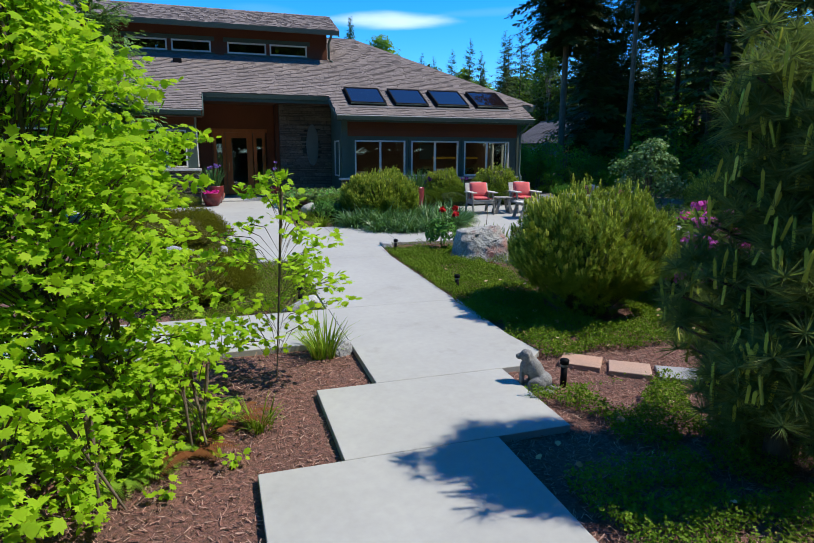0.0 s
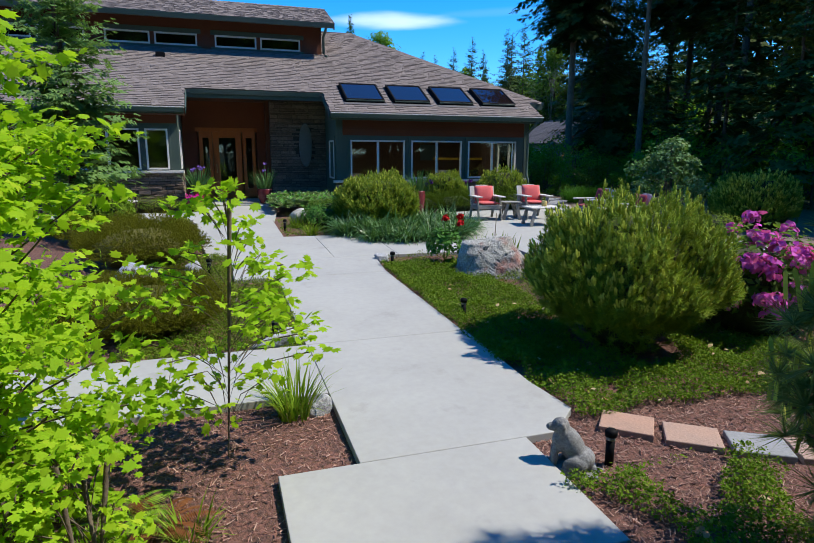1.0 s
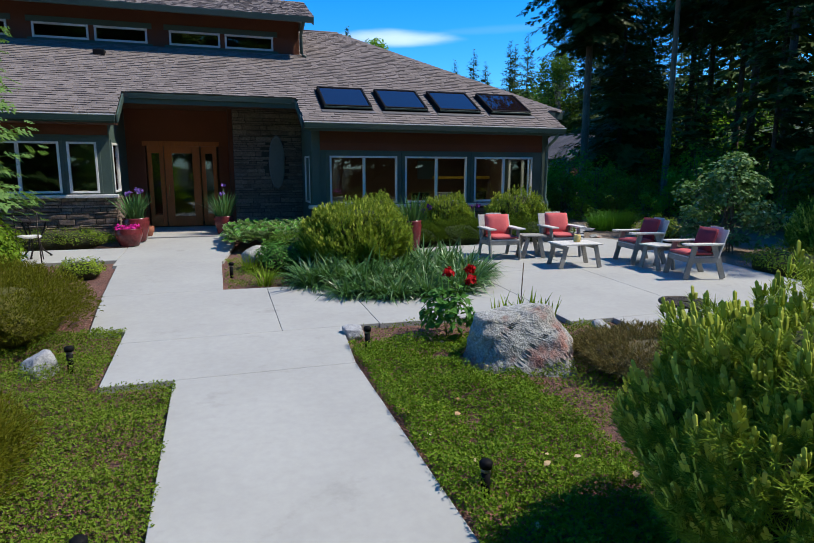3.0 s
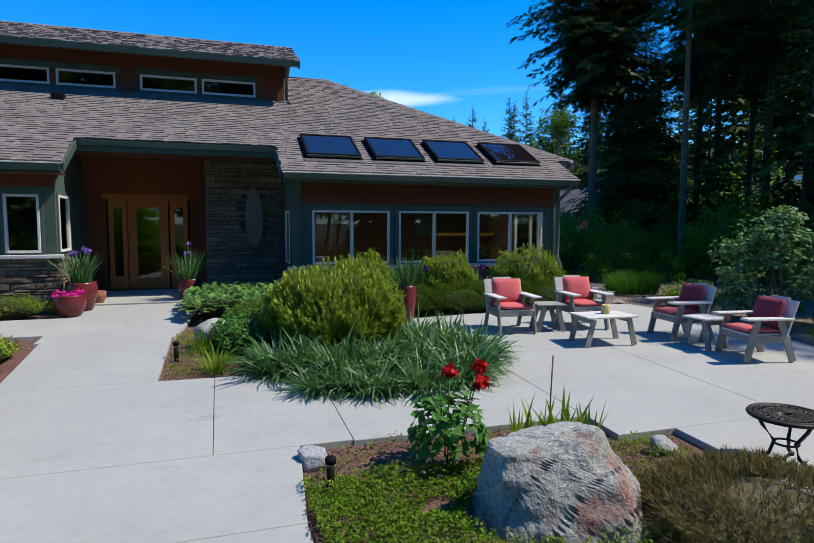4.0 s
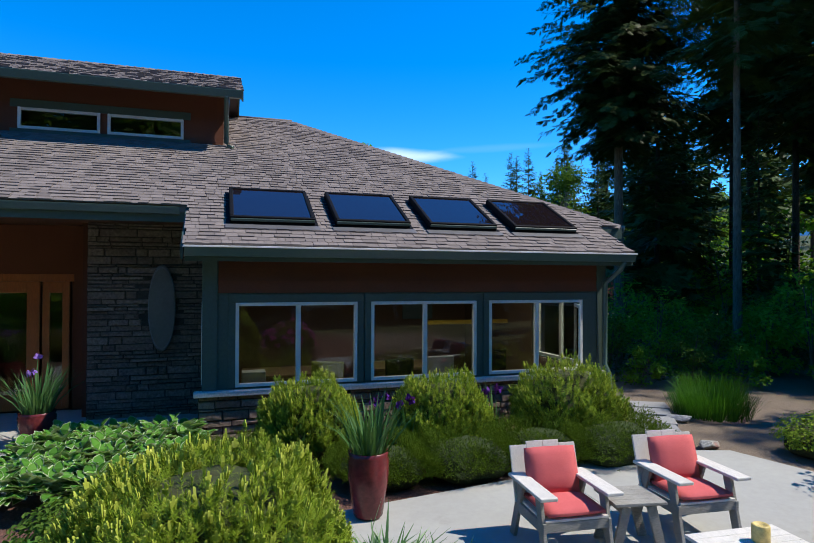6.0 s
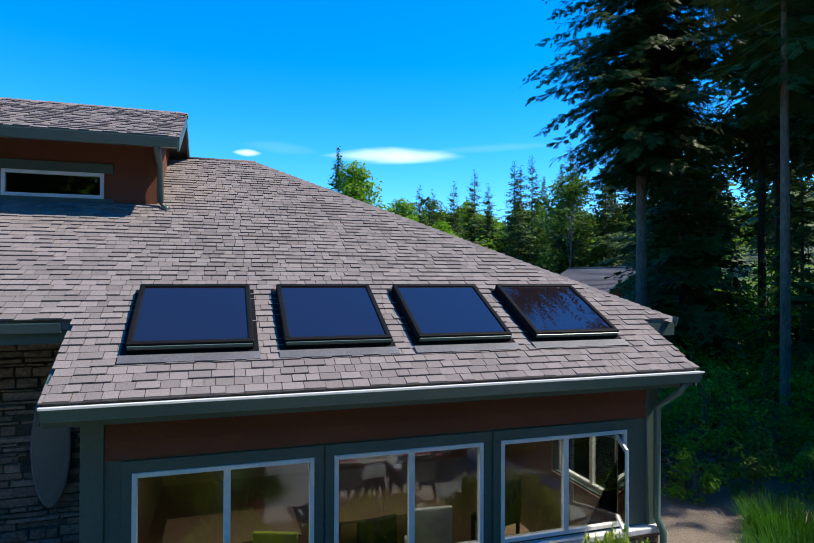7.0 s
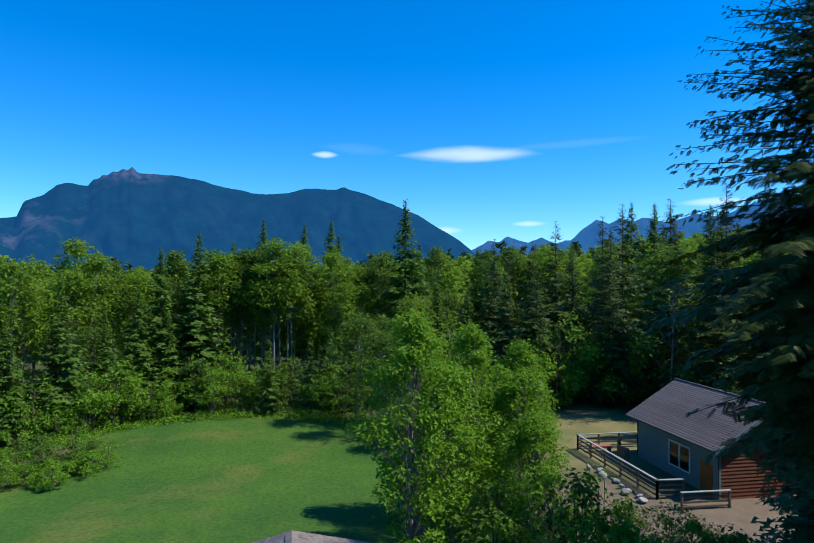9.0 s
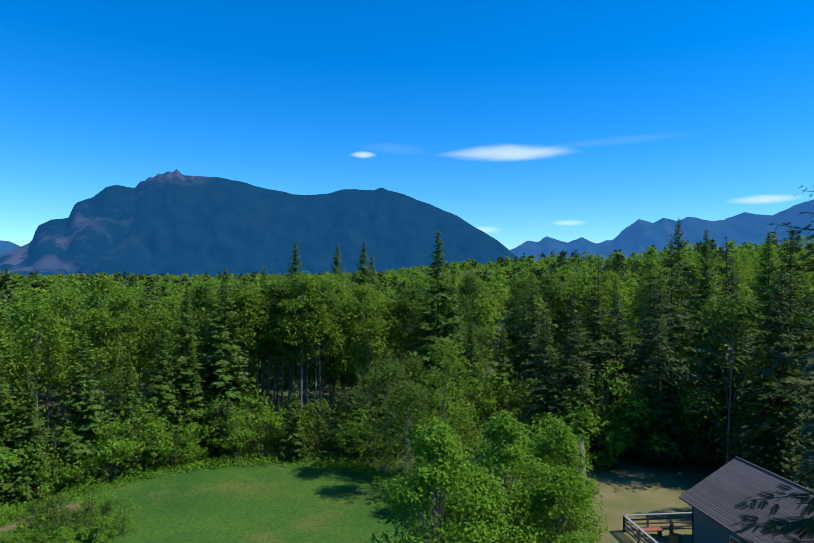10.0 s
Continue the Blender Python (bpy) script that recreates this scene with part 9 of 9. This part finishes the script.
for s in (1, -1):
    n = 26
    for k in range(n):
        d0, d1 = (CRX - 25.4) * k / n, (CRX - 25.4) * (k + 1) / n + 0.02
        bm = bmesh.new()
        x0, x1 = CRX - s * (CRX - 25.4 - d0), CRX - s * (CRX - 25.4 - d1)
        z0, z1 = CZE + d0 * CSX, CZE + d1 * CSX
        vs = [bm.verts.new(c) for c in ((x0, 42.1, z0 + 0.02), (x0, 49.7, z0 + 0.02), (x1, 49.7, z1), (x1, 42.1, z1), (x0, 42.1, z0 - 0.06), (x0, 49.7, z0 - 0.06), (x1, 49.7, z1 - 0.06), (x1, 42.1, z1 - 0.06))]
        for f in ((0, 1, 2, 3), (4, 7, 6, 5), (0, 4, 5, 1), (3, 2, 6, 7), (0, 3, 7, 4), (1, 5, 6, 2)):
            bm.faces.new([vs[i] for i in f])
        bmesh.ops.recalc_face_normals(bm, faces=bm.faces)
        part("roof_course", bm, M_COT_ROOF, cottage)
part("ridge_cap", tube([(CRX, 42.1, CRZ + 0.01), (CRX, 49.7, CRZ + 0.01)], 0.06, 6), M_COT_ROOF, cottage)
for s in (1, -1):
    bm = bmesh.new()
    x0 = CRX - s * (CRX - 25.4)
    vs = [bm.verts.new(c) for c in ((x0, 42.09, CZE + 0.03), (CRX, 42.09, CRZ + 0.03), (CRX, 42.09, CRZ - 0.17), (x0, 42.09, CZE - 0.17), (x0, 42.05, CZE + 0.03), (CRX, 42.05, CRZ + 0.03), (CRX, 42.05, CRZ - 0.17), (x0, 42.05, CZE - 0.17))]
    for f in ((0, 1, 2, 3), (4, 7, 6, 5), (0, 4, 5, 1), (3, 2, 6, 7), (0, 3, 7, 4), (1, 5, 6, 2)):
        bm.faces.new([vs[i] for i in f])
    bmesh.ops.recalc_face_normals(bm, faces=bm.faces)
    part("bargeboard", bm, M_TEAL_LIGHT, cottage)
wf = part("window", box(CX0 - 0.03, 44.55, 1.1, CX0 + 0.05, 44.62, 2.42), M_VINYL, cottage, "white-framed cottage window")
for a, b, c, d in ((46.23, 1.1, 46.3, 2.42), (45.39, 1.1, 45.46, 2.42), (44.55, 1.1, 46.3, 1.17), (44.55, 2.35, 46.3, 2.42)):
    part("window_frame", box(CX0 - 0.03, a, b, CX0 + 0.05, c, d), M_VINYL, wf)
for a, b in ((44.62, 45.39), (45.46, 46.23)):
    pn = part("pane", box(CX0, a, 1.17, CX0 + 0.008, b, 2.35), M_GLASS, wf)
    pn.visible_shadow = False
cd = part("door", box(CX0 - 0.03, 42.9, 0.55, CX0 - 0.002, 43.8, 2.1, 0.006), M_DOOR, cottage, "orange-brown wooden cottage door")
part("door_handle", tube([(CX0 - 0.05, 43.7, 1.3), (CX0 - 0.05, 43.6, 1.3)], 0.015, 6), M_BRASS, cd)
part("corner_board", box(CX0 - 0.02, CY0 - 0.035, 0.3, CX0 + 0.10, CY0 - 0.031, 2.85), M_TEAL_LIGHT, cottage)

deck = thing("deck", "wooden deck with open railing beside the cottage", "deck", Matrix.Translation(COT))
M_DECK = surface("weathered_deck_boards", (0.20, 0.165, 0.13), (0.16, 0.13, 0.10), 0.85, 0, 1.0, 20.0, 0.3, 0.2, (1, 8, 1), pieces=0.4)
M_RAIL = surface("pale_rail_paint", (0.30, 0.34, 0.32), (0.26, 0.29, 0.28), 0.8, 0, 1.0, 20.0, 0.2, 0.1)
for k in range(56):
    y = 43.1 + k * 0.145
    part("deck_board", box(23.1, y, 0.50, 25.88, y + 0.138, 0.54), M_DECK, deck)


def railing(p0, p1, z0=0.5, top=1.45, rails=3):
    p0, p1 = Vector((*p0, 0)), Vector((*p1, 0))
    L = (p1 - p0).length
    n = max(1, round(L / 1.6))
    for k in range(n + 1):
        p = p0.lerp(p1, k / n)
        part("post", box(p.x - 0.045, p.y - 0.045, z0 - 0.6, p.x + 0.045, p.y + 0.045, top), M_DECK, deck)
    d = (p1 - p0).normalized()
    ang = math.atan2(d.y, d.x)
    m = Matrix.Translation(p0) @ Matrix.Rotation(ang, 4, "Z")
    part("top_rail", box(-0.06, -0.075, top, L + 0.06, 0.075, top + 0.04, 0.005, m), M_RAIL, deck, "pale flat top rail")
    for k in range(rails):
        z = z0 + 0.2 + k * (top - z0 - 0.25) / rails
        part("rail", box(0, -0.02, z, L, 0.02, z + 0.09, 0.004, m), M_DECK, deck)


railing((23.1, 43.1), (23.1, 51.15))
railing((23.1, 51.15), (27.2, 51.15))
railing((23.1, 43.1), (24.4, 43.0))
railing((23.4, 41.7), (25.75, 41.6), 0.45, 1.35)
part("deck_board", box(25.9, 49.4, 0.50, 27.2, 51.2, 0.54), M_DECK, deck)
for k in range(3):
    part("step", box(24.45, 42.3 + k * 0.28, 0.1 + k * 0.13, 25.8, 42.6 + k * 0.28, 0.2 + k * 0.14), M_DECK, deck)
for x, y, t in ((25.2, 49.6, 40), (24.6, 48.6, 120)):
    ob = thing("deck_chair", "dark wooden chair on the cottage deck", "chair", Matrix.Translation(COT) @ Matrix.Translation((x, y, 0.54)) @ Matrix.Rotation(radians(t), 4, "Z"), "chairs on the deck")
    part("seat", box(-0.25, -0.25, 0.40, 0.25, 0.25, 0.45, 0.01), M_TERRA, ob)
    part("backrest", box(-0.25, 0.22, 0.45, 0.25, 0.27, 0.95, 0.01), M_ROOM_FLOOR, ob)
    for sx in (1, -1):
        for sy in (1, -1):
            part("leg", box(sx * 0.22 - 0.025, sy * 0.22 - 0.025, 0, sx * 0.22 + 0.025, sy * 0.22 + 0.025, 0.40), M_ROOM_FLOOR, ob)
bench = thing("deck_bench", "low orange-brown bench on the cottage deck", "bench", Matrix.Translation(COT) @ Matrix.Translation((24.2, 50.5, 0.54)))
part("seat", box(-0.7, -0.2, 0.36, 0.7, 0.2, 0.42, 0.008), M_TERRA, bench)
for sx in (1, -1):
    part("leg", box(sx * 0.6 - 0.04, -0.18, 0, sx * 0.6 + 0.04, 0.18, 0.36), M_DECK, bench)

# broken old stump behind
bm = bmesh.new()
bmesh.ops.create_cone(bm, cap_ends=True, segments=22, radius1=0.75, radius2=0.58, depth=3.2)
bmesh.ops.subdivide_edges(bm, edges=[e for e in bm.edges if abs(e.verts[0].co.z - e.verts[1].co.z) > 1], cuts=6)
for v in bm.verts:
    a = math.atan2(v.co.y, v.co.x)
    k = 1 + 0.10 * math.sin(9 * a) + 0.12 * noise.noise(v.co * 1.5)
    v.co.x, v.co.y = v.co.x * k, v.co.y * k
    if v.co.z > 1.5:
        v.co.z += 0.45 * noise.noise(Vector((a * 2, 0, 3))) + 0.2 * math.sin(5 * a)
ob = part("tree_stump", bm, M_BARK_PALE, None, "tall broken grey stump beside the thicket")
ob.matrix_basis = Matrix.Translation((23.15, 57.0, gz1(23.15, 57) + 1.5))
tagged(ob, "", "stump")
